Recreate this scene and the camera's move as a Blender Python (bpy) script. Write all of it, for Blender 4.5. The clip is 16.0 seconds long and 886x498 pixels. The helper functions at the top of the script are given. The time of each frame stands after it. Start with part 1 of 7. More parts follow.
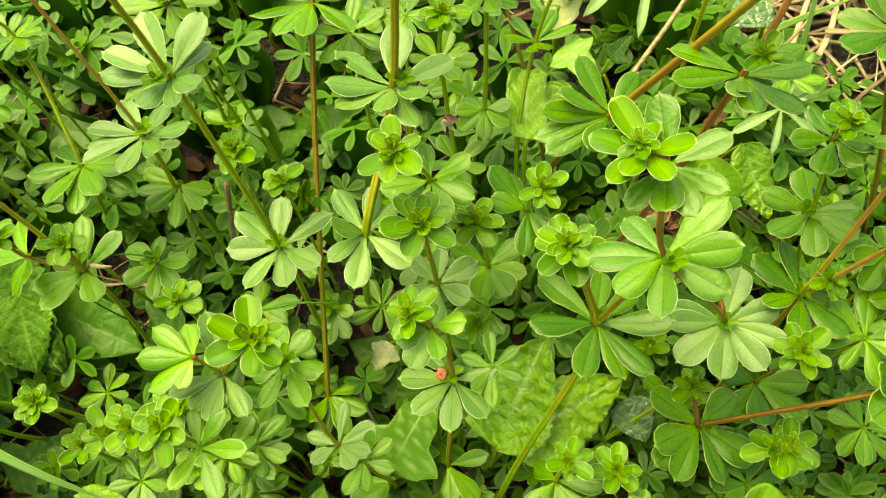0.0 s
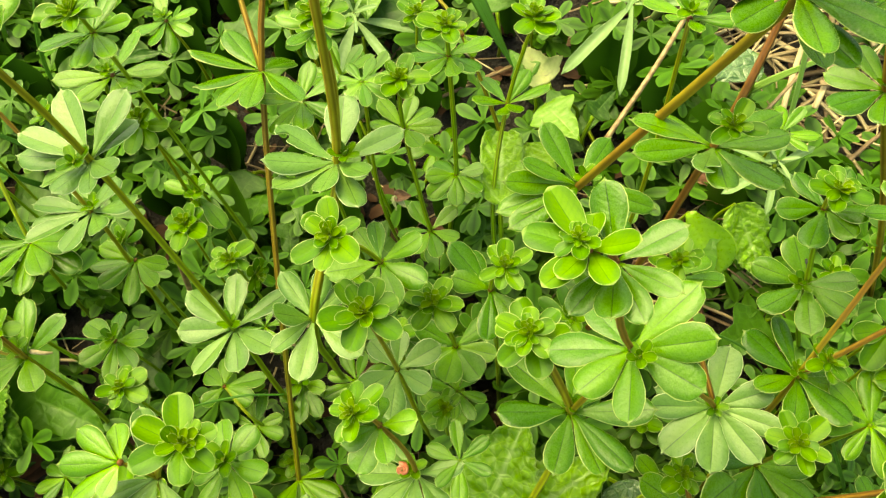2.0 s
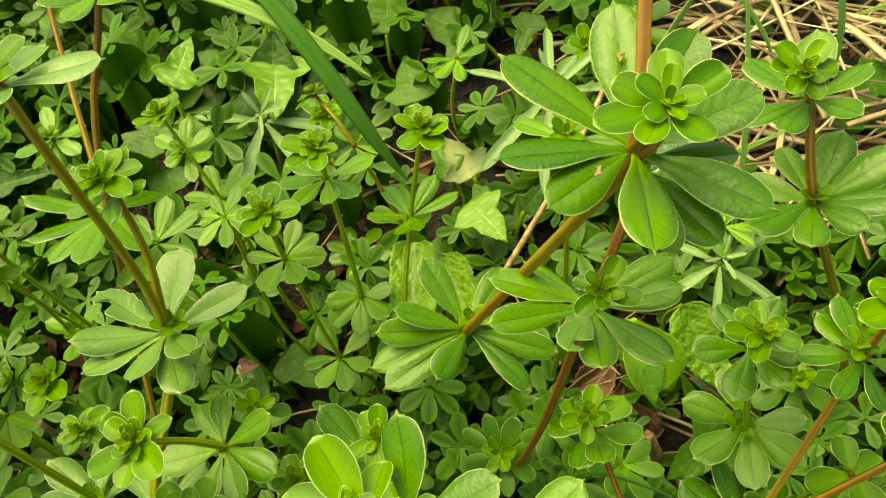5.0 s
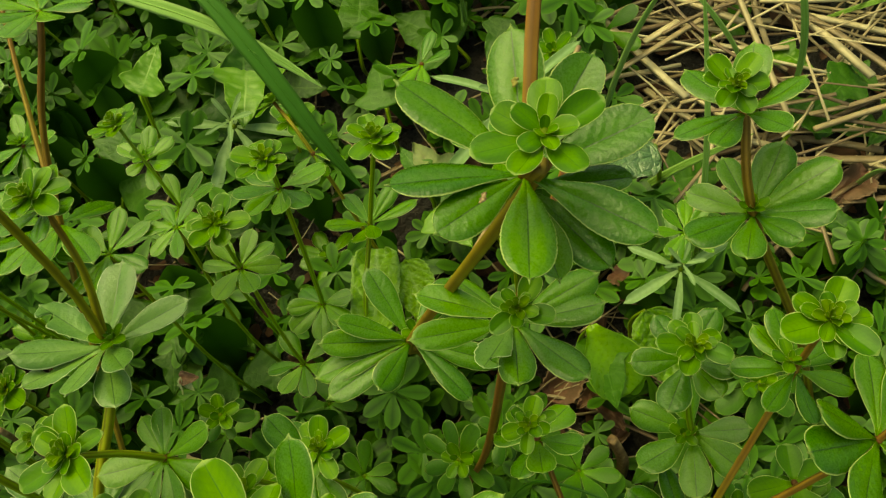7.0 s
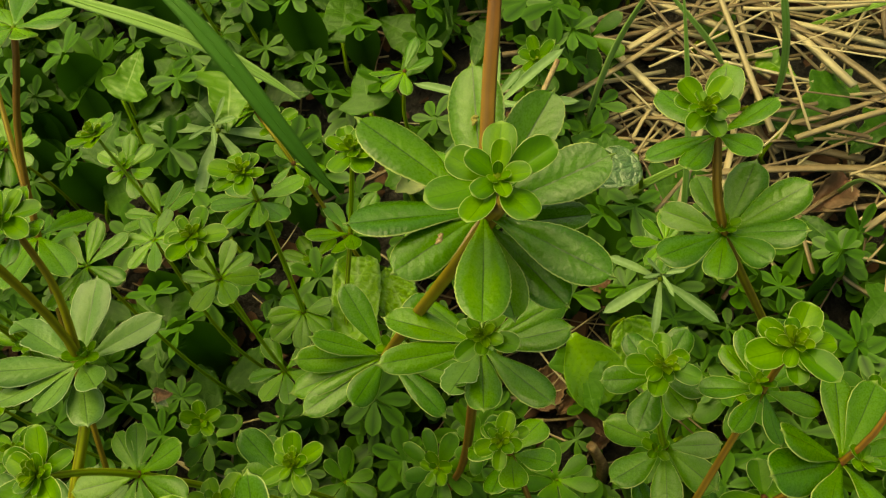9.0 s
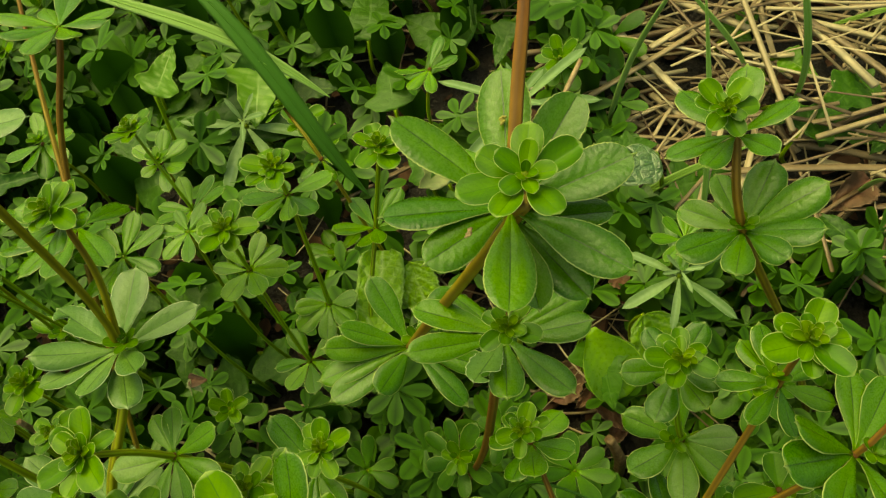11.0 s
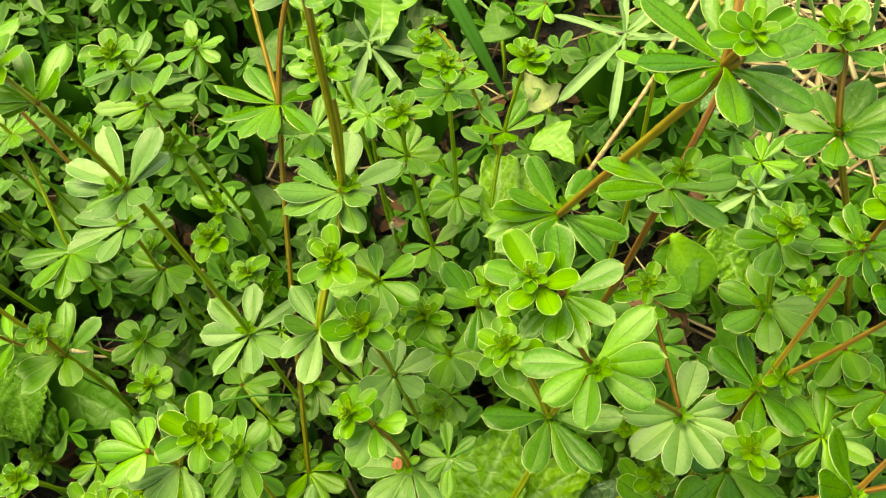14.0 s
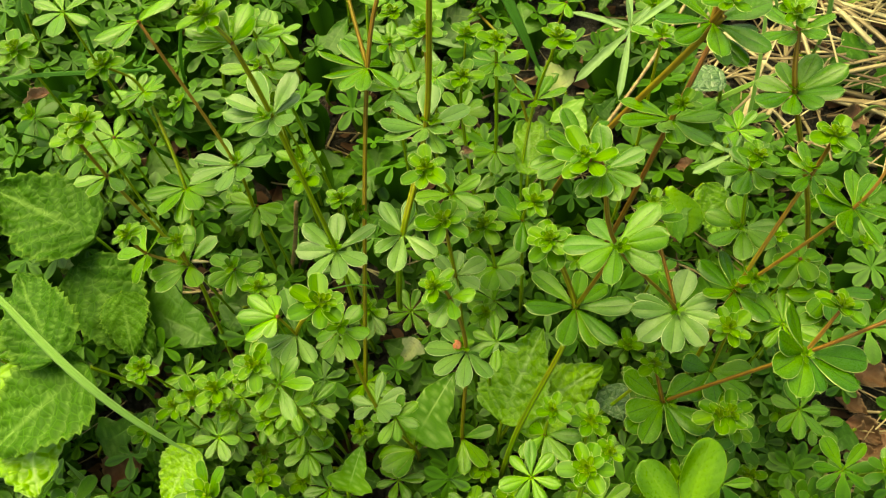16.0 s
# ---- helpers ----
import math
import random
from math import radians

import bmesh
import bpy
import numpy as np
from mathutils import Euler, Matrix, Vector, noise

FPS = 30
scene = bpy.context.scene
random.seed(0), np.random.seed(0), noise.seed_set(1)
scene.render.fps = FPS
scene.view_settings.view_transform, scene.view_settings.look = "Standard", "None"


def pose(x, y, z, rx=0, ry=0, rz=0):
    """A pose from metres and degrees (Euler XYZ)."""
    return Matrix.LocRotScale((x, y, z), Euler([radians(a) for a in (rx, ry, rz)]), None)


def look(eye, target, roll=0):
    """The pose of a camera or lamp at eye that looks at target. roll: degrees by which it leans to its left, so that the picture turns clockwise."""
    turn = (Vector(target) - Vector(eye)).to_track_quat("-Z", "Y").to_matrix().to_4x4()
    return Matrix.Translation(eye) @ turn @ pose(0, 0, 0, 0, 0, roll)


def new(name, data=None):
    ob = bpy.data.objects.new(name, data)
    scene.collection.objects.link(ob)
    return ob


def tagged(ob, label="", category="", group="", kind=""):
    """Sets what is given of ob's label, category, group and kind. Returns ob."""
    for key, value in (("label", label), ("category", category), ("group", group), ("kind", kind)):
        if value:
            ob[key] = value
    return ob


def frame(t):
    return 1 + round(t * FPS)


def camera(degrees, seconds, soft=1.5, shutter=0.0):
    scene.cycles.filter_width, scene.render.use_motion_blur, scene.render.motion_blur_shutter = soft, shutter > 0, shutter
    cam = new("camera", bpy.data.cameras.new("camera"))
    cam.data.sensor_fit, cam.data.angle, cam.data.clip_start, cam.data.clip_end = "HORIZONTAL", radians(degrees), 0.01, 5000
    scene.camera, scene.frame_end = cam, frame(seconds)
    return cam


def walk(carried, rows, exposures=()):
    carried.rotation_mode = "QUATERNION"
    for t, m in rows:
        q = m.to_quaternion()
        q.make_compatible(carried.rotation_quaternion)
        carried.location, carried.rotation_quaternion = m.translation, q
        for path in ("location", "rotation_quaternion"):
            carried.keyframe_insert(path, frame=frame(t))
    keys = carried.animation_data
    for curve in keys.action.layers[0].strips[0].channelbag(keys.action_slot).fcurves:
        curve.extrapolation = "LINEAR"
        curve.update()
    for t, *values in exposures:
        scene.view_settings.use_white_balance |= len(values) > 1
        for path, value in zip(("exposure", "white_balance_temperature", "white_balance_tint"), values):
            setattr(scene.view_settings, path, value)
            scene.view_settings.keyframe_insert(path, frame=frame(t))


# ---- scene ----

cam = camera(60.0, 16.0, soft=1.3)
# seconds, eye in metres, turn in degrees
ROWS = [
    (0, -0.0016, -0.0384, 0.3723, 22.74, 2.95, 1.15),
    (0.5, -0.0013, -0.0364, 0.3715, 22.87, 3.23, 1.12),
    (1, 0.0001, -0.0354, 0.3697, 23.63, 3.32, 1.03),
    (1.5, 0.0065, -0.0308, 0.3652, 24.85, 4.09, 0.64),
    (2, 0.0145, -0.0204, 0.3591, 25.85, 4.53, 0.88),
    (2.5, 0.0205, -0.0122, 0.3507, 26.67, 5.78, 0.88),
    (3, 0.0273, -0.0023, 0.3477, 27.62, 5.75, 0.64),
    (3.5, 0.0326, 0.0059, 0.3443, 28.57, 5.37, 0.23),
    (4, 0.0415, 0.0131, 0.3411, 29.04, 6.10, -0.95),
    (4.2, 0.0435, 0.0144, 0.3411, 28.94, 6.40, -1.25),
    (6.3, 0.0597, 0.0200, 0.3419, 28.77, 7.52, -1.91),
    (6.5, 0.0623, 0.0203, 0.3419, 28.80, 7.67, -1.88),
    (7, 0.0642, 0.0198, 0.3424, 28.42, 7.48, -1.72),
    (7.5, 0.0665, 0.0222, 0.3427, 28.36, 7.36, -1.67),
    (8, 0.0683, 0.0227, 0.3439, 28.18, 7.06, -1.72),
    (8.5, 0.0681, 0.0241, 0.3432, 27.80, 7.02, -1.43),
    (9, 0.0698, 0.0249, 0.3457, 27.65, 7.05, -1.62),
    (11.5, 0.0680, 0.0198, 0.3516, 27.32, 8.01, 0.08),
    (12, 0.0633, 0.0161, 0.3527, 26.23, 7.81, 0.76),
    (12.5, 0.0557, 0.0095, 0.3529, 25.22, 7.47, 1.95),
    (13, 0.0420, 0.0033, 0.3578, 24.74, 6.16, 2.72),
    (13.5, 0.0264, -0.0107, 0.3709, 25.27, 5.06, 3.09),
    (14, 0.0261, -0.0252, 0.3835, 25.92, 5.69, 2.68),
    (14.5, 0.0196, -0.0389, 0.3971, 25.85, 5.07, 2.68),
    (15, 0.0195, -0.0515, 0.4126, 25.63, 4.77, 2.47),
    (15.5, 0.0175, -0.0681, 0.4285, 25.54, 4.31, 1.87),
    (16, 0.0055, -0.0940, 0.4330, 27.89, 4.07, 2.88),
]
# seconds, stops, white balance
EXPOSURES = [(0, 2.18, 11700, -15), (2, 2.16, 11500, -15), (3, 2.1, 11700, -15), (4.2, 2.18, 12300, -13), (6.3, 0.95, 13200, -23), (7.5, 0.95, 13000, -27), (9, 0.98, 14800, -19), (11.5, 0.98, 13600, -23), (12.1, 1.07, 13200, -22), (12.5, 2.0, 11900, -17), (12.7, 2.16, 11900, -16), (14, 2.1, 11700, -20), (14.5, 1.94, 11900, -21), (15, 1.54, 12700, -23), (15.5, 1.54, 12900, -23), (16, 1.76, 12900, -22)]
walk(cam, [(t, pose(*p)) for t, *p in ROWS], EXPOSURES)

# ---- light: bright, thinly overcast daylight ----
sky_world = bpy.data.worlds.new("overcast_sky")
scene.world = sky_world
sky_world.use_nodes = True
sky_nodes = sky_world.node_tree.nodes
sky = sky_nodes.new("ShaderNodeTexSky")
sky.sky_type, sky.sun_disc = "NISHITA", False
sky.sun_elevation, sky.sun_rotation = radians(66), radians(-47)
sky.air_density, sky.dust_density = 1.0, 4.0
sky_bg = sky_nodes["Background"]
sky_bg.inputs["Strength"].default_value = 0.15
sky_world.node_tree.links.new(sky.outputs["Color"], sky_bg.inputs["Color"])

sun = new("sun", bpy.data.lights.new("sun", "SUN"))
sun.data.energy, sun.data.angle, sun.data.color = 1.4, radians(50), (1.0, 0.95, 0.80)
sun.matrix_world = look((-0.3, 0.28, 0.92), (0, 0, 0))


# ---- materials ----
def nodes_of(name, rough=0.5):
    m = bpy.data.materials.new(name)
    m.use_nodes = True
    nt = m.node_tree
    b = nt.nodes["Principled BSDF"]
    b.inputs["Roughness"].default_value = rough
    return m, nt, b


def noise_tex(nt, scale, detail=3.0, coords="Object", stretch=None):
    tc = nt.nodes.new("ShaderNodeTexCoord")
    n = nt.nodes.new("ShaderNodeTexNoise")
    n.inputs["Scale"].default_value, n.inputs["Detail"].default_value = scale, detail
    place = tc.outputs[coords]
    if stretch:
        times = nt.nodes.new("ShaderNodeVectorMath")
        times.operation = "MULTIPLY"
        times.inputs[1].default_value = stretch
        nt.links.new(place, times.inputs[0])
        place = times.outputs[0]
    nt.links.new(place, n.inputs["Vector"])
    return n.outputs["Fac"]


def ramp(nt, fac, stops):
    r = nt.nodes.new("ShaderNodeValToRGB")
    while len(r.color_ramp.elements) < len(stops):
        r.color_ramp.elements.new(0.5)
    for e, (at, col) in zip(r.color_ramp.elements, stops):
        e.position, e.color = at, (*col, 1)
    nt.links.new(fac, r.inputs["Fac"])
    return r.outputs["Color"]


def mixed(nt, fac, a, b, mode="MIX"):
    x = nt.nodes.new("ShaderNodeMix")
    x.data_type, x.blend_type = "RGBA", mode
    for socket, value in ((x.inputs[0], fac), (x.inputs[6], a), (x.inputs[7], b)):
        if isinstance(value, (int, float)):
            socket.default_value = value
        elif isinstance(value, tuple):
            socket.default_value = (*value, 1)
        else:
            nt.links.new(value, socket)
    return x.outputs[2]


def attribute(nt, name):
    a = nt.nodes.new("ShaderNodeAttribute")
    a.attribute_name = name
    return a.outputs["Fac"]


def maths(nt, op, a, b):
    x = nt.nodes.new("ShaderNodeMath")
    x.operation = op
    for socket, value in zip(x.inputs, (a, b)):
        if isinstance(value, (int, float)):
            socket.default_value = value
        else:
            nt.links.new(value, socket)
    return x.outputs[0]


def bumped(nt, b, height, strength, distance):
    n = nt.nodes.new("ShaderNodeBump")
    n.inputs["Strength"].default_value, n.inputs["Distance"].default_value = strength, distance
    nt.links.new(height, n.inputs["Height"])
    nt.links.new(n.outputs["Normal"], b.inputs["Normal"])


def leaf_material(name, dark, light, margin, rib, under, rough=0.42, glow=0.35, vein=0.5, grain=9.0, spots=None, shine=0.3, joined=False, relief=0.07, net=0.0, cell_tint=0.3):
    """Leaf tissue: two greens by plant and by patch, a paler margin, a darker midrib, a paler underside, light passing through."""
    m, nt, b = nodes_of(name, rough)
    info = nt.nodes.new("ShaderNodeObjectInfo")
    unit = 80.0 if joined else 1.0
    patch = noise_tex(nt, 2.2 * unit, 2.0)
    chance = nt.nodes.new("ShaderNodeNewGeometry").outputs["Random Per Island"] if joined else info.outputs["Random"]
    fac = maths(nt, "ADD", maths(nt, "MULTIPLY", chance, 0.65), maths(nt, "MULTIPLY", patch, 0.45))
    col = ramp(nt, fac, [(0.12, dark), (0.85, light)])
    fine = noise_tex(nt, grain * 6 * unit, 4.0)
    col = mixed(nt, 0.16, col, ramp(nt, fine, [(0.35, (0.45, 0.5, 0.4)), (0.65, (1, 1, 1))]), "MULTIPLY")
    if not joined and not net:
        streak = noise_tex(nt, 3.0, 3.0, stretch=(1.0, 6.0, 1.0))
        col = mixed(nt, 0.35, col, ramp(nt, streak, [(0.3, (0.5, 0.6, 0.5)), (0.6, (1, 1, 1)), (0.8, (1.25, 1.15, 1.3))]), "MULTIPLY")
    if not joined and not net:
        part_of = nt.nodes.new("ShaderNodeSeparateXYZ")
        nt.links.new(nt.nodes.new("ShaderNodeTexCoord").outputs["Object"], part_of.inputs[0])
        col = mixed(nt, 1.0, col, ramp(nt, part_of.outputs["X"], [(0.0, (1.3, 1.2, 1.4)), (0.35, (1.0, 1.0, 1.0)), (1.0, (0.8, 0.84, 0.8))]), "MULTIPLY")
        # darker towards both sides, a little lighter along the middle
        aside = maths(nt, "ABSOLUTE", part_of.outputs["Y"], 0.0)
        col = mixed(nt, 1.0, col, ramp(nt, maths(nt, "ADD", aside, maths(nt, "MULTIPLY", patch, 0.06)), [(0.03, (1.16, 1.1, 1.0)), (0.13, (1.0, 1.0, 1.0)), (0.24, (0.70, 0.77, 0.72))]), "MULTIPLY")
    if spots:
        dirt = noise_tex(nt, grain, 5.0)
        col = mixed(nt, ramp(nt, dirt, [(0.62, (0, 0, 0)), (0.72, (0.8, 0.8, 0.8))]), col, spots)
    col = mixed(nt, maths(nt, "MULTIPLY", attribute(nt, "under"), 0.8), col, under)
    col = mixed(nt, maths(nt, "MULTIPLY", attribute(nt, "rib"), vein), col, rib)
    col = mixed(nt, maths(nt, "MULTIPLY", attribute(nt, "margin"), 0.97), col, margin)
    nt.links.new(col, b.inputs["Base Color"])
    b.inputs["Specular IOR Level"].default_value = shine
    rough_out = ramp(nt, fine, [(0.3, (rough - 0.08,) * 3), (0.7, (rough + 0.14,) * 3)])
    nt.links.new(rough_out, b.inputs["Roughness"])
    height = noise_tex(nt, grain * 3 * unit, 5.0)
    if not joined and not net:
        slant = maths(nt, "SUBTRACT", part_of.outputs["X"], maths(nt, "MULTIPLY", aside, 0.9))
        veins = maths(nt, "SINE", maths(nt, "ADD", maths(nt, "MULTIPLY", slant, 52.0), maths(nt, "MULTIPLY", patch, 9.0)), 0.0)
        veins = maths(nt, "ADD", maths(nt, "MULTIPLY", veins, 0.5), 0.5)
        height = maths(nt, "ADD", height, maths(nt, "MULTIPLY", veins, 0.22))
        col = mixed(nt, 0.25, col, ramp(nt, veins, [(0.0, (0.74, 0.8, 0.72)), (0.3, (1, 1, 1)), (1.0, (1.1, 1.06, 1.1))]), "MULTIPLY")
        nt.links.new(col, b.inputs["Base Color"])
    if net:
        cells = nt.nodes.new("ShaderNodeTexVoronoi")
        cells.feature = "DISTANCE_TO_EDGE"
        cells.inputs["Scale"].default_value = net
        nt.links.new(nt.nodes.new("ShaderNodeTexCoord").outputs["Object"], cells.inputs["Vector"])
        puff = ramp(nt, cells.outputs["Distance"], [(0.0, (0, 0, 0)), (0.12, (0.7, 0.7, 0.7)), (0.4, (1, 1, 1))])
        height = maths(nt, "ADD", maths(nt, "MULTIPLY", height, 0.5), puff)
        col = mixed(nt, cell_tint, col, ramp(nt, cells.outputs["Distance"], [(0.0, (1.5, 1.35, 1.9)), (0.05, (1.1, 1.05, 1.2)), (0.1, (0.72, 0.78, 0.66)), (0.4, (1.05, 1.05, 1.0))]), "MULTIPLY")
        nt.links.new(col, b.inputs["Base Color"])
    bumped(nt, b, height, relief, 0.03 / unit)
    through_leaf = nt.nodes.new("ShaderNodeBsdfTranslucent")
    nt.links.new(mixed(nt, 1.0, col, (1.0, 0.95, 0.45), "MULTIPLY"), through_leaf.inputs["Color"])
    mix = nt.nodes.new("ShaderNodeMixShader")
    mix.inputs["Fac"].default_value = glow
    out = nt.nodes["Material Output"]
    nt.links.new(b.outputs["BSDF"], mix.inputs[1])
    nt.links.new(through_leaf.outputs["BSDF"], mix.inputs[2])
    nt.links.new(mix.outputs["Shader"], out.inputs["Surface"])
    return m


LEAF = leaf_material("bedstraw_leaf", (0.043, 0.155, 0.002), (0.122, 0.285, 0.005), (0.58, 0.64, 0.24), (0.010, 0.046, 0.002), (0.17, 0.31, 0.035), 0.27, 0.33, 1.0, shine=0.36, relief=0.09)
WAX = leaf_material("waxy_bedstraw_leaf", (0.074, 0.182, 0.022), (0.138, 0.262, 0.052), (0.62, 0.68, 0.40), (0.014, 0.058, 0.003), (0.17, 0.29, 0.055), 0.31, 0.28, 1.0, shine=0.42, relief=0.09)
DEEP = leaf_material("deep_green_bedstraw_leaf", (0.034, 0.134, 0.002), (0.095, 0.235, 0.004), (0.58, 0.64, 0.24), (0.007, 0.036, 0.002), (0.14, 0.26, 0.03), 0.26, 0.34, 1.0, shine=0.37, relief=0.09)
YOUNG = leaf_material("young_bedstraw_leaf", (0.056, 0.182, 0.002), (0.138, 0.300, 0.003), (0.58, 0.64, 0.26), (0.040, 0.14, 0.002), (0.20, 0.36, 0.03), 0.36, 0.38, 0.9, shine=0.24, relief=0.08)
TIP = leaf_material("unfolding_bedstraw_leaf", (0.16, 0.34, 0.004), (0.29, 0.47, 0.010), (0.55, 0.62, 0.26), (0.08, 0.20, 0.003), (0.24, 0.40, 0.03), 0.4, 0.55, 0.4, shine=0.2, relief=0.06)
# shade is put into this colour: a darker copy of the bedstraw leaf
SHADE = leaf_material("shade_toned_low_leaf", (0.023, 0.098, 0.003), (0.082, 0.218, 0.007), (0.27, 0.34, 0.10), (0.012, 0.050, 0.002), (0.09, 0.2, 0.03), 0.38, 0.27, shine=0.24, relief=0.1)
# same leaf again, its greens lowered further to paint in the undergrowth's shade
UNDER_SHADE = leaf_material("shade_toned_undergrowth_leaf", (0.010, 0.050, 0.003), (0.052, 0.155, 0.006), (0.06, 0.155, 0.012), (0.010, 0.036, 0.002), (0.055, 0.13, 0.02), 0.4, 0.22, shine=0.2, joined=True)
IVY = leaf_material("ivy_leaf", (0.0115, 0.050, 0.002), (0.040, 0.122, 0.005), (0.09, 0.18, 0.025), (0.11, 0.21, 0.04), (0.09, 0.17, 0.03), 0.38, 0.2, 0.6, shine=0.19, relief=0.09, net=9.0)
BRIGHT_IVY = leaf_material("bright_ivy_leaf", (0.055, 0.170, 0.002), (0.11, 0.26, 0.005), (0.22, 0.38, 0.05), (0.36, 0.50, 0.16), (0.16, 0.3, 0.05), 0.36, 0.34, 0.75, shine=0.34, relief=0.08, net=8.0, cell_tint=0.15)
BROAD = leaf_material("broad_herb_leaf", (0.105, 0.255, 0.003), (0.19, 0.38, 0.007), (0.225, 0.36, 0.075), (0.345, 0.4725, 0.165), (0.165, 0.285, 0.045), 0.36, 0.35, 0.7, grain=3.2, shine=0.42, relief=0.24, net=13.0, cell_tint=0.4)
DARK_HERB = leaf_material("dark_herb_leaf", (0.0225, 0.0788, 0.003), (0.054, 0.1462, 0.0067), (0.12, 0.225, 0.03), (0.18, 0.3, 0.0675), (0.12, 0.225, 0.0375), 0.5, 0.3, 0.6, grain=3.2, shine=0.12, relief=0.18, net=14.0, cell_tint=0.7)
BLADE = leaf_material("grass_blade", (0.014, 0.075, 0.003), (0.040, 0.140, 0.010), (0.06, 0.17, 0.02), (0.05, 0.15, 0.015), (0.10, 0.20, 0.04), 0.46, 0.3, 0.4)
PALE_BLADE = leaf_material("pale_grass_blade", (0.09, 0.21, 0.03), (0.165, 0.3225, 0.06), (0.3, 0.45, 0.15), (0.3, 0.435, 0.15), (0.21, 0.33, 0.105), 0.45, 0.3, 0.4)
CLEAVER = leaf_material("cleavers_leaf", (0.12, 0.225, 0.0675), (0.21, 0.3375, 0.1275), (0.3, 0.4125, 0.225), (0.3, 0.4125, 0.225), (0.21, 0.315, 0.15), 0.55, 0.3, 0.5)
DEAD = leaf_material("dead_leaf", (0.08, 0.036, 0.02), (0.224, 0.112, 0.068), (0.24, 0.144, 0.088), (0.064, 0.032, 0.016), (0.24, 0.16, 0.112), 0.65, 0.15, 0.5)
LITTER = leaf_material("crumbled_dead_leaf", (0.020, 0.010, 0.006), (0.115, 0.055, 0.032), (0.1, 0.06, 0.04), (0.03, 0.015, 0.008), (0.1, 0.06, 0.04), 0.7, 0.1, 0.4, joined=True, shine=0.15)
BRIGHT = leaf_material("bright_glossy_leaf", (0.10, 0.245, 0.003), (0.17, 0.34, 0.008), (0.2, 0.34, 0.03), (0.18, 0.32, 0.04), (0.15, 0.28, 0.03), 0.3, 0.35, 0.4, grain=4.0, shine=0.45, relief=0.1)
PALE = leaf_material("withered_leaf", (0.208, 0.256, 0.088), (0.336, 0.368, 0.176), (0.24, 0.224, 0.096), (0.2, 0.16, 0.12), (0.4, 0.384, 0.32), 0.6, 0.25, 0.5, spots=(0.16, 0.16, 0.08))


def stem_material(name):
    m, nt, b = nodes_of(name, 0.5)
    b.inputs["Specular IOR Level"].default_value = 0.15
    red = attribute(nt, "red")
    n = noise_tex(nt, 260.0, 3.0)
    col = ramp(nt, red, [(0.0, (0.16, 0.31, 0.018)), (0.4, (0.215, 0.235, 0.016)), (0.75, (0.20, 0.118, 0.020)), (1.0, (0.168, 0.072, 0.018))])
    col = mixed(nt, 0.5, col, ramp(nt, n, [(0.35, (0.7, 0.66, 0.6)), (0.65, (1, 1, 1))]), "MULTIPLY")
    # lengthwise streaks, with groove shade and ridge highlights painted in as well
    col = mixed(nt, 1.0, col, ramp(nt, attribute(nt, "ridge"), [(0.2, (0.6, 0.54, 0.5)), (0.8, (1.08, 1.05, 1.0))]), "MULTIPLY")
    nt.links.new(col, b.inputs["Base Color"])
    bumped(nt, b, n, 0.25, 0.0006)
    return m


STEM = stem_material("bedstraw_stem")


def plain_material(name, stops, scale, rough, bump=0.3, distance=0.001, coords="Object"):
    m, nt, b = nodes_of(name, rough)
    n = noise_tex(nt, scale, 6.0, coords)
    info = nt.nodes.new("ShaderNodeObjectInfo")
    fac = maths(nt, "ADD", maths(nt, "MULTIPLY", n, 0.8), maths(nt, "MULTIPLY", info.outputs["Random"], 0.2))
    nt.links.new(ramp(nt, fac, stops), b.inputs["Base Color"])
    bumped(nt, b, noise_tex(nt, scale * 3, 6.0, coords), bump, distance)
    return m


def straw_material():
    m, nt, b = nodes_of("dry_straw", 0.6)
    geo = nt.nodes.new("ShaderNodeNewGeometry")
    n = noise_tex(nt, 300.0, 4.0)
    fac = maths(nt, "ADD", maths(nt, "MULTIPLY", geo.outputs["Random Per Island"], 0.75), maths(nt, "MULTIPLY", n, 0.3))
    nt.links.new(ramp(nt, fac, [(0.1, (0.085, 0.048, 0.024)), (0.45, (0.235, 0.17, 0.088)), (0.85, (0.40, 0.32, 0.185)), (1.0, (0.56, 0.48, 0.31))]), b.inputs["Base Color"])
    return m


STRAW = straw_material()
STALK = plain_material("dry_stalk", [(0.3, (0.075, 0.036, 0.014)), (0.5, (0.19, 0.115, 0.05)), (0.72, (0.36, 0.26, 0.13))], 420.0, 0.6)
PITH = plain_material("dry_whitish_pith", [(0.3, (0.16, 0.09, 0.04)), (0.5, (0.30, 0.22, 0.11)), (0.75, (0.46, 0.38, 0.25))], 500.0, 0.7)
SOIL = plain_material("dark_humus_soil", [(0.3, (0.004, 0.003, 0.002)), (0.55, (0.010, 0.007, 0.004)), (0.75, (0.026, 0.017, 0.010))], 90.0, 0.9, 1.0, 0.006)


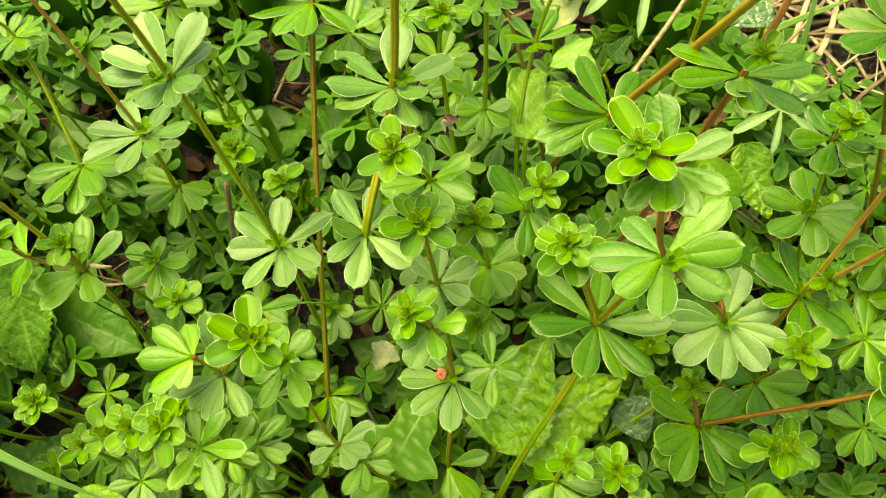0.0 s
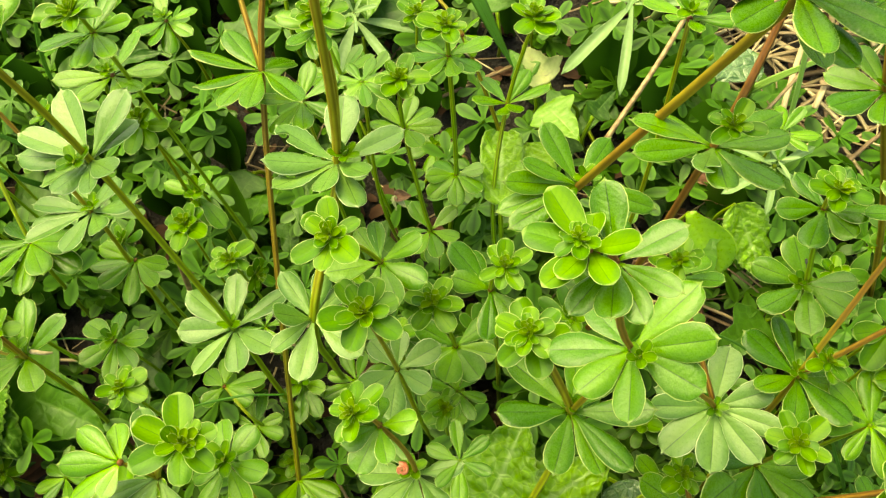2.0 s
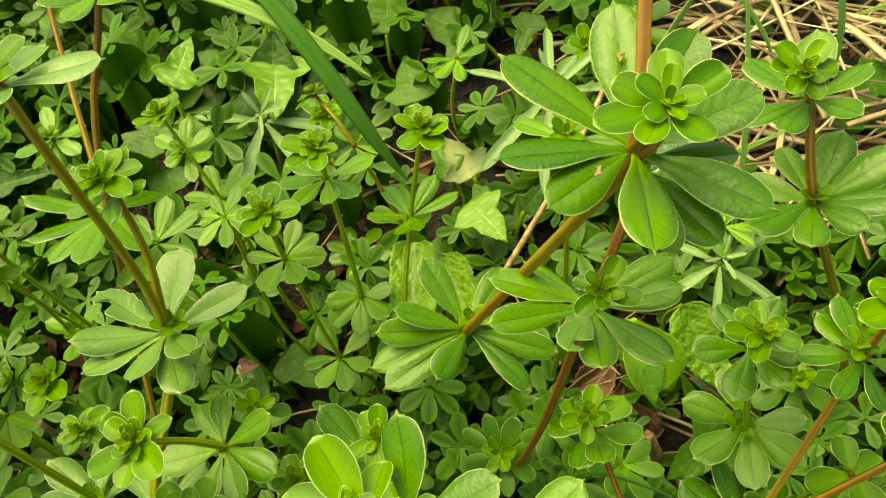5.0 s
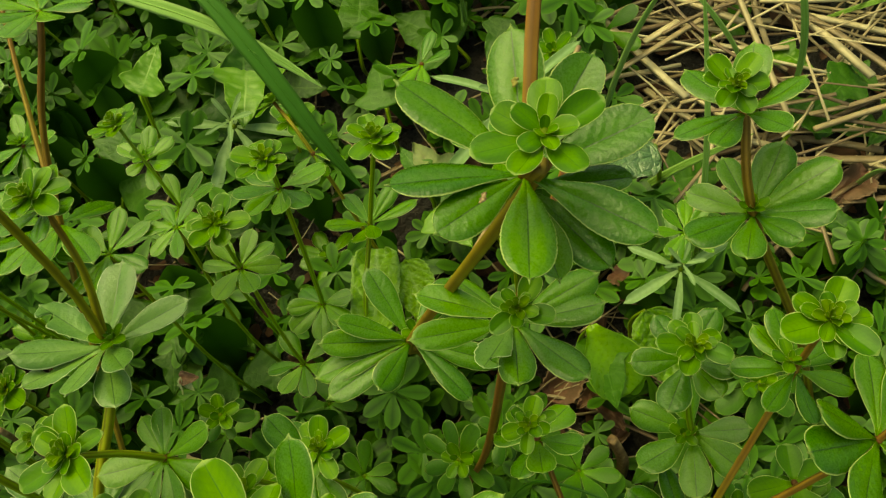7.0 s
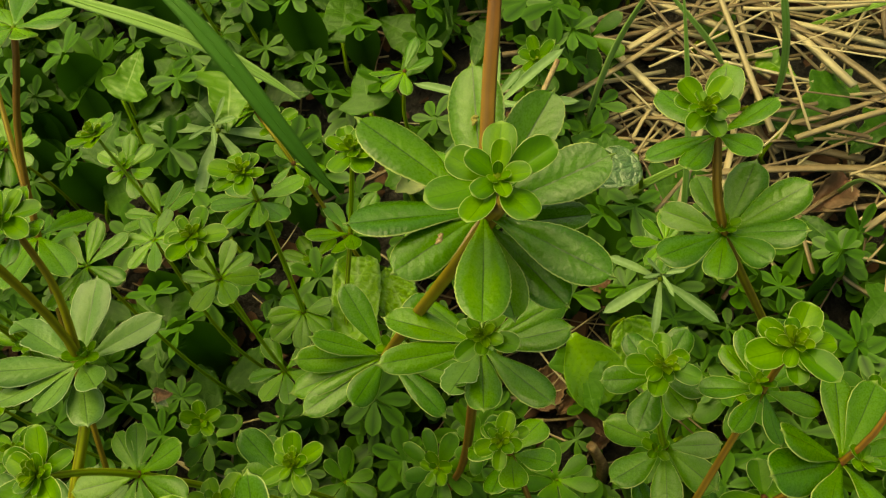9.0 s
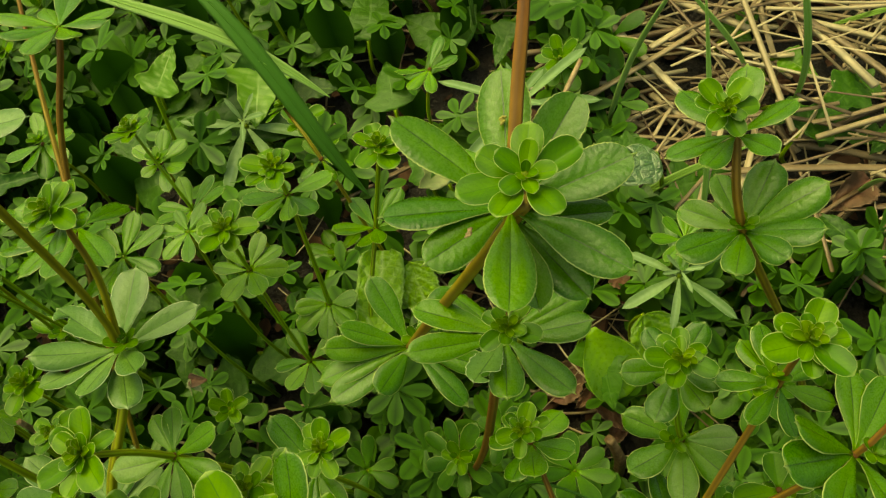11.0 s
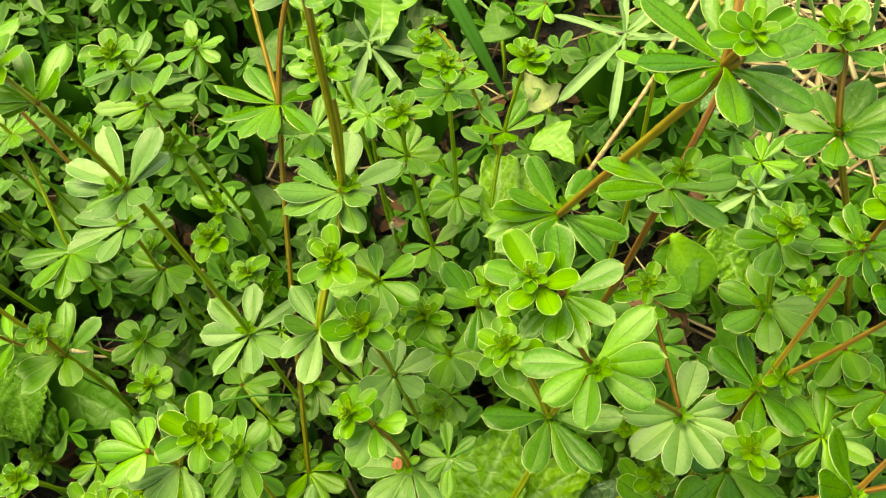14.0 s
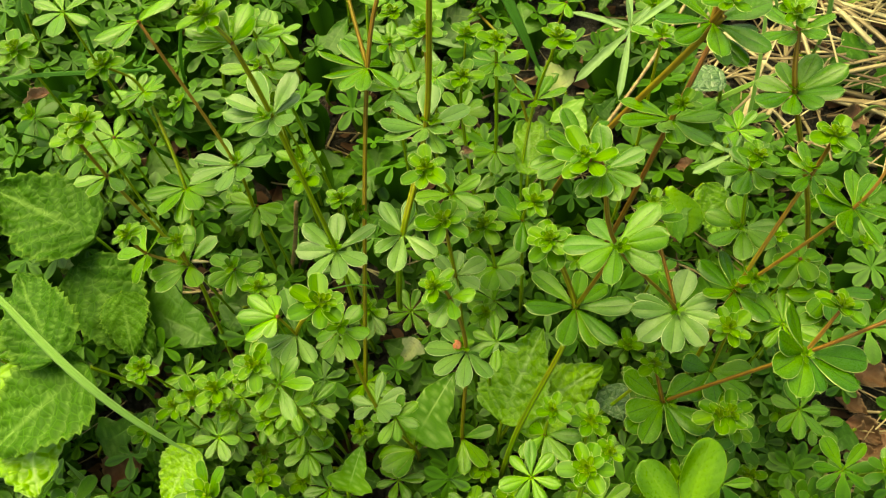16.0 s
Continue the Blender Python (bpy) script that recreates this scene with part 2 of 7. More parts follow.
def meadow_soil(m):
    """Past the herb patch the soil passes into short turf."""
    nt = m.node_tree
    b = nt.nodes["Principled BSDF"]
    soil = b.inputs["Base Color"].links[0].from_socket
    far = nt.nodes.new("ShaderNodeVectorMath")
    far.operation = "LENGTH"
    nt.links.new(nt.nodes.new("ShaderNodeTexCoord").outputs["Object"], far.inputs[0])
    reach = maths(nt, "ADD", far.outputs["Value"], maths(nt, "MULTIPLY", noise_tex(nt, 5.0, 5.0), 0.6))
    turf = ramp(nt, noise_tex(nt, 40.0, 6.0), [(0.3, (0.02, 0.045, 0.008)), (0.55, (0.05, 0.11, 0.018)), (0.75, (0.13, 0.16, 0.05))])
    nt.links.new(mixed(nt, ramp(nt, reach, [(0.66, (0, 0, 0)), (0.85, (1, 1, 1))]), soil, turf), b.inputs["Base Color"])


meadow_soil(SOIL)
SHELL = plain_material("snail_shell", [(0.3, (0.30, 0.07, 0.03)), (0.7, (0.50, 0.20, 0.09))], 900.0, 0.3)
BUG = plain_material("black_insect_shell", [(0.3, (0.01, 0.01, 0.012)), (0.7, (0.03, 0.03, 0.035))], 900.0, 0.35)
CRUMB = plain_material("yellowish_crumb", [(0.3, (0.10, 0.08, 0.01)), (0.7, (0.26, 0.22, 0.03))], 900.0, 0.6)


# ---- ground: one sheet, a gentle bank that levels out far away ----
def ground_z(x, y):
    near = max(-0.6, min(0.9, y))
    bank = 0.0093 + 0.2599 * near
    return bank + 0.006 * noise.noise((x * 14, y * 14, 0.3)) + 0.003 * noise.noise((x * 50, y * 50, 1.7))


def mesh_object(name, verts, faces, material, smooth=True, attrs=None, parent=None):
    me = bpy.data.meshes.new(name)
    me.from_pydata(verts, [], faces)
    if smooth:
        me.shade_smooth()
    for key, values in (attrs or {}).items():
        me.attributes.new(key, "FLOAT", "POINT").data.foreach_set("value", values)
    me.materials.append(material)
    ob = new(name, me)
    if parent:
        ob.parent = parent
    return ob


def build_ground():
    ticks = [-400, -60, -12, -3, -1.2, -0.7] + [-0.5 + 0.0125 * i for i in range(81)] + [0.7, 1.2, 3, 12, 60, 400]
    n = len(ticks)
    verts = [(x, y, ground_z(x, y)) for y in ticks for x in ticks]
    faces = [(j * n + i, j * n + i + 1, (j + 1) * n + i + 1, (j + 1) * n + i) for j in range(n - 1) for i in range(n - 1)]
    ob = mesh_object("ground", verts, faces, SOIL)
    tagged(ob, "dark crumbly soil of a grassy bank under the plants", "ground", kind="structure")


build_ground()


# ---- leaf shapes, one unit long along +x, face up +z, with real thickness ----
def leaf_mesh(name, material, width, profile, bend=0.0, cup=0.0, curl=0.0, teeth=0.0, tooth_count=0, ripple=0.0, tip=0.0, bite=None, blunt=0.0, crinkle=0.0, rimmed=True, fold=0.0, bulge=0.0, nx=12, ny=3, ribs=0, seed=0):
    """profile(u): half width at u along the leaf, 0 to 1. bend: droop of the tip; cup: raised sides; curl: rolled edge; fold: a keel along the midrib; bulge: swollen halves."""
    rnd = random.Random(seed)
    verts, under, rib, margin, faces = [], [], [], [], []
    across = {1: (0, 1), 2: (0, 0.91, 1), 3: (0, 0.5, 0.93, 1), 4: (0, 0.05, 0.5, 0.945, 1), 5: (0, 0.07, 0.42, 0.78, 0.955, 1)}.get(ny) or [k / ny for k in range(ny + 1)]
    across = [-v for v in across[:0:-1]] + list(across)
    cols = 2 * ny + 1
    wave = rnd.uniform(0, 6)
    for side in (0, 1):
        for i in range(nx + 1):
            s = i / nx
            u = 0.4 * s + 0.6 * math.sin(s * math.pi / 2)
            half = max(profile(u), blunt) * width
            for j in range(cols):
                v = across[j]
                edge = abs(v)
                h = half
                if teeth:
                    h *= 1 + teeth * edge * ((u * tooth_count) % 1.0 - 0.5)
                if bite and edge > 0.3 and v * bite[0] > 0:
                    h *= 1 - bite[2] * max(0.0, 1 - ((u - bite[1]) / 0.085) ** 2) ** 0.5
                x = u + (tip * (1 - edge) if i == nx else 0)
                y = v * h
                z = bend * u * u + cup * h * v * v + fold * h * edge + bulge * math.sin(math.pi * edge) * math.sin(math.pi * u) - curl * edge ** 4 * half - 0.012 * (1 - edge) * math.sin(math.pi * u) ** 0.5
                z += ripple * (math.sin(9 * u + wave + 3 * v) * edge + 0.7 * noise.noise((u * 5 + seed, v * 3, wave)))
                if crinkle:
                    z += crinkle * (1 - 2.2 * abs(noise.noise((u * 9 + seed, y * 11, 0.4)))) * min(1, 4 * edge)
                if ribs:
                    z += 0.022 * abs(math.sin(math.pi * ribs * (u - 0.35 * edge))) * (0.4 + edge)
                lift = 0.010 * (1 - (0.8 if rimmed else 1.0) * edge) * (1 if side == 0 else -1)
                verts.append((x, y, z + lift))
                under.append(float(side))
                r = min(1.0, max(0.0, (u - 0.12) * 2.5)) if j == ny else 0.0
                if ribs:
                    r = max(r, 0.75 * max(0.0, 1 - 7 * abs(((u - 0.35 * edge) * ribs + 0.5) % 1.0 - 0.5)))
                rib.append(r)
                margin.append(1.0 if j in (0, cols - 1) else 0.45 if i == nx else 0.0)
    m = (nx + 1) * cols
    for i in range(nx):
        for j in range(cols - 1):
            a = i * cols + j
            faces.append((a, a + cols, a + cols + 1, a + 1))
            faces.append((m + a, m + a + 1, m + a + cols + 1, m + a + cols))
    rim = [i * cols for i in range(nx + 1)] + [nx * cols + j for j in range(1, cols)] + [i * cols + cols - 1 for i in range(nx - 1, -1, -1)] + [j for j in range(cols - 2, 0, -1)]
    for a, b in zip(rim, rim[1:] + rim[:1]) if rimmed else ():
        faces.append((b, a, m + a, m + b))
    me = bpy.data.meshes.new(name)
    me.from_pydata(verts, [], faces)
    me.shade_smooth()
    for key, values in (("under", under), ("rib", rib), ("margin", margin)):
        me.attributes.new(key, "FLOAT", "POINT").data.foreach_set("value", values)
    me.materials.append(material)
    return me


def obovate(u):
    """Narrow at the stalk, widest at two thirds, rounded at the end."""
    if u < 0.67:
        f = u / 0.67
        return 0.12 + 0.88 * (f * f * (3 - 2 * f)) ** 0.88
    return max(0.07, max(0.0, 1 - ((u - 0.67) / 0.33) ** 2.5) ** 0.5)


def spoon(u):
    """Short and broad, round at the end."""
    if u < 0.58:
        f = u / 0.58
        return 0.2 + 0.8 * (f * f * (3 - 2 * f)) ** 0.7
    return max(0.08, max(0.0, 1 - ((u - 0.58) / 0.42) ** 2.9) ** 0.5)


def strap(u):
    return (0.25 + 0.75 * min(1, u * 2.2)) * (1 - max(0, (u - 0.82) / 0.18) ** 2 * 0.85)


def ovate(u):
    return max(0.03, math.sin(math.pi * min(1, u ** 0.62 * 0.98 + 0.015)) ** 0.75)


def blunt_oblong(u):
    """Almost straight sides, cut square at both ends."""
    return float(np.interp(u, (0, 0.05, 0.15, 0.5, 0.8, 0.93, 1.0), (0.35, 0.75, 0.9, 1.0, 0.98, 0.85, 0.4)))


def ivy_outline(u):
    """Three to five angular lobes."""
    return float(np.interp(u, (0, 0.03, 0.12, 0.2, 0.28, 0.4, 0.5, 0.62, 0.8, 1.0), (0.3, 0.6, 0.74, 0.98, 0.9, 0.5, 0.47, 0.46, 0.27, 0.02)))


def variants(n, name, material, width, profile, seed, **spread):
    rnd = random.Random(seed)
    made = []
    for k in range(n):
        kw = {key: (rnd.uniform(*value) if isinstance(value, tuple) else value) for key, value in spread.items()}
        made.append(leaf_mesh(name, material, width * rnd.uniform(0.88, 1.12), profile, seed=seed * 31 + k, **kw))
    return made


MATURE = variants(9, "leaf", LEAF, 0.21, obovate, 1, bend=(-0.14, 0.10), cup=(-0.1, 0.3), curl=(0.05, 0.35), fold=(0.0, 0.1), bulge=(0.003, 0.018), teeth=0.05, tooth_count=6.4, ripple=(0.002, 0.011), tip=0.045, nx=13, ny=4)
BITTEN = [leaf_mesh("leaf", WAX, 0.21, obovate, 0.02, 0.2, 0.1, teeth=0.12, tooth_count=7.3, ripple=0.014, tip=0.03, bite=b, nx=44, ny=4, seed=70 + k) for k, b in enumerate([(1, 0.80, 0.95), (-1, 0.66, 0.8), (1, 0.90, 0.85)])]
WAXY = variants(7, "leaf", WAX, 0.21, obovate, 41, bend=(-0.1, 0.12), cup=(0.0, 0.35), curl=(0.05, 0.3), fold=(0.0, 0.12), bulge=(0.003, 0.018), teeth=0.05, tooth_count=6.4, ripple=(0.002, 0.011), tip=0.045, nx=13, ny=4)
DARK = variants(7, "leaf", DEEP, 0.21, obovate, 43, bend=(-0.14, 0.08), cup=(-0.1, 0.3), curl=(0.05, 0.35), fold=(0.0, 0.12), bulge=(0.003, 0.02), teeth=0.05, tooth_count=6.4, ripple=(0.002, 0.011), tip=0.045, nx=13, ny=4)
BRISTLY = variants(6, "leaf", DEEP, 0.21, obovate, 47, bend=(-0.12, 0.06), cup=(0.0, 0.3), curl=(0.05, 0.3), fold=(0.0, 0.12), bulge=(0.006, 0.022), teeth=0.038, tooth_count=23.0, ripple=(0.004, 0.012), tip=0.05, nx=70, ny=4)
TENDER = variants(9, "leaf", YOUNG, 0.305, spoon, 2, bend=(-0.15, 0.15), cup=(0.05, 0.5), curl=(0.0, 0.25), fold=(0.0, 0.12), bulge=(0.0, 0.02), ripple=(0.004, 0.016), tip=0.02, blunt=0.2, nx=9, ny=4)
INNER = variants(6, "leaf", TIP, 0.32, spoon, 61, bend=(0.0, 0.25), cup=(0.5, 1.0), curl=(0.0, 0.1), ripple=(0.004, 0.014), tip=0.03, blunt=0.2, nx=7, ny=2)
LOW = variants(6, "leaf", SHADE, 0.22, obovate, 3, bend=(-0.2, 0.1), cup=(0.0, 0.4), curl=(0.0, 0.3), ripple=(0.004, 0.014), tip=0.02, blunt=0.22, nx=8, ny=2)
STRAPS = variants(4, "leaf", CLEAVER, 0.085, strap, 4, bend=(-0.22, 0.05), cup=(0.2, 0.8), ripple=(0.003, 0.01), tip=0.03)


# ---- plants ----
WORLD = {}
DICE = random.Random(11)


def placed(ob, parent, m):
    """Hangs ob under parent so that it stands at the world pose m."""
    ob.parent = parent
    ob.matrix_basis = WORLD[parent].inverted() @ m if parent else m
    WORLD[ob] = m
    return ob


def facing(at, along, up, length, wide=1.0):
    """The pose of a leaf at a place, running along a direction, its face towards up."""
    x = Vector(along).normalized()
    z = Vector(up) - x * x.dot(Vector(up))
    if z.length < 1e-4:
        z = Vector((0.3, 0.2, 1)) - x * x.dot(Vector((0.3, 0.2, 1)))
    z.normalize()
    y = z.cross(x)
    m = Matrix((x * length, y * length * wide, z * length)).transposed().to_4x4()
    m.translation = Vector(at)
    return m


def plant(label, base, group="bedstraw plants", name="bedstraw_plant", category="plant"):
    ob = new(name)
    ob.empty_display_size = 0.01
    x, y, z = base
    placed(ob, None, Matrix.Translation((x, y, z)))
    return tagged(ob, label, category, group)


def smooth_line(points, steps=7):
    """Points along a curve through all the given points."""
    p = [Vector(q) for q in points]
    p = [p[0] * 2 - p[1]] + p + [p[-1] * 2 - p[-2]]
    line = []
    for a, b, c, d in zip(p, p[1:], p[2:], p[3:]):
        for i in range(steps):
            t = i / steps
            line.append(0.5 * (2 * b + (c - a) * t + (2 * a - 5 * b + 4 * c - d) * t * t + (3 * b - a - 3 * c + d) * t ** 3))
    return line + [p[-2]]


def stem(parent, points, r0, r1, red0, red1, name="stem", material=None):
    """A four-ridged stalk through the points, thinner and redder towards its end."""
    line = smooth_line(points)
    n, sides = len(line), 8
    side = Vector((1, 0, 0))
    verts, faces, red, ridge = [], [], [], []
    origin = WORLD[parent].translation
    for i, q in enumerate(line):
        along = (line[min(i + 1, n - 1)] - line[max(i - 1, 0)]).normalized()
        side = (side - along * side.dot(along)).normalized()
        other = along.cross(side)
        f = i / (n - 1)
        r = (r0 + (r1 - r0) * f) * (1 + 0.06 * noise.noise(q * 90))
        for k in range(sides):
            a = 2 * math.pi * k / sides
            rr = r * (1.1 if k % 2 == 0 else 0.86)
            verts.append(tuple(q + (side * math.cos(a) + other * math.sin(a)) * rr - origin))
            red.append(min(1.0, max(0.0, red0 + (red1 - red0) * f ** 1.7 + 0.18 * noise.noise(q * 60))))
            ridge.append(1.0 if k % 2 == 0 else 0.0)
    for i in range(n - 1):
        for k in range(sides):
            a, b = i * sides + k, i * sides + (k + 1) % sides
            faces.append((a, b, b + sides, a + sides))
    faces.append(tuple(range((n - 1) * sides, n * sides)))
    faces.append(tuple(range(sides - 1, -1, -1)))
    ob = mesh_object(name, verts, faces, material or STEM, attrs={"red": red, "ridge": ridge})
    return placed(ob, parent, Matrix.Translation(origin))


def knob_mesh(tint):
    bm = bmesh.new()
    bmesh.ops.create_uvsphere(bm, u_segments=8, v_segments=5, radius=1.0)
    me = bpy.data.meshes.new("node")
    bm.to_mesh(me)
    bm.free()
    me.shade_smooth()
    red = [tint] * len(me.vertices)
    me.attributes.new("red", "FLOAT", "POINT").data.foreach_set("value", red)
    me.materials.append(STEM)
    return me


KNOB, GREEN_KNOB = knob_mesh(1.0), knob_mesh(0.1)


def knot(parent, at, axis, r, name="whorl", shape=None):
    ob = new(name, shape or GREEN_KNOB)
    return placed(ob, parent, facing(at, axis, (0.1, 1, 0.2), r))


def leaf_on(node, shapes, at, along, up, length, wide=1.0, shape=None):
    ob = new("leaf", shape or DICE.choice(shapes))
    return placed(ob, node, facing(at, along, up, length, wide))


def heading(az, el):
    a, e = radians(az), radians(el)
    return Vector((math.cos(a) * math.cos(e), math.sin(a) * math.cos(e), math.sin(e)))


def whorl(parent, at, axis, length, leaves, shapes=None, bitten=()):
    """A ring of leaves with the given headings: azimuth, elevation and, if given, share of the length and of the width."""
    node = knot(parent, at, axis, 0.0009, shape=KNOB)
    for k, (az, el, *more) in enumerate(leaves):
        along = heading(az, el)
        size, wide = length * (more[0] if more else 1.0), more[1] if len(more) > 1 else 1.0
        leaf_on(node, shapes or MATURE, Vector(at) + along * 0.0008, along, Vector(axis) + heading(az + 90, 0) * DICE.uniform(-0.3, 0.3), size, wide * DICE.uniform(1.05, 1.2), BITTEN[bitten.index(k) % 3] if k in bitten else None)
    return node


def ring(parent, at, axis, length, n=7, lift=8.0, shapes=None, spin=None):
    """A ring of n leaves spread evenly about the axis."""
    node = knot(parent, at, axis, length * 0.04)
    z = Vector(axis).normalized()
    x = z.orthogonal().normalized()
    y = z.cross(x)
    start = DICE.uniform(0, 6.28) if spin is None else spin
    for k in range(n):
        a = start + 2 * math.pi * (k + DICE.uniform(-0.18, 0.18)) / n
        e = radians(lift + DICE.uniform(-13, 13))
        along = (x * math.cos(a) + y * math.sin(a)) * math.cos(e) + z * math.sin(e)
        leaf_on(node, shapes or MATURE, Vector(at) + along * length * 0.05, along, z, length * DICE.uniform(0.82, 1.1), DICE.uniform(0.92, 1.12))
    return node


def rosette(parent, at, axis, size, outer=6, shapes=None, spin=None):
    """A leafy shoot tip: outer leaves spread, inner ones cupped together."""
    node = knot(parent, at, axis, size * 0.10, "shoot_tip")
    z = Vector(axis).normalized()
    x = z.orthogonal().normalized()
    y = z.cross(x)
    start = DICE.uniform(0, 6.28) if spin is None else spin
    lean = (x * DICE.uniform(-0.25, 0.25) + y * DICE.uniform(-0.25, 0.25))
    for layer, (n, share, lift, up) in enumerate(((outer, 1.0, 7, 0.0), (5, 0.62, 20, 0.07), (5, 0.42, 34, 0.10), (4, 0.30, 50, 0.13), (3, 0.19, 66, 0.16))):
        for k in range(n):
            a = start + layer * 0.7 + 2 * math.pi * (k + DICE.uniform(-0.28, 0.28)) / n
            e = radians(lift + DICE.uniform(-14, 14))
            along = (x * math.cos(a) + y * math.sin(a)) * math.cos(e) + z * math.sin(e) + lean * 0.3 * layer
            leaf_on(node, shapes or (INNER if layer > 1 else TENDER), Vector(at) + (z + lean) * size * up + along * size * 0.04, along, z, size * share * DICE.uniform(0.78, 1.14), DICE.uniform(0.85, 1.12))
    return node


def bud(parent, at, axis, size):
    """A tiny side shoot sitting in the axil of a whorl."""
    node = knot(parent, at, axis, size * 0.16, "side_bud")
    z = Vector(axis).normalized()
    x = z.orthogonal().normalized()
    y = z.cross(x)
    start = DICE.uniform(0, 6.28)
    for n, share, lift in ((5, 1.0, 28), (3, 0.6, 58)):
        for k in range(n):
            a = start + share + 2 * math.pi * (k + DICE.uniform(-0.15, 0.15)) / n
            e = radians(lift + DICE.uniform(-10, 10))
            along = (x * math.cos(a) + y * math.sin(a)) * math.cos(e) + z * math.sin(e)
            leaf_on(node, TENDER, Vector(at), along, z, size * share * DICE.uniform(0.85, 1.15))
    return node


# ---- other kinds of plants and litter ----
def cleavers(at, size, leaves=()):
    """A whorl of narrow leaves on a thin stalk from the soil."""
    x, y, z = at
    p = plant("pale green cleavers seedling with narrow leaves", (x + 0.01, y + 0.008, ground_z(x + 0.01, y + 0.008) - 0.003), "cleavers seedlings", "cleavers_plant")
    stem(p, [tuple(WORLD[p].translation), (x + 0.004, y + 0.004, (z + WORLD[p].translation.z) / 2), at], 0.0009, 0.0007, 0.0, 0.0)
    if leaves:
        whorl(p, at, (0.1, -0.2, 1), size, leaves, STRAPS)
    else:
        ring(p, at, (0.1, -0.2, 1), size, 6, -6, STRAPS)
    ring(p, (x, y, z + 0.004), (0.1, -0.2, 1), size * 0.4, 5, 40, STRAPS)


def grass_blade(label, a, b, width, bow):
    """A folded blade from its foot a to its tip b, arching by bow."""
    a, b = Vector(a), Vector(b)
    n, verts, faces, rib, margin, under = 24, [], [], [], [], []
    side = (b - a).cross(Vector((0.1, -0.35, 1))).normalized()
    lift = side.cross(b - a).normalized()
    if lift.z < 0:
        lift = -lift
    for i in range(n + 1):
        u = i / n
        q = a.lerp(b, u) + lift * bow * math.sin(math.pi * u) + side * 0.002 * math.sin(4 * u + a.x * 90)
        w = width * (0.55 + 0.45 * min(1, u * 3)) * (1 - u ** 5) * 0.5 + 0.00012
        for k, v in enumerate((-1, -0.5, 0, 0.5, 1, 0.5, 0, -0.5)):
            sink = 0.25 * w * (1 - abs(v)) + (0.00022 if k > 4 else 0)
            verts.append(tuple(q + side * w * v - lift * sink - a))
            rib.append(1.0 if v == 0 else 0.0)
            margin.append(1.0 if abs(v) == 1 else 0.0)
            under.append(1.0 if k > 4 else 0.0)
    for i in range(n):
        for k in range(8):
            c, d = i * 8 + k, i * 8 + (k + 1) % 8
            faces.append((c, d, d + 8, c + 8))
    ob = mesh_object("grass_blade", verts, faces, PALE_BLADE if "pale" in label or "blu" in label else BLADE, attrs={"rib": rib, "margin": margin, "under": under})
    placed(ob, None, Matrix.Translation(a))
    tagged(ob, label, "grass", "grass blades")
    if width > 0.002:
        ridge = []
        for u in (0.0, 0.2, 0.4, 0.6, 0.8, 0.94):
            w = width * (0.55 + 0.45 * min(1, u * 3)) * (1 - u ** 5) * 0.5
            ridge.append(a.lerp(b, u) + lift * (bow * math.sin(math.pi * u) - 0.25 * w) + side * 0.002 * math.sin(4 * u + a.x * 90))
        stem(ob, ridge, 0.0003, 0.0001, 0, 0, "midrib", PALE_BLADE if "pale" in label else BLADE)


def dead_stalk(label, a, b, r, material=None):
    p = plant(label, a, "dead stalks", "dead_stalk", "stalk")
    mid = Vector(a).lerp(Vector(b), 0.5) + Vector((0.002, -0.001, 0.002))
    stem(p, [a, tuple(mid), b], r, r * (0.45 if material else 0.85), 0, 0, "stalk", material or STALK)


HERB = variants(4, "leaf_blade", BROAD, 0.34, ovate, 8, bend=(-0.18, -0.02), cup=(-0.2, 0.25), ripple=(0.02, 0.045), teeth=0.12, tooth_count=14.0, crinkle=0.028, nx=60, ny=9, ribs=6)
DARKS = variants(4, "leaf_blade", DARK_HERB, 0.36, ovate, 18, bend=(-0.18, -0.02), cup=(-0.2, 0.25), ripple=(0.02, 0.05), teeth=0.16, tooth_count=12.0, crinkle=0.018, nx=60, ny=9, ribs=6)
IVIES = variants(4, "leaf_blade", IVY, 0.40, ivy_outline, 9, bend=(-0.2, 0.05), cup=(-0.1, 0.25), ripple=(0.012, 0.03), nx=26, ny=5, ribs=4)
ROUND = variants(2, "leaf_blade", BRIGHT, 0.33, spoon, 10, bend=(-0.15, 0.05), cup=(-0.1, 0.4), ripple=(0.015, 0.03), nx=18, ny=5)
DEADS = variants(4, "leaf_blade", DEAD, 0.34, ovate, 12, bend=(-0.2, 0.35), cup=(0.2, 1.3), ripple=(0.05, 0.11), teeth=0.15, tooth_count=8.0, crinkle=0.045, nx=36, ny=7, ribs=5)
WITHERED = variants(2, "leaf_blade", PALE, 0.42, ivy_outline, 13, bend=(-0.1, 0.2), cup=(0.1, 0.6), ripple=(0.03, 0.06), teeth=0.12, tooth_count=9.0, nx=36, ny=5, ribs=5)
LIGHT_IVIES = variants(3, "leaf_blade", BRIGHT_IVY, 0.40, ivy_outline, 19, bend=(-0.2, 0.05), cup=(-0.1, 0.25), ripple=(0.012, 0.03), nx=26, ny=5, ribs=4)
BLUNT = variants(2, "leaf_blade", BROAD, 0.29, blunt_oblong, 23, bend=(-0.1, 0.0), cup=(-0.1, 0.2), ripple=(0.02, 0.03), teeth=0.05, tooth_count=8.0, crinkle=0.012, nx=40, ny=7, ribs=4)
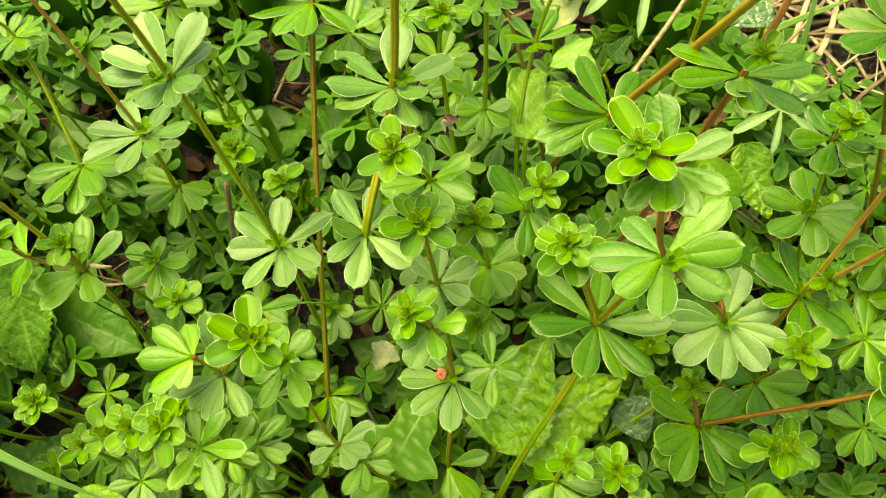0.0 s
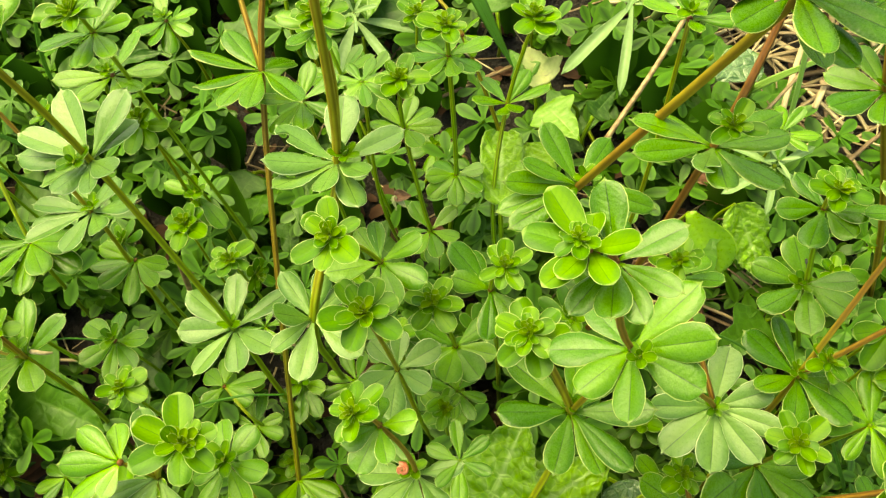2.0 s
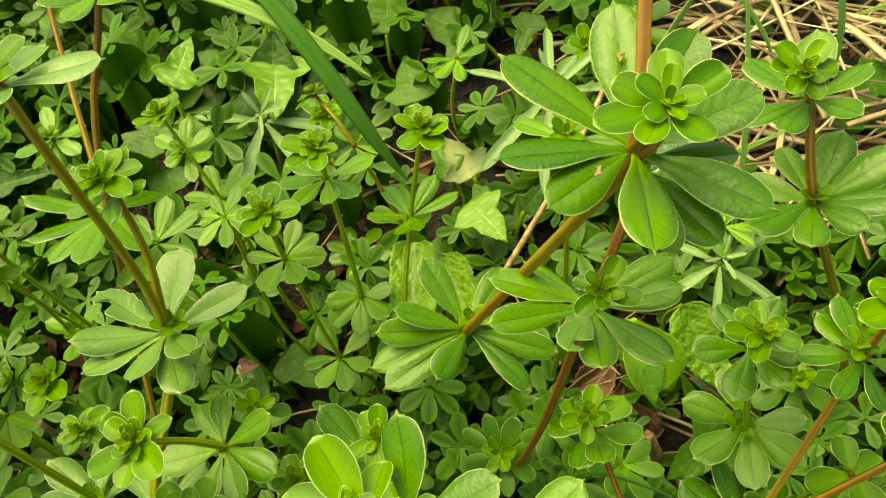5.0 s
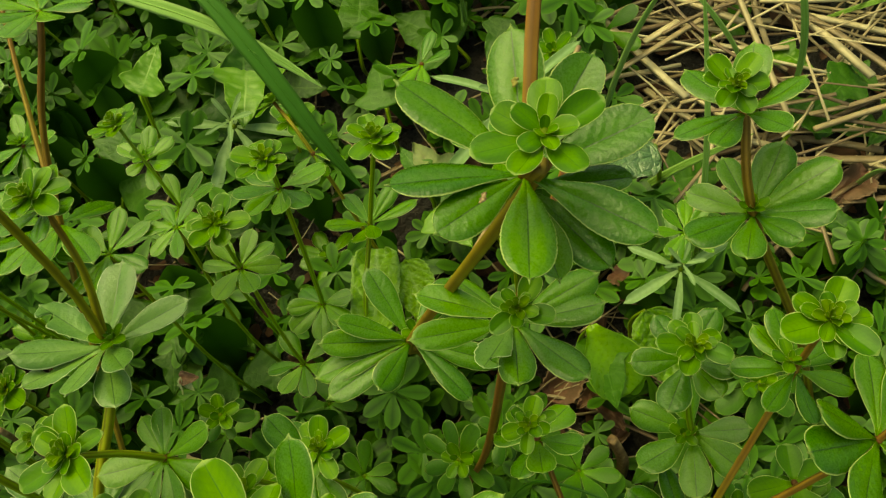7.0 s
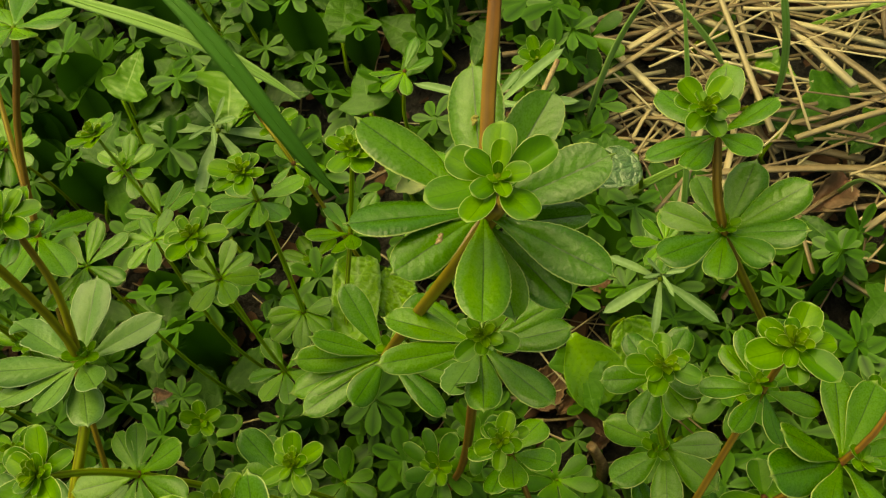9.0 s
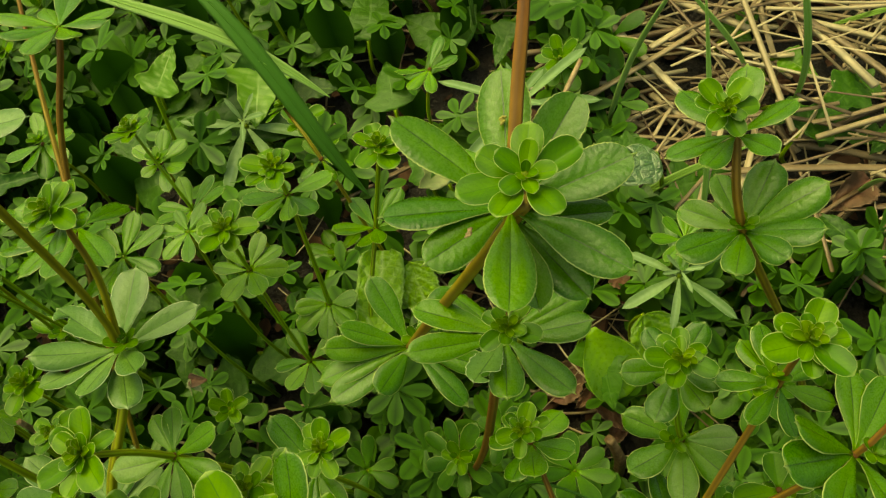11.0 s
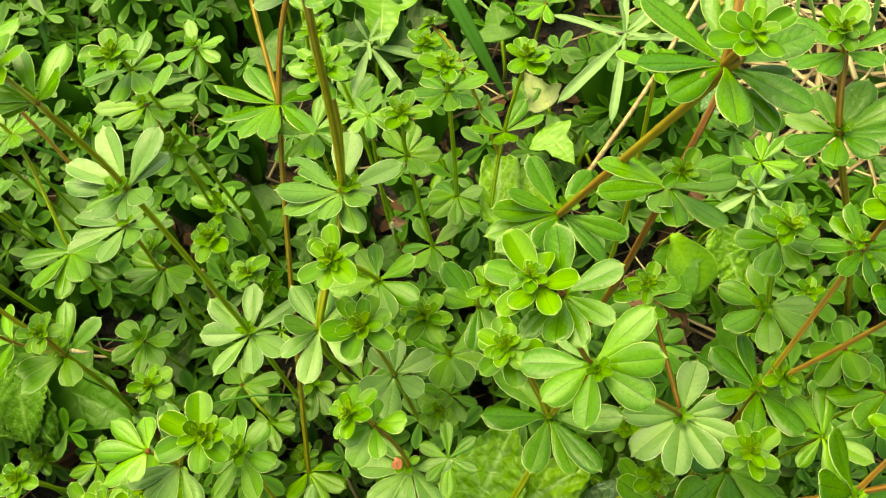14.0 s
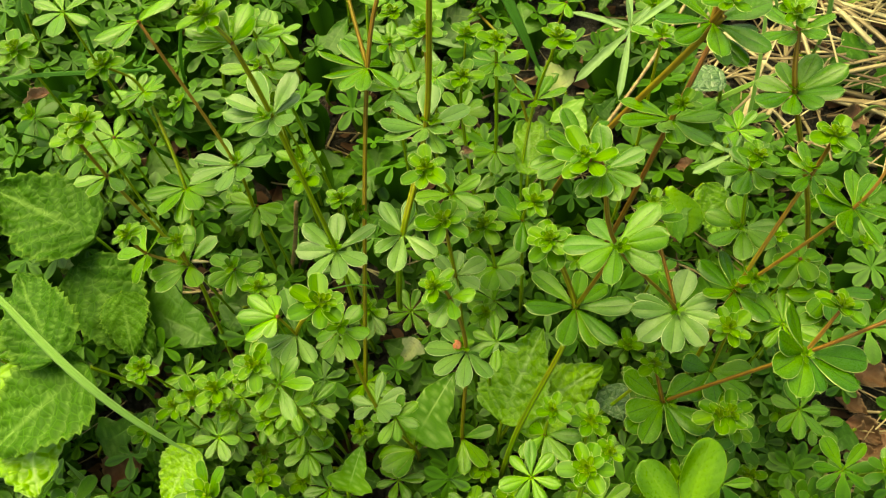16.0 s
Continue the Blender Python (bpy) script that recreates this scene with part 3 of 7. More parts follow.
# glossy ivy whose sky reflection is painted into the colour as paler tones
SKY_GLINT = leaf_material("sky_glint_leaf", (0.03, 0.085, 0.015), (0.11, 0.20, 0.06), (0.3, 0.36, 0.2), (0.20, 0.28, 0.12), (0.2, 0.26, 0.14), 0.26, 0.2, 0.7, shine=0.7, relief=0.35, net=5.0, cell_tint=0.5)
SKY_GLINTS = variants(2, "leaf_blade", SKY_GLINT, 0.42, ovate, 29, bend=(-0.2, -0.05), cup=(-0.3, 0.1), ripple=(0.02, 0.04), nx=26, ny=5, ribs=3)
KINDS = {"skyglint": ("sky_glint_leaf", SKY_GLINTS), "blunt": ("oblong_leaf", BLUNT), "lightivy": ("ivy_leaf", LIGHT_IVIES), "darkherb": ("herb_leaf", DARKS), "herb": ("herb_leaf", HERB), "ivy": ("ivy_leaf", IVIES), "round": ("rounded_leaf", ROUND), "dead": ("dead_leaf", DEADS), "withered": ("withered_leaf", WITHERED)}


def low_leaf(kind, label, foot, tip, wide=1.0):
    """A broad leaf from its foot to its tip, on a stalk that comes out of the soil (dead ones lie loose)."""
    name, shapes = KINDS[kind]
    a, b = Vector(foot), Vector(tip)
    z = ground_z(a.x, a.y)
    p = plant(label, (a.x, a.y, z - 0.002), name + " group", name, "leaf")
    leaf = new("leaf_blade", DICE.choice(shapes))
    placed(leaf, p, facing(a, b - a, (DICE.uniform(-0.2, 0.2), -0.25 + DICE.uniform(-0.15, 0.15), 1), (b - a).length, wide))
    if kind != "dead" and a.z - z > 0.004:
        back = a - (b - a).normalized() * 0.006
        stem(p, [(a.x, a.y, z - 0.002), (back.x, back.y, (a.z + z) / 2), tuple(a)], 0.0009, 0.0008, 0.1, 0.1, "leaf_stalk")


def snail(at):
    p = plant("tiny reddish snail shell on a leaf", at, "snails", "snail_shell", "shell")
    verts, faces, sides = [], [], 10
    n = 40
    for i in range(n + 1):
        u = i / n
        a = u * 4.4 * math.pi
        big, small = 0.00155 * (0.15 + 0.85 * u), 0.00085 * (0.12 + 0.88 * u)
        for k in range(sides):
            c = 2 * math.pi * k / sides
            r = big + small * math.cos(c)
            verts.append((r * math.cos(a), r * math.sin(a), small * math.sin(c) + 0.0011 * (1 - u)))
    for i in range(n):
        for k in range(sides):
            c, d = i * sides + k, i * sides + (k + 1) % sides
            faces.append((c, d, d + sides, c + sides))
    faces.append(tuple(range(n * sides, (n + 1) * sides)))
    placed(mesh_object("shell", verts, faces, SHELL), p, Matrix.Translation(at) @ pose(0, 0, 0, 25, -10, 40))


def beetle(at):
    p = plant("tiny black insect resting on a leaf", at, "insects", "small_insect", "insect")
    for name, size, off in (("abdomen", (0.0006, 0.0012, 0.0005), 0.0), ("thorax", (0.0005, 0.0006, 0.00045), 0.0017), ("head", (0.0004, 0.0004, 0.0004), 0.0026)):
        bm = bmesh.new()
        bmesh.ops.create_uvsphere(bm, u_segments=10, v_segments=7, radius=1.0)
        me = bpy.data.meshes.new(name)
        bm.to_mesh(me)
        bm.free()
        me.shade_smooth()
        me.materials.append(BUG)
        placed(new(name, me), p, Matrix.Translation(Vector(at) + Vector((0, off, 0.0006))) @ Matrix.Diagonal((*size, 1)))


def crumb(label, at, size, pieces, material):
    """A clot of small grains."""
    rnd = random.Random(label)
    p = plant(label, at, "crumbs", "crumb", "debris")
    for k in range(pieces):
        bm = bmesh.new()
        bmesh.ops.create_icosphere(bm, subdivisions=2, radius=1.0)
        for v in bm.verts:
            v.co *= 1 + 0.35 * noise.noise(v.co * 1.7 + Vector((k * 3.1, 0, 0)))
        me = bpy.data.meshes.new("grain")
        bm.to_mesh(me)
        bm.free()
        me.shade_smooth()
        me.materials.append(material)
        off = Vector((rnd.uniform(-1, 1), rnd.uniform(-1, 1), rnd.uniform(0, 0.4))) * size
        placed(new("grain", me), p, Matrix.Translation(Vector(at) + off) @ pose(0, 0, 0, 0, 0, rnd.uniform(0, 180)) @ Matrix.Diagonal((size * rnd.uniform(0.5, 0.9), size * 0.4, size * 0.35, 1)))


def bitten_scrap(at):
    p = plant("curled brown and green withered leaf scrap", at, "leaf scraps", "leaf_scrap", "leaf")
    for k in range(3):
        leaf = new("scrap", DICE.choice(DEADS if k == 1 else WITHERED))
        placed(leaf, p, facing(Vector(at), (DICE.uniform(-1, 1), DICE.uniform(-1, 0.2), DICE.uniform(-0.6, 0.2)), (DICE.uniform(-1, 1), DICE.uniform(-1, 1), 1), DICE.uniform(0.003, 0.0055)))


# ---- the bedstraw patch, plant by plant ----

p = plant("tall reddish bedstraw stem ringed by glossy leaves", (-0.0672, 0.0508, 0.0185))
stem(p, [(-0.0672, 0.0508, 0.0185), (-0.0715, 0.0575, 0.0759), (-0.0718, 0.0625, 0.1328), (-0.0810, 0.0748, 0.2139), (-0.0839, 0.0751, 0.2521)], 0.00128, 0.00085, 0.05, 0.50)
bud(p, (-0.0725, 0.0632, 0.1353), (-0.05, 0.09, 1.30), 0.0043)
whorl(p, (-0.0718, 0.0625, 0.1328), (-0.05, 0.09, 1.00), 0.0181, [(95, 4, 1.00, 1.03), (145, 8, 1.03, 0.93), (-177, 5, 0.96, 1.10), (-121, 14, 0.99, 1.05), (-74, 11, 0.84, 1.22), (-30, 18, 0.98, 1.00), (34, 8, 1.11, 0.82)], WAXY)
bud(p, (-0.0831, 0.0728, 0.2164), (-0.08, 0.07, 1.29), 0.0046)
whorl(p, (-0.0810, 0.0748, 0.2139), (-0.08, 0.07, 0.99), 0.0165, [(118, 18, 1.12, 0.91), (67, 14, 1.09, 0.85), (60, -7, 0.86, 0.92), (-36, 27, 0.78, 1.22), (-68, 25, 0.78, 1.01), (-119, 8, 0.65, 1.17), (-160, -8, 0.76, 1.24), (172, 0, 1.12, 0.99), (160, 13, 1.07, 0.87)], WAXY)
whorl(p, (-0.0839, 0.0751, 0.2521), (-0.06, 0.01, 1.50), 0.0139, [(166, 14, 1.06, 0.80), (-164, 4, 0.93, 0.80), (117, 10, 1.01, 0.80), (75, 14, 1.04, 0.89), (7, 39, 0.93, 0.91), (-168, -8, 0.59, 1.30)])
stem(p, [(-0.0839, 0.0751, 0.2521), (-0.0903, 0.0787, 0.2603)], 0.00091, 0.00056, 0.42, 0.75)
rosette(p, (-0.0903, 0.0787, 0.2603), (-0.30, 0.09, 0.95), 0.0097)

p = plant("tall bedstraw stem, reddish brown, with insect-bitten leaves", (-0.0568, 0.0754, 0.0249))
stem(p, [(-0.0568, 0.0754, 0.0249), (-0.0476, 0.0623, 0.0970), (-0.0366, 0.0518, 0.1686), (-0.0268, 0.0833, 0.1965), (-0.0197, 0.0900, 0.2675)], 0.00143, 0.00092, 0.12, 0.62)
whorl(p, (-0.0366, 0.0518, 0.1686), (0.14, 0.14, 0.98), 0.0150, [(127, 9, 1.00, 0.88), (83, 0, 0.99, 0.80), (-164, 55, 0.85, 1.36), (-135, 14, 0.87, 0.98), (-96, 6, 1.13, 0.98), (-36, 1, 1.08, 1.03), (55, -11, 0.90, 0.99)], WAXY)
bud(p, (-0.0243, 0.0838, 0.1989), (0.10, 0.24, 1.27), 0.0046)
whorl(p, (-0.0268, 0.0833, 0.1965), (0.10, 0.24, 0.97), 0.0180, [(149, 8, 1.00, 0.86), (-168, 20, 0.98, 0.89), (-146, 14, 0.94, 0.86), (-96, 34, 0.85, 0.92), (-64, 17, 0.90, 1.03), (-42, 32, 0.78, 0.99), (32, -1, 1.02, 0.84), (88, 5, 1.06, 1.01)], WAXY, bitten=(0, 2,))
bud(p, (-0.0195, 0.0901, 0.2700), (0.07, 0.06, 1.30), 0.0062)
whorl(p, (-0.0197, 0.0900, 0.2675), (0.07, 0.06, 1.00), 0.0118, [(15, -1, 1.14), (81, -15, 0.92), (116, 22, 0.92), (178, 28, 0.93), (-174, -8, 0.92), (-57, 32, 0.95, 0.97)], WAXY)
stem(p, [(-0.0268, 0.0833, 0.1965), (-0.0251, 0.0934, 0.2126), (-0.0254, 0.0995, 0.2288)], 0.00105, 0.00075, 0.45, 0.75)
rosette(p, (-0.0254, 0.0995, 0.2318), (-0.10, -0.05, 1.00), 0.0072, 6)
ring(p, (-0.0254, 0.0995, 0.2278), (-0.10, 0.00, 1.00), 0.0095, 6, 30)

p = plant("tall reddish bedstraw stem ringed by glossy leaves", (-0.1223, 0.0854, 0.0275))
stem(p, [(-0.1223, 0.0854, 0.0275), (-0.1231, 0.0928, 0.0875), (-0.1197, 0.0983, 0.1477), (-0.1433, 0.1227, 0.2133)], 0.00110, 0.00068, 0.10, 0.90)
bud(p, (-0.1183, 0.0987, 0.1502), (-0.10, 0.16, 1.28), 0.0044)
whorl(p, (-0.1197, 0.0983, 0.1477), (-0.10, 0.16, 0.98), 0.0186, [(126, -1, 1.00, 0.80), (172, 7, 1.03, 0.80), (-162, 6, 0.98, 0.86), (-147, 11, 1.13, 0.80), (-103, 13, 0.88, 0.90), (-51, 25, 0.85, 0.92), (1, 16, 1.00, 0.83), (83, -23, 0.91, 0.95)], WAXY)
whorl(p, (-0.1433, 0.1227, 0.2133), (-0.23, 0.23, 0.95), 0.0165, [(-149, 8, 1.05, 0.87), (-108, 17, 1.00, 0.80), (48, 11, 1.04, 1.00), (99, -22, 0.97, 0.84), (146, -24, 0.98, 0.80)])

p = plant("tall reddish bedstraw stem ringed by glossy leaves", (-0.1485, 0.0408, 0.0159))
stem(p, [(-0.1485, 0.0408, 0.0159), (-0.1440, 0.0510, 0.0771), (-0.1361, 0.0520, 0.1376), (-0.1496, 0.0620, 0.1941), (-0.1518, 0.0641, 0.2160)], 0.00110, 0.00068, 0.10, 0.95)
bud(p, (-0.1382, 0.0534, 0.1401), (-0.03, 0.06, 1.30), 0.0046)
whorl(p, (-0.1361, 0.0520, 0.1376), (-0.03, 0.06, 1.00), 0.0167, [(102, 14, 1.12, 0.82), (51, 9, 0.98, 0.99), (-154, 8, 0.97, 0.99), (-126, 11, 1.03, 0.97), (-57, 15, 0.75, 1.25), (161, -18, 0.90, 0.91)])
whorl(p, (-0.1496, 0.0620, 0.1941), (-0.15, 0.09, 0.98), 0.0122, [(-160, 4, 0.96), (-103, 16, 0.92), (-37, 14, 0.92), (65, -1, 1.01), (136, -14, 0.92)])
rosette(p, (-0.1518, 0.0641, 0.2160), (-0.05, 0.04, 1.00), 0.0088)
stem(p, [(-0.1361, 0.0520, 0.1376), (-0.1541, 0.0550, 0.1425), (-0.1556, 0.0553, 0.1587)], 0.00083, 0.00051, 0.53, 0.95)
whorl(p, (-0.1541, 0.0550, 0.1425), (-0.54, 0.04, 0.84), 0.0157, [(122, -3, 1.02, 0.89), (28, 42, 1.00, 0.89), (-129, -29, 0.92, 1.08), (-60, 29, 0.97, 0.95), (173, -16, 1.02, 1.00)])
rosette(p, (-0.1556, 0.0553, 0.1587), (-0.10, 0.02, 0.99), 0.0079)
stem(p, [(-0.1361, 0.0520, 0.1376), (-0.1341, 0.0534, 0.1576)], 0.00083, 0.00051, 0.53, 0.95)
rosette(p, (-0.1341, 0.0534, 0.1576), (0.07, -0.03, 1.00), 0.0070)

p = plant("slender hedge bedstraw stem with whorls of green leaves", (-0.1758, 0.1018, 0.0317))
stem(p, [(-0.1758, 0.1018, 0.0317), (-0.1635, 0.0988, 0.0824), (-0.1481, 0.0947, 0.1333), (-0.1643, 0.1289, 0.1629), (-0.1695, 0.1221, 0.1885)], 0.00099, 0.00061, 0.10, 0.50)
whorl(p, (-0.1481, 0.0947, 0.1333), (-0.01, 0.24, 0.97), 0.0191, [(-167, 9, 0.96, 0.95), (-109, 20, 1.02, 0.93), (-81, 14, 1.05, 0.85), (-52, 20, 0.90, 1.05), (-27, 1, 1.08, 0.88), (-6, 19, 0.98, 1.02), (140, -16, 0.95, 0.94)])
ring(p, (-0.1643, 0.1289, 0.1629), (-0.24, 0.30, 0.92), 0.0120, 8)
rosette(p, (-0.1695, 0.1221, 0.1885), (-0.09, -0.12, 0.99), 0.0088)

p = plant("tall reddish bedstraw stem ringed by glossy leaves", (-0.0703, 0.0211, 0.0108))
stem(p, [(-0.0703, 0.0211, 0.0108), (-0.0706, 0.0278, 0.0287), (-0.0692, 0.0296, 0.0465), (-0.0561, 0.1261, 0.1812), (-0.0383, 0.1521, 0.2289)], 0.00121, 0.00075, 0.25, 1.00)
whorl(p, (-0.0692, 0.0296, 0.0465), (0.06, 0.38, 0.92), 0.0180, [(164, -20, 0.92), (-96, 9, 0.90), (-58, 2, 1.00), (-21, 2, 0.98), (18, 9, 0.85), (-111, 31, 0.84, 1.10)])
whorl(p, (-0.0561, 0.1261, 0.1812), (0.10, 0.40, 0.91), 0.0201, [(173, 16, 1.01, 0.83), (-150, 19, 0.96, 0.86), (-115, 26, 0.98, 0.83), (-88, 24, 1.00, 0.82), (-43, 18, 1.02, 0.80), (70, -35, 0.96, 0.80), (130, -3, 1.00, 0.80)], DARK)
ring(p, (-0.0383, 0.1521, 0.2289), (0.22, 0.34, 0.92), 0.0140, 8)
stem(p, [(-0.0561, 0.1261, 0.1812), (-0.0679, 0.1633, 0.1942), (-0.0818, 0.2124, 0.2113)], 0.00091, 0.00056, 0.62, 1.00)

p = plant("tall bedstraw stem, reddish brown, with spread whorls", (0.0291, 0.0786, 0.0257))
stem(p, [(0.0291, 0.0786, 0.0257), (0.0489, 0.0742, 0.1182), (0.0618, 0.0756, 0.2106), (0.0738, 0.0938, 0.2360)], 0.00132, 0.00082, 0.85, 1.00)
rosette(p, (0.0630, 0.0730, 0.2220), (0.10, -0.10, 1.00), 0.0060, 4)
whorl(p, (0.0618, 0.0756, 0.2106), (0.14, 0.11, 0.98), 0.0165, [(160, 16, 1.09, 0.80), (-168, 15, 1.13, 0.80), (136, 1, 0.86, 0.80), (-116, 32, 0.86, 0.87), (-90, 20, 0.81, 0.96), (-47, 8, 1.02, 0.83), (6, 1, 0.97, 0.90), (27, 2, 1.05, 0.80)], DARK, bitten=(3,))

p = plant("stout bedstraw stem with a large glossy top whorl", (0.0224, 0.1319, 0.0395))
stem(p, [(0.0224, 0.1319, 0.0395), (0.0277, 0.1126, 0.1056), (0.0361, 0.0895, 0.1712), (0.0660, 0.0785, 0.2513), (0.0658, 0.0781, 0.2552), (0.0669, 0.0830, 0.2625), (0.0680, 0.0908, 0.2666), (0.0699, 0.1024, 0.2727), (0.0733, 0.1290, 0.2860)], 0.00149, 0.00092, 0.65, 1.00)
bud(p, (0.0377, 0.0907, 0.1736), (0.17, -0.15, 1.27), 0.0040)
whorl(p, (0.0361, 0.0895, 0.1712), (0.17, -0.15, 0.97), 0.0205, [(120, 22, 0.96, 0.86), (172, 34, 0.89, 0.82), (-175, 18, 1.02, 0.80), (-162, 7, 1.13, 0.80), (-146, 3, 1.11, 0.80), (-121, 8, 0.66, 1.14), (58, -3, 0.90, 0.80), (-18, -2, 1.01, 0.80), (-46, -1, 0.94, 0.80)], DARK)
whorl(p, (0.0660, 0.0785, 0.2513), (0.22, -0.09, 0.97), 0.0144, [(-80, 2, 1.01, 0.80), (-52, -4, 1.05, 0.80), (1, -5, 0.95, 0.83)], BRISTLY)
whorl(p, (0.0658, 0.0781, 0.2552), (0.08, 0.06, 1.00), 0.0187, [(-174, 16, 0.94, 0.83), (141, 19, 1.11, 0.80), (91, 18, 1.11, 0.80), (57, 8, 1.03, 0.80), (20, 2, 0.96, 0.85), (-143, 10, 0.77, 0.97), (-92, 20, 0.97, 0.80), (-34, 0, 0.97, 0.80)], BRISTLY)
stem(p, [(0.0658, 0.0781, 0.2552), (0.0680, 0.0755, 0.2667)], 0.00111, 0.00069, 0.82, 1.00)
whorl(p, (0.0680, 0.0755, 0.2667), (0.12, -0.10, 0.99), 0.0073, [(148, 15, 0.85, 0.97), (81, 12, 0.97, 0.86), (24, 8, 1.04, 0.80), (-164, 8, 1.14, 0.80), (-118, 12, 0.98, 0.88), (-56, 14, 0.92, 0.90)], TENDER)
bud(p, (0.0682, 0.0754, 0.2678), (0.12, -0.10, 0.99), 0.0046)

p = plant("tall reddish bedstraw stem ringed by glossy leaves", (0.1712, 0.1002, 0.0313))
stem(p, [(0.1712, 0.1002, 0.0313), (0.1475, 0.1055, 0.1075), (0.1178, 0.1091, 0.1835), (0.1148, 0.1228, 0.2035), (0.1110, 0.1235, 0.2125)], 0.00121, 0.00075, 0.60, 1.00)
bud(p, (0.1174, 0.1090, 0.1860), (-0.22, 0.11, 1.27), 0.0037)
whorl(p, (0.1178, 0.1091, 0.1835), (-0.22, 0.11, 0.97), 0.0169, [(60, 17, 1.06, 1.14), (19, 27, 1.19, 0.98), (-16, 24, 0.99, 1.02), (-57, 23, 0.74, 1.07), (-110, 12, 0.73, 1.40), (-162, 5, 0.95, 1.10), (144, -8, 0.92, 0.97), (101, -3, 0.97, 0.85)], DARK)
whorl(p, (0.1148, 0.1228, 0.2035), (-0.13, 0.25, 0.96), 0.0159, [(-164, 9, 0.99, 0.94), (-131, 19, 0.84, 0.94), (124, -2, 1.04, 1.08), (72, 7, 1.05, 1.06), (26, 1, 0.95, 1.00), (-64, 38, 0.79, 1.01)], DARK)
rosette(p, (0.1110, 0.1235, 0.2125), (-0.10, -0.13, 0.99), 0.0070)

p = plant("hedge bedstraw shoot with a leafy bright green tip", (0.1424, 0.0788, 0.0258))
stem(p, [(0.1424, 0.0788, 0.0258), (0.1215, 0.0773, 0.0848), (0.1030, 0.0698, 0.1442), (0.0989, 0.0785, 0.1748), (0.0986, 0.0778, 0.1855)], 0.00099, 0.00061, 0.05, 0.30)
bud(p, (0.1005, 0.0689, 0.1466), (-0.18, -0.00, 1.28), 0.0042)
whorl(p, (0.1030, 0.0698, 0.1442), (-0.18, -0.00, 0.98), 0.0150, [(153, 0, 1.02, 1.13), (-151, -2, 1.03, 1.15), (-98, 6, 1.03, 1.27), (-50, 17, 1.01, 1.10), (-3, 17, 0.85, 1.32), (95, 7, 0.96, 1.25)], DARK)
whorl(p, (0.0989, 0.0785, 0.1748), (-0.08, 0.14, 0.99), 0.0115, [(117, -1, 0.98, 1.08), (180, 4, 1.02, 1.31), (-118, 2, 1.09, 1.15), (-62, 12, 0.89, 1.40), (-22, 19, 0.88, 1.43), (53, 12, 1.06, 1.10)], DARK)
rosette(p, (0.0986, 0.0778, 0.1855), (0.01, 0.03, 1.00), 0.0075)

p = plant("tall reddish bedstraw stem ringed by glossy leaves", (0.0841, 0.0204, 0.0106))
stem(p, [(0.0841, 0.0204, 0.0106), (0.0942, 0.0348, 0.0724), (0.0992, 0.0450, 0.1340), (0.1189, 0.0723, 0.1810), (0.1202, 0.0743, 0.2017)], 0.00121, 0.00075, 0.40, 1.00)
bud(p, (0.0988, 0.0458, 0.1365), (0.15, 0.22, 1.26), 0.0042)
whorl(p, (0.0992, 0.0450, 0.1340), (0.15, 0.22, 0.96), 0.0172, [(134, 6, 1.05, 1.00), (99, 3, 1.06, 0.80), (-162, 33, 0.97, 0.99), (-106, 18, 0.93, 1.03), (-54, 14, 1.03, 1.03), (-14, -5, 0.91, 0.92), (7, -33, 0.91, 0.83)], DARK)
bud(p, (0.1176, 0.0736, 0.1834), (0.18, 0.26, 1.25), 0.0043)
whorl(p, (0.1189, 0.0723, 0.1810), (0.18, 0.26, 0.95), 0.0125, [(170, 1, 0.97), (118, -3, 0.93), (97, 10, 1.04), (-85, -5, 0.86), (-134, 12, 0.92), (-22, -3, 0.90), (27, -2, 0.92)], DARK)
rosette(p, (0.1202, 0.0743, 0.2017), (0.04, 0.03, 1.00), 0.0088)
stem(p, [(0.0992, 0.0450, 0.1340), (0.1302, 0.0564, 0.1827), (0.1421, 0.0701, 0.1984)], 0.00091, 0.00056, 0.70, 1.00)
bud(p, (0.1332, 0.0559, 0.1850), (0.37, 0.22, 1.20), 0.0036)
whorl(p, (0.1302, 0.0564, 0.1827), (0.37, 0.22, 0.90), 0.0190, [(164, 45, 0.98, 0.83), (-167, 33, 1.01, 0.95), (-124, 23, 1.01, 0.94), (-65, 7, 0.85, 1.07), (9, -17, 0.99, 0.95), (75, -5, 1.02, 0.84), (53, -3, 1.06, 0.80)], DARK)
stem(p, [(0.0992, 0.0450, 0.1340), (0.1046, 0.0466, 0.1436)], 0.00091, 0.00056, 0.70, 1.00)
rosette(p, (0.1046, 0.0466, 0.1436), (0.16, 0.03, 0.99), 0.0066)

p = plant("hedge bedstraw shoot with a leafy bright green tip", (0.0871, 0.0468, 0.0174))
stem(p, [(0.0871, 0.0468, 0.0174), (0.0808, 0.0428, 0.0746), (0.0753, 0.0367, 0.1317), (0.0424, 0.0335, 0.1951), (0.0330, 0.0334, 0.2419), (0.0284, 0.0334, 0.2468)], 0.00099, 0.00061, 0.60, 1.00)
bud(p, (0.0747, 0.0359, 0.1342), (-0.20, -0.04, 1.28), 0.0035)
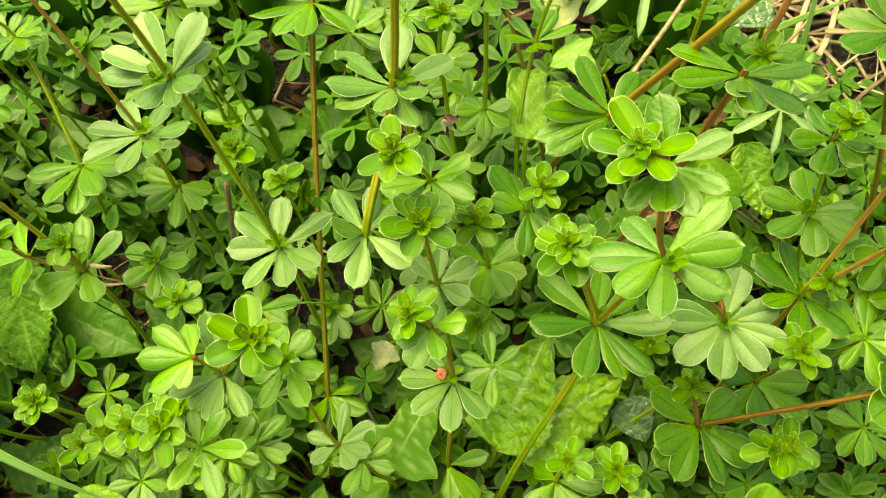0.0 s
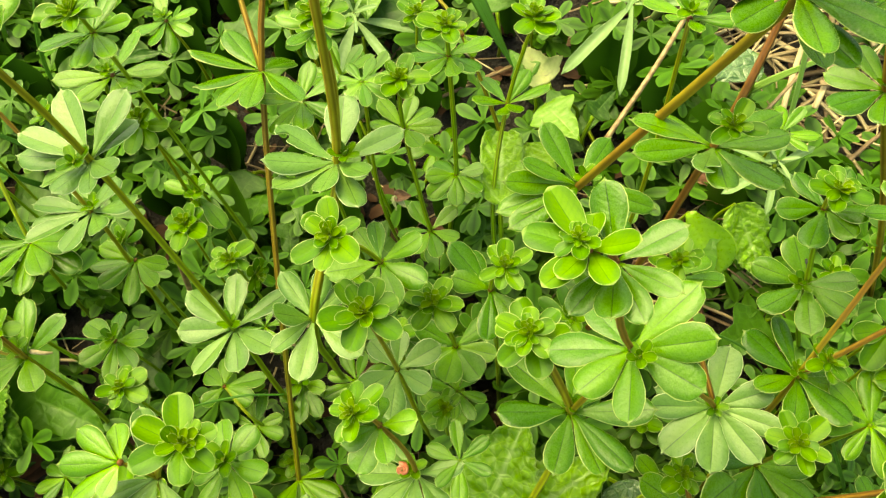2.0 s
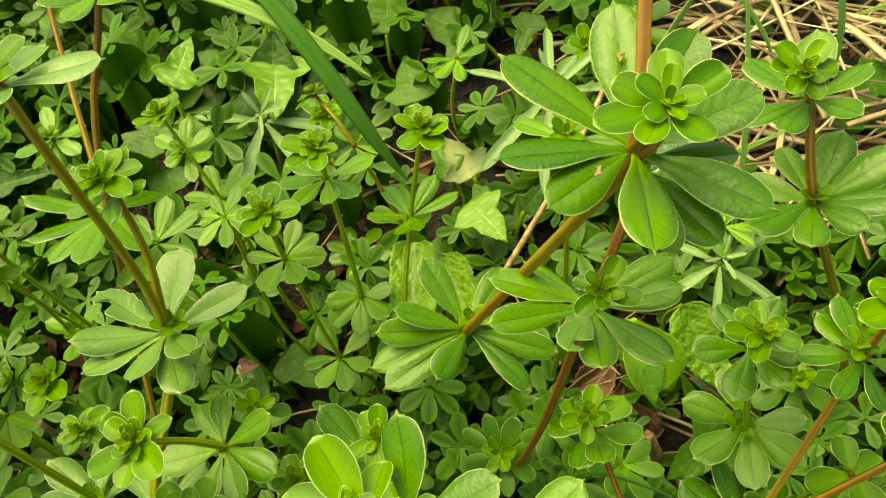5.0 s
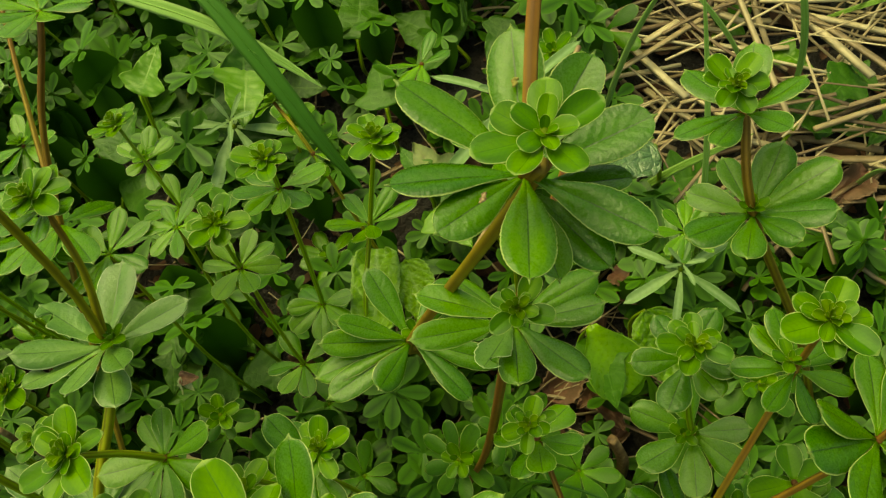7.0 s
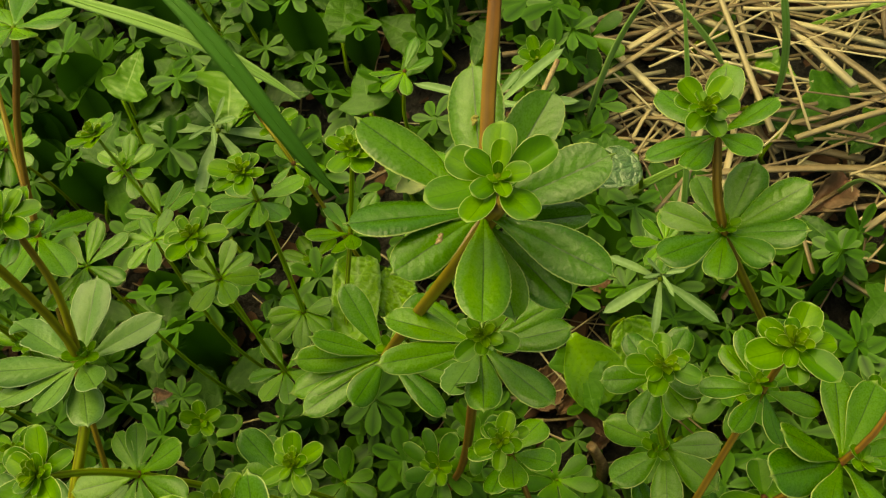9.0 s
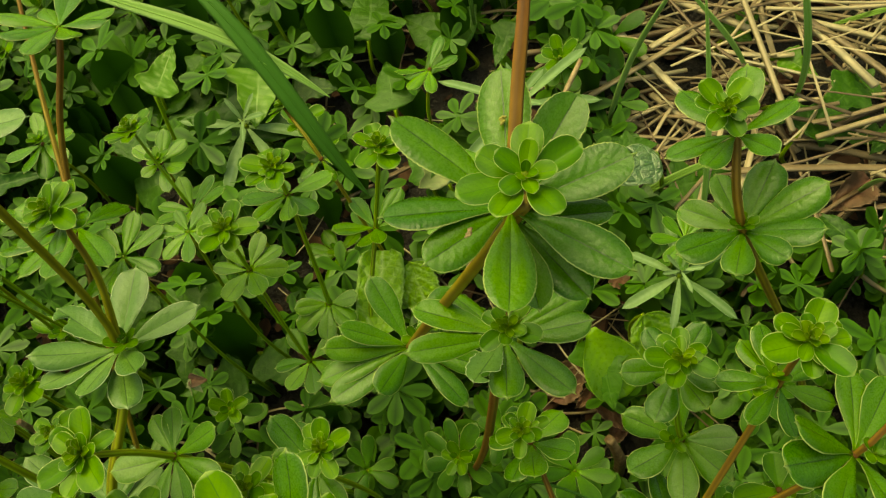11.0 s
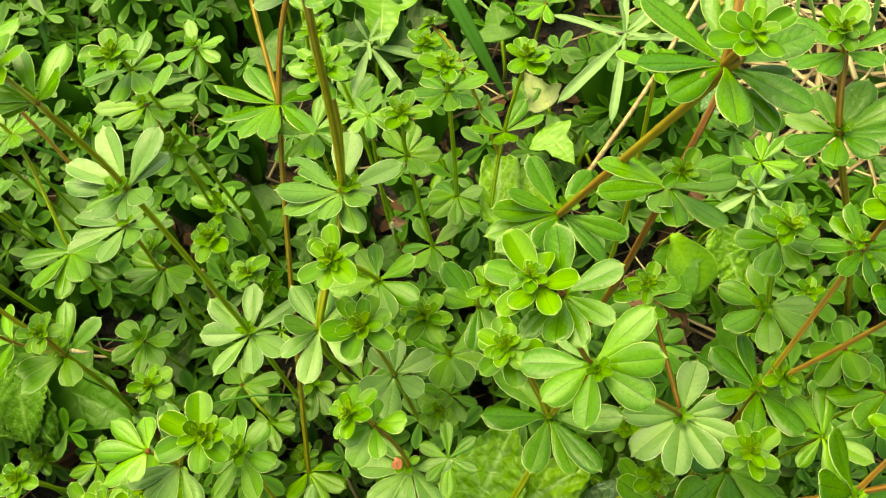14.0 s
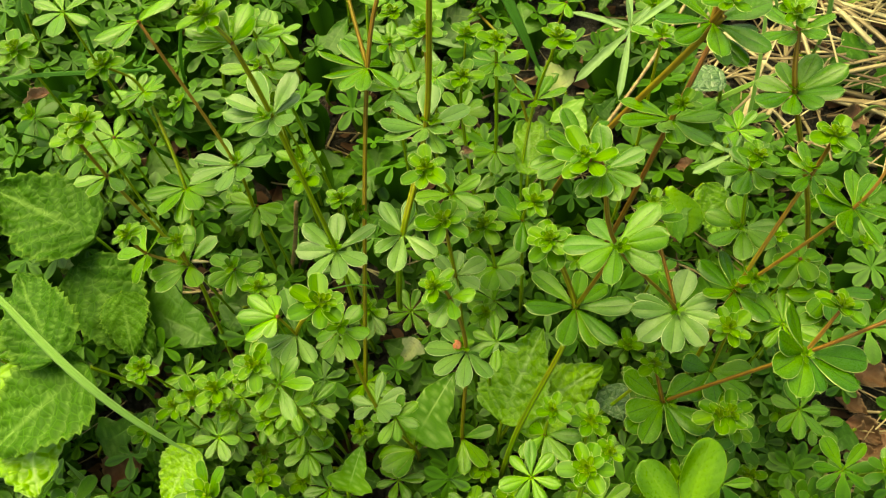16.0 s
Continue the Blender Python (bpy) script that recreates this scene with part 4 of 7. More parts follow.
whorl(p, (0.0753, 0.0367, 0.1317), (-0.20, -0.04, 0.98), 0.0178, [(178, -1, 1.00, 0.96), (-142, -6, 1.10, 1.13), (-102, 3, 1.03, 1.14), (-61, 12, 1.03, 0.99), (-27, 19, 1.01, 0.92), (13, 21, 0.90, 1.10), (72, 15, 0.99, 1.17), (161, 2, 0.93, 0.93)], WAXY)
bud(p, (0.0435, 0.0313, 0.1975), (-0.26, -0.02, 1.26), 0.0040)
whorl(p, (0.0424, 0.0335, 0.1951), (-0.26, -0.02, 0.96), 0.0169, [(175, -5, 1.05, 0.96), (-144, 10, 0.88, 1.08), (-100, 11, 0.96, 1.13), (-37, 12, 0.95, 1.13), (-1, 25, 1.03, 1.05), (42, 25, 1.16, 0.95), (125, -10, 0.83, 1.18)])
whorl(p, (0.0330, 0.0334, 0.2419), (-0.21, 0.00, 0.98), 0.0116, [(93, 13, 1.14, 1.04), (21, 19, 1.04, 1.17), (-100, 15, 0.91, 1.17), (-75, 15, 0.98, 1.01), (-133, 1, 0.94, 1.07), (-38, 19, 1.00, 0.95)], DARK)
whorl(p, (0.0284, 0.0334, 0.2468), (-0.19, 0.16, 0.97), 0.0094, [(122, 9, 1.20, 0.80), (161, 4, 1.10, 0.80), (81, -15, 0.83, 0.80), (-12, 37, 0.94, 0.80), (-140, 8, 1.01, 0.80), (-131, 19, 0.84, 0.81), (-71, 18, 0.85, 0.91)], TENDER)
rosette(p, (0.0266, 0.0343, 0.2484), (-0.19, 0.16, 0.97), 0.0042)
stem(p, [(0.0753, 0.0367, 0.1317), (0.0642, 0.0679, 0.1554), (0.0624, 0.0685, 0.1649)], 0.00074, 0.00046, 0.80, 1.00)
whorl(p, (0.0642, 0.0679, 0.1554), (-0.18, 0.50, 0.85), 0.0116, [(162, -16, 0.93, 1.45), (117, -22, 1.00, 1.27), (48, -8, 0.98, 1.45), (-22, 30, 1.03, 1.33), (-87, 35, 0.99, 1.40), (-120, 26, 0.96, 1.36)])
rosette(p, (0.0624, 0.0685, 0.1649), (-0.02, 0.05, 1.00), 0.0066)

p = plant("tall reddish bedstraw stem ringed by glossy leaves", (-0.0002, -0.0169, 0.0029))
stem(p, [(-0.0002, -0.0169, 0.0029), (0.0078, -0.0049, 0.0654), (0.0153, 0.0055, 0.0914), (0.0291, 0.0237, 0.1247), (0.0326, 0.0330, 0.1419), (0.0216, 0.0435, 0.1770), (0.0203, 0.0421, 0.1825)], 0.00143, 0.00088, 0.05, 0.90)
bud(p, (0.0331, 0.0346, 0.1444), (-0.01, 0.15, 1.29), 0.0039)
whorl(p, (0.0326, 0.0330, 0.1419), (-0.01, 0.15, 0.99), 0.0207, [(136, 5, 1.07, 0.80), (-178, 11, 0.97, 0.97), (-108, 11, 0.87, 1.06), (-66, 10, 0.87, 1.01), (-48, 13, 1.06, 0.80), (-3, 12, 1.08, 0.80), (41, -7, 0.87, 0.80), (79, -8, 0.91, 0.80)], DARK)
whorl(p, (0.0216, 0.0435, 0.1770), (-0.23, 0.14, 0.96), 0.0096, [(107, -4, 0.98, 0.94), (44, 7, 0.86, 0.94), (159, -7, 0.96, 1.01), (-140, 0, 1.07, 0.84), (-81, 9, 1.10, 0.96), (-18, 25, 1.00, 0.95)], TENDER)
rosette(p, (0.0203, 0.0421, 0.1825), (-0.04, 0.02, 1.00), 0.0075)
stem(p, [(0.0326, 0.0330, 0.1419), (0.0443, 0.0362, 0.1876)], 0.00107, 0.00066, 0.53, 0.90)

p = plant("tall reddish bedstraw stem ringed by glossy leaves", (0.0592, 0.0119, 0.0084))
stem(p, [(0.0592, 0.0119, 0.0084), (0.0683, 0.0121, 0.0457), (0.0762, 0.0122, 0.0834), (0.1155, 0.0109, 0.1541), (0.1411, 0.0175, 0.1746)], 0.00105, 0.00066, 0.70, 1.00)
bud(p, (0.0788, 0.0112, 0.0858), (0.29, -0.01, 1.26), 0.0037)
whorl(p, (0.0762, 0.0122, 0.0834), (0.29, -0.01, 0.96), 0.0214, [(149, 24, 1.01, 1.07), (-155, 23, 1.01, 0.96), (-140, 14, 1.07, 0.83), (-118, 15, 1.02, 1.03), (-68, 4, 0.95, 1.12), (-33, -3, 1.02, 1.01), (36, -11, 0.94, 1.23)], DARK)
bud(p, (0.1145, 0.0089, 0.1564), (0.42, 0.04, 1.21), 0.0036)
whorl(p, (0.1155, 0.0109, 0.1541), (0.42, 0.04, 0.91), 0.0203, [(115, 29, 0.91, 1.14), (-178, 48, 0.97, 0.95), (-144, 30, 0.93, 1.18), (-110, 16, 0.91, 1.11), (-82, 8, 0.74, 1.24), (-36, -7, 1.02, 1.10), (-5, -2, 1.12, 1.00)], DARK)
stem(p, [(0.0762, 0.0122, 0.0834), (0.0696, 0.0219, 0.1065)], 0.00099, 0.00061, 0.80, 1.00)
rosette(p, (0.0696, 0.0219, 0.1065), (-0.08, 0.16, 0.98), 0.0079)
stem(p, [(0.1155, 0.0109, 0.1541), (0.1243, 0.0217, 0.1710)], 0.00099, 0.00061, 0.80, 1.00)
rosette(p, (0.1243, 0.0217, 0.1710), (0.16, 0.25, 0.96), 0.0097)

p = plant("hedge bedstraw shoot with a leafy bright green tip", (0.1067, 0.0310, 0.0133))
stem(p, [(0.1067, 0.0310, 0.0133), (0.1050, 0.0335, 0.0452), (0.1008, 0.0298, 0.0776), (0.0913, 0.0227, 0.1474)], 0.00088, 0.00054, 0.20, 0.50)
whorl(p, (0.1008, 0.0298, 0.0776), (-0.09, -0.07, 0.99), 0.0173, [(-131, 1, 1.03, 1.17), (-89, 11, 0.93, 1.41), (-40, 11, 1.16, 1.08), (-3, 15, 1.01, 1.14), (171, 27, 0.86, 1.21)], DARK)
rosette(p, (0.0913, 0.0227, 0.1474), (-0.07, -0.04, 1.00), 0.0092)

p = plant("bedstraw shoot with a tiny reddish snail on it", (-0.0178, -0.0023, 0.0047))
stem(p, [(-0.0178, -0.0023, 0.0047), (-0.0136, -0.0024, 0.0274), (-0.0169, 0.0009, 0.0502), (-0.0119, 0.0178, 0.1293), (-0.0163, 0.0220, 0.1739), (-0.0213, 0.0235, 0.1801)], 0.00099, 0.00061, 0.50, 0.80)
whorl(p, (-0.0169, 0.0009, 0.0502), (0.01, 0.13, 0.99), 0.0176, [(128, -47, 0.92), (-86, 4, 0.96), (-48, 6, 1.00), (13, 19, 0.94)])
bud(p, (-0.0130, 0.0189, 0.1318), (0.00, 0.11, 1.29), 0.0048)
whorl(p, (-0.0119, 0.0178, 0.1293), (0.00, 0.11, 0.99), 0.0156, [(179, 9, 1.05, 1.13), (-138, 12, 1.04, 0.93), (-92, 12, 1.06, 1.00), (-50, 13, 1.02, 0.99), (11, 14, 0.85, 1.20), (137, 1, 0.89, 0.93)], WAXY)
whorl(p, (-0.0163, 0.0220, 0.1739), (-0.12, 0.08, 0.99), 0.0096, [(5, 22, 0.94, 1.45), (-152, 7, 0.97, 1.45), (-115, 1, 1.20, 1.27), (-74, 16, 1.00, 1.23), (98, -16, 0.83, 1.45), (166, -1, 0.93, 1.36)])
rosette(p, (-0.0213, 0.0235, 0.1801), (-0.33, 0.09, 0.94), 0.0084)

p = plant("hedge bedstraw shoot with a leafy bright green tip", (-0.0130, 0.0445, 0.0168))
stem(p, [(-0.0130, 0.0445, 0.0168), (-0.0159, 0.0437, 0.0810), (-0.0167, 0.0448, 0.1450), (-0.0185, 0.0447, 0.1913)], 0.00099, 0.00061, 0.10, 0.70)
whorl(p, (-0.0167, 0.0448, 0.1450), (-0.02, 0.01, 1.00), 0.0123, [(-146, 11, 0.97, 1.32), (-96, 0, 1.15, 1.17), (-33, 17, 0.95, 1.35), (29, 10, 1.09, 1.32), (134, 5, 0.92, 1.27), (87, 4, 0.91, 1.14)], WAXY)
rosette(p, (-0.0185, 0.0447, 0.1913), (-0.03, 0.01, 1.00), 0.0101)

p = plant("hedge bedstraw shoot with a leafy bright green tip", (0.0039, 0.0526, 0.0189))
stem(p, [(0.0039, 0.0526, 0.0189), (-0.0015, 0.0568, 0.0747), (-0.0007, 0.0564, 0.1309), (-0.0045, 0.0562, 0.1666)], 0.00088, 0.00054, 0.10, 0.30)
whorl(p, (-0.0007, 0.0564, 0.1309), (-0.03, 0.00, 1.00), 0.0127, [(152, 9, 1.05, 1.15), (36, 12, 1.01, 1.11), (-17, 12, 0.99, 1.33), (-103, 18, 0.94, 1.45), (-57, 14, 0.97, 1.45), (-149, 13, 0.94, 1.33)])
rosette(p, (-0.0045, 0.0562, 0.1666), (-0.05, 0.03, 1.00), 0.0092)

p = plant("hedge bedstraw shoot with a leafy bright green tip", (-0.0066, 0.0390, 0.0154))
stem(p, [(-0.0066, 0.0390, 0.0154), (-0.0076, 0.0420, 0.0667), (-0.0051, 0.0397, 0.1183)], 0.00077, 0.00048, 0.10, 0.20)
rosette(p, (-0.0051, 0.0397, 0.1183), (0.01, -0.03, 1.00), 0.0079)

p = plant("hedge bedstraw shoot with a leafy bright green tip", (0.0115, 0.0637, 0.0218))
stem(p, [(0.0115, 0.0637, 0.0218), (0.0117, 0.0667, 0.0924), (0.0109, 0.0622, 0.1624), (0.0148, 0.0640, 0.1729)], 0.00088, 0.00054, 0.10, 0.20)
whorl(p, (0.0109, 0.0622, 0.1624), (0.02, -0.02, 1.00), 0.0133, [(165, 17, 0.79, 1.45), (125, 8, 0.92, 1.31), (-93, 4, 1.04, 1.08), (-54, 14, 0.95, 1.11), (133, 16, 1.22, 0.84)], DARK)
rosette(p, (0.0148, 0.0640, 0.1729), (0.02, 0.00, 1.00), 0.0075)

p = plant("hedge bedstraw shoot with a leafy bright green tip", (0.0032, 0.0796, 0.0260))
stem(p, [(0.0032, 0.0796, 0.0260), (-0.0054, 0.0682, 0.1047), (-0.0167, 0.0617, 0.1829), (-0.0242, 0.0573, 0.2061)], 0.00099, 0.00061, 0.10, 0.40)
whorl(p, (-0.0167, 0.0617, 0.1829), (-0.13, -0.07, 0.99), 0.0121, [(-167, 2, 1.11, 1.21), (126, 0, 0.91, 1.02), (101, 4, 0.90, 1.03), (25, 19, 0.99, 1.11), (-29, 10, 1.04, 1.16), (-66, 6, 1.03, 1.00), (-104, 2, 1.03, 1.00)])
rosette(p, (-0.0242, 0.0573, 0.2061), (-0.14, -0.11, 0.98), 0.0088)

p = plant("hedge bedstraw shoot with a leafy bright green tip", (-0.0100, 0.1099, 0.0338))
stem(p, [(-0.0100, 0.1099, 0.0338), (-0.0072, 0.1148, 0.0680), (-0.0127, 0.1126, 0.1013), (-0.0169, 0.1236, 0.1530), (-0.0153, 0.1243, 0.1764)], 0.00099, 0.00061, 0.00, 0.20)
whorl(p, (-0.0127, 0.1126, 0.1013), (-0.07, 0.08, 0.99), 0.0123, [(-173, 7, 0.96, 1.08), (-119, 13, 0.99, 1.19), (-75, 12, 1.03, 1.08), (-27, 16, 1.00, 1.11), (40, 10, 1.00, 1.20), (123, 8, 1.05, 1.08)])
whorl(p, (-0.0169, 0.1236, 0.1530), (-0.03, 0.09, 1.00), 0.0112, [(174, 5, 0.93, 1.13), (-118, 15, 0.99, 1.26), (-57, 17, 1.00, 1.26), (-3, 8, 1.06, 1.05), (39, 6, 0.97, 1.09), (75, 8, 1.02, 1.04), (131, 11, 1.07, 1.21)])
rosette(p, (-0.0153, 0.1243, 0.1764), (0.01, -0.01, 1.00), 0.0084)

p = plant("hedge bedstraw shoot with a leafy bright green tip", (-0.0058, 0.1179, 0.0359))
stem(p, [(-0.0058, 0.1179, 0.0359), (-0.0069, 0.1229, 0.0774), (-0.0019, 0.1264, 0.1188), (-0.0012, 0.1389, 0.1693), (-0.0013, 0.1397, 0.1818)], 0.00099, 0.00061, 0.00, 0.30)
whorl(p, (-0.0019, 0.1264, 0.1188), (0.04, 0.12, 0.99), 0.0114, [(-168, 18, 0.94, 1.23), (-137, 6, 1.11, 1.11), (-89, 5, 1.08, 1.14), (-41, 12, 1.01, 1.22), (6, 14, 0.85, 1.45), (139, -6, 0.89, 1.22)])
whorl(p, (-0.0012, 0.1389, 0.1693), (0.03, 0.15, 0.99), 0.0124, [(140, -3, 0.94, 1.12), (-168, 15, 0.98, 1.13), (-124, 19, 1.00, 1.03), (-75, 17, 0.89, 1.23), (-41, 18, 0.99, 1.23), (19, 8, 1.10, 1.19)])
rosette(p, (-0.0013, 0.1397, 0.1818), (0.01, 0.04, 1.00), 0.0079)

p = plant("hedge bedstraw shoot with a leafy bright green tip", (0.0035, 0.0922, 0.0292))
stem(p, [(0.0035, 0.0922, 0.0292), (0.0109, 0.1062, 0.0703), (0.0113, 0.1212, 0.1113), (0.0172, 0.1450, 0.1352), (0.0260, 0.1510, 0.1710)], 0.00099, 0.00061, 0.00, 0.20)
whorl(p, (0.0172, 0.1450, 0.1352), (0.10, 0.37, 0.93), 0.0152, [(-161, 40, 0.96, 0.92), (124, -5, 1.00, 0.86), (-100, 36, 0.94, 0.84), (-70, 41, 0.94, 0.87), (25, 0, 1.05, 0.81), (61, -1, 1.06, 0.81)])
rosette(p, (0.0260, 0.1510, 0.1710), (0.03, 0.11, 0.99), 0.0097)

p = plant("hedge bedstraw shoot with a leafy bright green tip", (-0.0891, 0.0948, 0.0299))
stem(p, [(-0.0891, 0.0948, 0.0299), (-0.0910, 0.0933, 0.0865), (-0.0891, 0.0948, 0.1430)], 0.00077, 0.00048, 0.00, 0.20)
rosette(p, (-0.0891, 0.0948, 0.1430), (0.02, 0.01, 1.00), 0.0088)

p = plant("hedge bedstraw shoot with a leafy bright green tip", (-0.0672, 0.0762, 0.0251))
stem(p, [(-0.0672, 0.0762, 0.0251), (-0.0685, 0.0785, 0.0903), (-0.0672, 0.0762, 0.1555)], 0.00077, 0.00048, 0.00, 0.20)
rosette(p, (-0.0672, 0.0762, 0.1555), (0.01, -0.02, 1.00), 0.0075)
stem(p, [(-0.0672, 0.0762, 0.1555), (-0.0609, 0.0737, 0.1503)], 0.00058, 0.00036, 0.10, 0.20)
rosette(p, (-0.0609, 0.0737, 0.1503), (0.89, -0.35, 0.30), 0.0062)

p = plant("slender hedge bedstraw stem with whorls of green leaves", (-0.1354, 0.0742, 0.0246))
stem(p, [(-0.1354, 0.0742, 0.0246), (-0.1315, 0.0727, 0.0566), (-0.1349, 0.0742, 0.0886)], 0.00088, 0.00054, 0.00, 0.20)
bud(p, (-0.1351, 0.0743, 0.0911), (-0.08, 0.03, 1.30), 0.0062)
whorl(p, (-0.1349, 0.0742, 0.0886), (-0.08, 0.03, 1.00), 0.0143, [(149, 6, 1.00, 1.29), (99, -6, 0.88, 1.04), (0, 16, 0.99, 1.21), (-47, 6, 1.05, 1.13), (-86, 6, 1.05, 0.92), (-140, 7, 0.97, 1.31)])

p = plant("hedge bedstraw shoot with a leafy bright green tip", (-0.1196, 0.0029, 0.0060))
stem(p, [(-0.1196, 0.0029, 0.0060), (-0.0995, 0.0084, 0.0829), (-0.0765, 0.0120, 0.1595), (-0.0640, 0.0166, 0.1776)], 0.00099, 0.00061, 0.30, 0.60)
whorl(p, (-0.0765, 0.0120, 0.1595), (0.24, 0.05, 0.97), 0.0154, [(109, 16, 1.16, 0.80), (-154, 14, 0.95, 0.92), (-93, 19, 0.94, 0.87), (-53, 8, 0.96, 0.86), (-122, 15, 0.80, 1.02)], WAXY)
rosette(p, (-0.0640, 0.0166, 0.1776), (0.28, 0.07, 0.96), 0.0110)
stem(p, [(-0.0765, 0.0120, 0.1595), (-0.0800, 0.0130, 0.1740)], 0.00074, 0.00046, 0.45, 0.60)
whorl(p, (-0.0800, 0.0130, 0.1740), (-0.16, 0.05, 0.99), 0.0129, [(148, 8, 1.08, 0.87), (117, -19, 0.87, 1.16), (-176, 9, 1.12, 0.93), (-143, 5, 1.02, 1.01), (-108, 5, 0.63, 1.40)])

p = plant("tall reddish bedstraw stem ringed by glossy leaves", (-0.0364, -0.0087, 0.0030))
stem(p, [(-0.0364, -0.0087, 0.0030), (-0.0410, -0.0061, 0.0256), (-0.0397, -0.0057, 0.0482), (-0.0524, 0.0004, 0.1042), (-0.0602, 0.0164, 0.1544)], 0.00110, 0.00068, 0.30, 0.60)
whorl(p, (-0.0397, -0.0057, 0.0482), (-0.09, 0.09, 0.99), 0.0190, [(60, -24, 0.92), (-174, -8, 1.01), (-148, 18, 0.96), (-125, 12, 0.86), (121, -24, 0.92)])
whorl(p, (-0.0524, 0.0004, 0.1042), (-0.13, 0.14, 0.98), 0.0124, [(83, 6, 1.16, 0.83), (162, -5, 0.92, 0.97), (-148, 9, 0.79, 1.21), (29, 8, 1.10, 1.01), (-12, 22, 0.97, 1.12), (-49, 20, 0.80, 1.27)], WAXY)
bud(p, (-0.0605, 0.0168, 0.1568), (-0.13, 0.16, 1.28), 0.0062)
whorl(p, (-0.0602, 0.0164, 0.1544), (-0.13, 0.16, 0.98), 0.0123, [(110, -3, 0.98, 1.11), (56, 8, 0.89, 1.28), (-13, 23, 0.98, 1.21), (-58, 7, 1.14, 1.09), (-110, 9, 1.12, 1.00), (-163, -7, 0.81, 1.40)])

p = plant("hedge bedstraw shoot with a leafy bright green tip", (-0.1032, 0.0423, 0.0163))
stem(p, [(-0.1032, 0.0423, 0.0163), (-0.1045, 0.0412, 0.0766), (-0.1032, 0.0423, 0.1370)], 0.00088, 0.00054, 0.00, 0.20)
rosette(p, (-0.1032, 0.0423, 0.1370), (0.01, 0.01, 1.00), 0.0079)

p = plant("hedge bedstraw shoot with a leafy bright green tip", (-0.1020, 0.0097, 0.0078))
stem(p, [(-0.1020, 0.0097, 0.0078), (-0.0987, 0.0106, 0.0666), (-0.1020, 0.0097, 0.1255)], 0.00088, 0.00054, 0.10, 0.40)
rosette(p, (-0.1020, 0.0097, 0.1255), (-0.03, -0.01, 1.00), 0.0101)

p = plant("hedge bedstraw shoot with a leafy bright green tip", (-0.1255, 0.0048, 0.0065))
stem(p, [(-0.1255, 0.0048, 0.0065), (-0.1272, 0.0047, 0.0568), (-0.1255, 0.0048, 0.1070)], 0.00088, 0.00054, 0.10, 0.40)
rosette(p, (-0.1255, 0.0048, 0.1070), (0.02, 0.00, 1.00), 0.0097)

p = plant("hedge bedstraw shoot with a leafy bright green tip", (-0.1410, 0.0057, 0.0068))
stem(p, [(-0.1410, 0.0057, 0.0068), (-0.1403, 0.0093, 0.0500), (-0.1410, 0.0057, 0.0933)], 0.00088, 0.00054, 0.10, 0.40)
rosette(p, (-0.1410, 0.0057, 0.0933), (-0.01, -0.04, 1.00), 0.0097)

p = plant("slender hedge bedstraw stem with whorls of green leaves", (-0.0887, -0.0029, 0.0045))
stem(p, [(-0.0887, -0.0029, 0.0045), (-0.0925, -0.0040, 0.0575), (-0.0887, -0.0029, 0.1104)], 0.00088, 0.00054, 0.10, 0.40)
ring(p, (-0.0887, -0.0029, 0.1104), (0.05, 0.01, 1.00), 0.0120, 8)

p = plant("slender hedge bedstraw stem with whorls of green leaves", (-0.0865, 0.0001, 0.0053))
stem(p, [(-0.0865, 0.0001, 0.0053), (-0.0881, 0.0010, 0.0471), (-0.0865, 0.0001, 0.0889)], 0.00077, 0.00048, 0.00, 0.20)
ring(p, (-0.0865, 0.0001, 0.0889), (0.03, -0.01, 1.00), 0.0120, 7)

p = plant("slender hedge bedstraw stem with whorls of green leaves", (-0.1108, -0.0006, 0.0051))
stem(p, [(-0.1108, -0.0006, 0.0051), (-0.1119, -0.0021, 0.0401), (-0.1108, -0.0006, 0.0751)], 0.00077, 0.00048, 0.30, 0.60)
ring(p, (-0.1108, -0.0006, 0.0751), (0.02, 0.03, 1.00), 0.0120, 7)

p = plant("hedge bedstraw shoot with a leafy bright green tip", (0.0216, -0.0182, 0.0006))
stem(p, [(0.0216, -0.0182, 0.0006), (0.0243, -0.0163, 0.0545), (0.0214, -0.0107, 0.1084), (0.0236, -0.0076, 0.1327)], 0.00099, 0.00061, 0.00, 0.20)
whorl(p, (0.0214, -0.0107, 0.1084), (-0.03, 0.09, 1.00), 0.0150, [(-135, 6, 0.89), (-5, 20, 0.98), (-51, 9, 0.97), (-82, 5, 0.99), (135, -46, 0.92)])
rosette(p, (0.0236, -0.0076, 0.1327), (-0.00, 0.08, 1.00), 0.0070)

p = plant("hedge bedstraw shoot with a leafy bright green tip", (0.0242, -0.0547, -0.0089))
stem(p, [(0.0242, -0.0547, -0.0089), (0.0265, -0.0579, 0.1202), (0.0242, -0.0547, 0.2493)], 0.00099, 0.00061, 0.00, 0.20)
rosette(p, (0.0242, -0.0547, 0.2493), (-0.01, 0.01, 1.00), 0.0062)

p = plant("slender hedge bedstraw stem with whorls of green leaves", (0.1234, 0.0557, 0.0198))
stem(p, [(0.1234, 0.0557, 0.0198), (0.1259, 0.0595, 0.0801), (0.1254, 0.0569, 0.1409)], 0.00088, 0.00054, 0.10, 0.30)
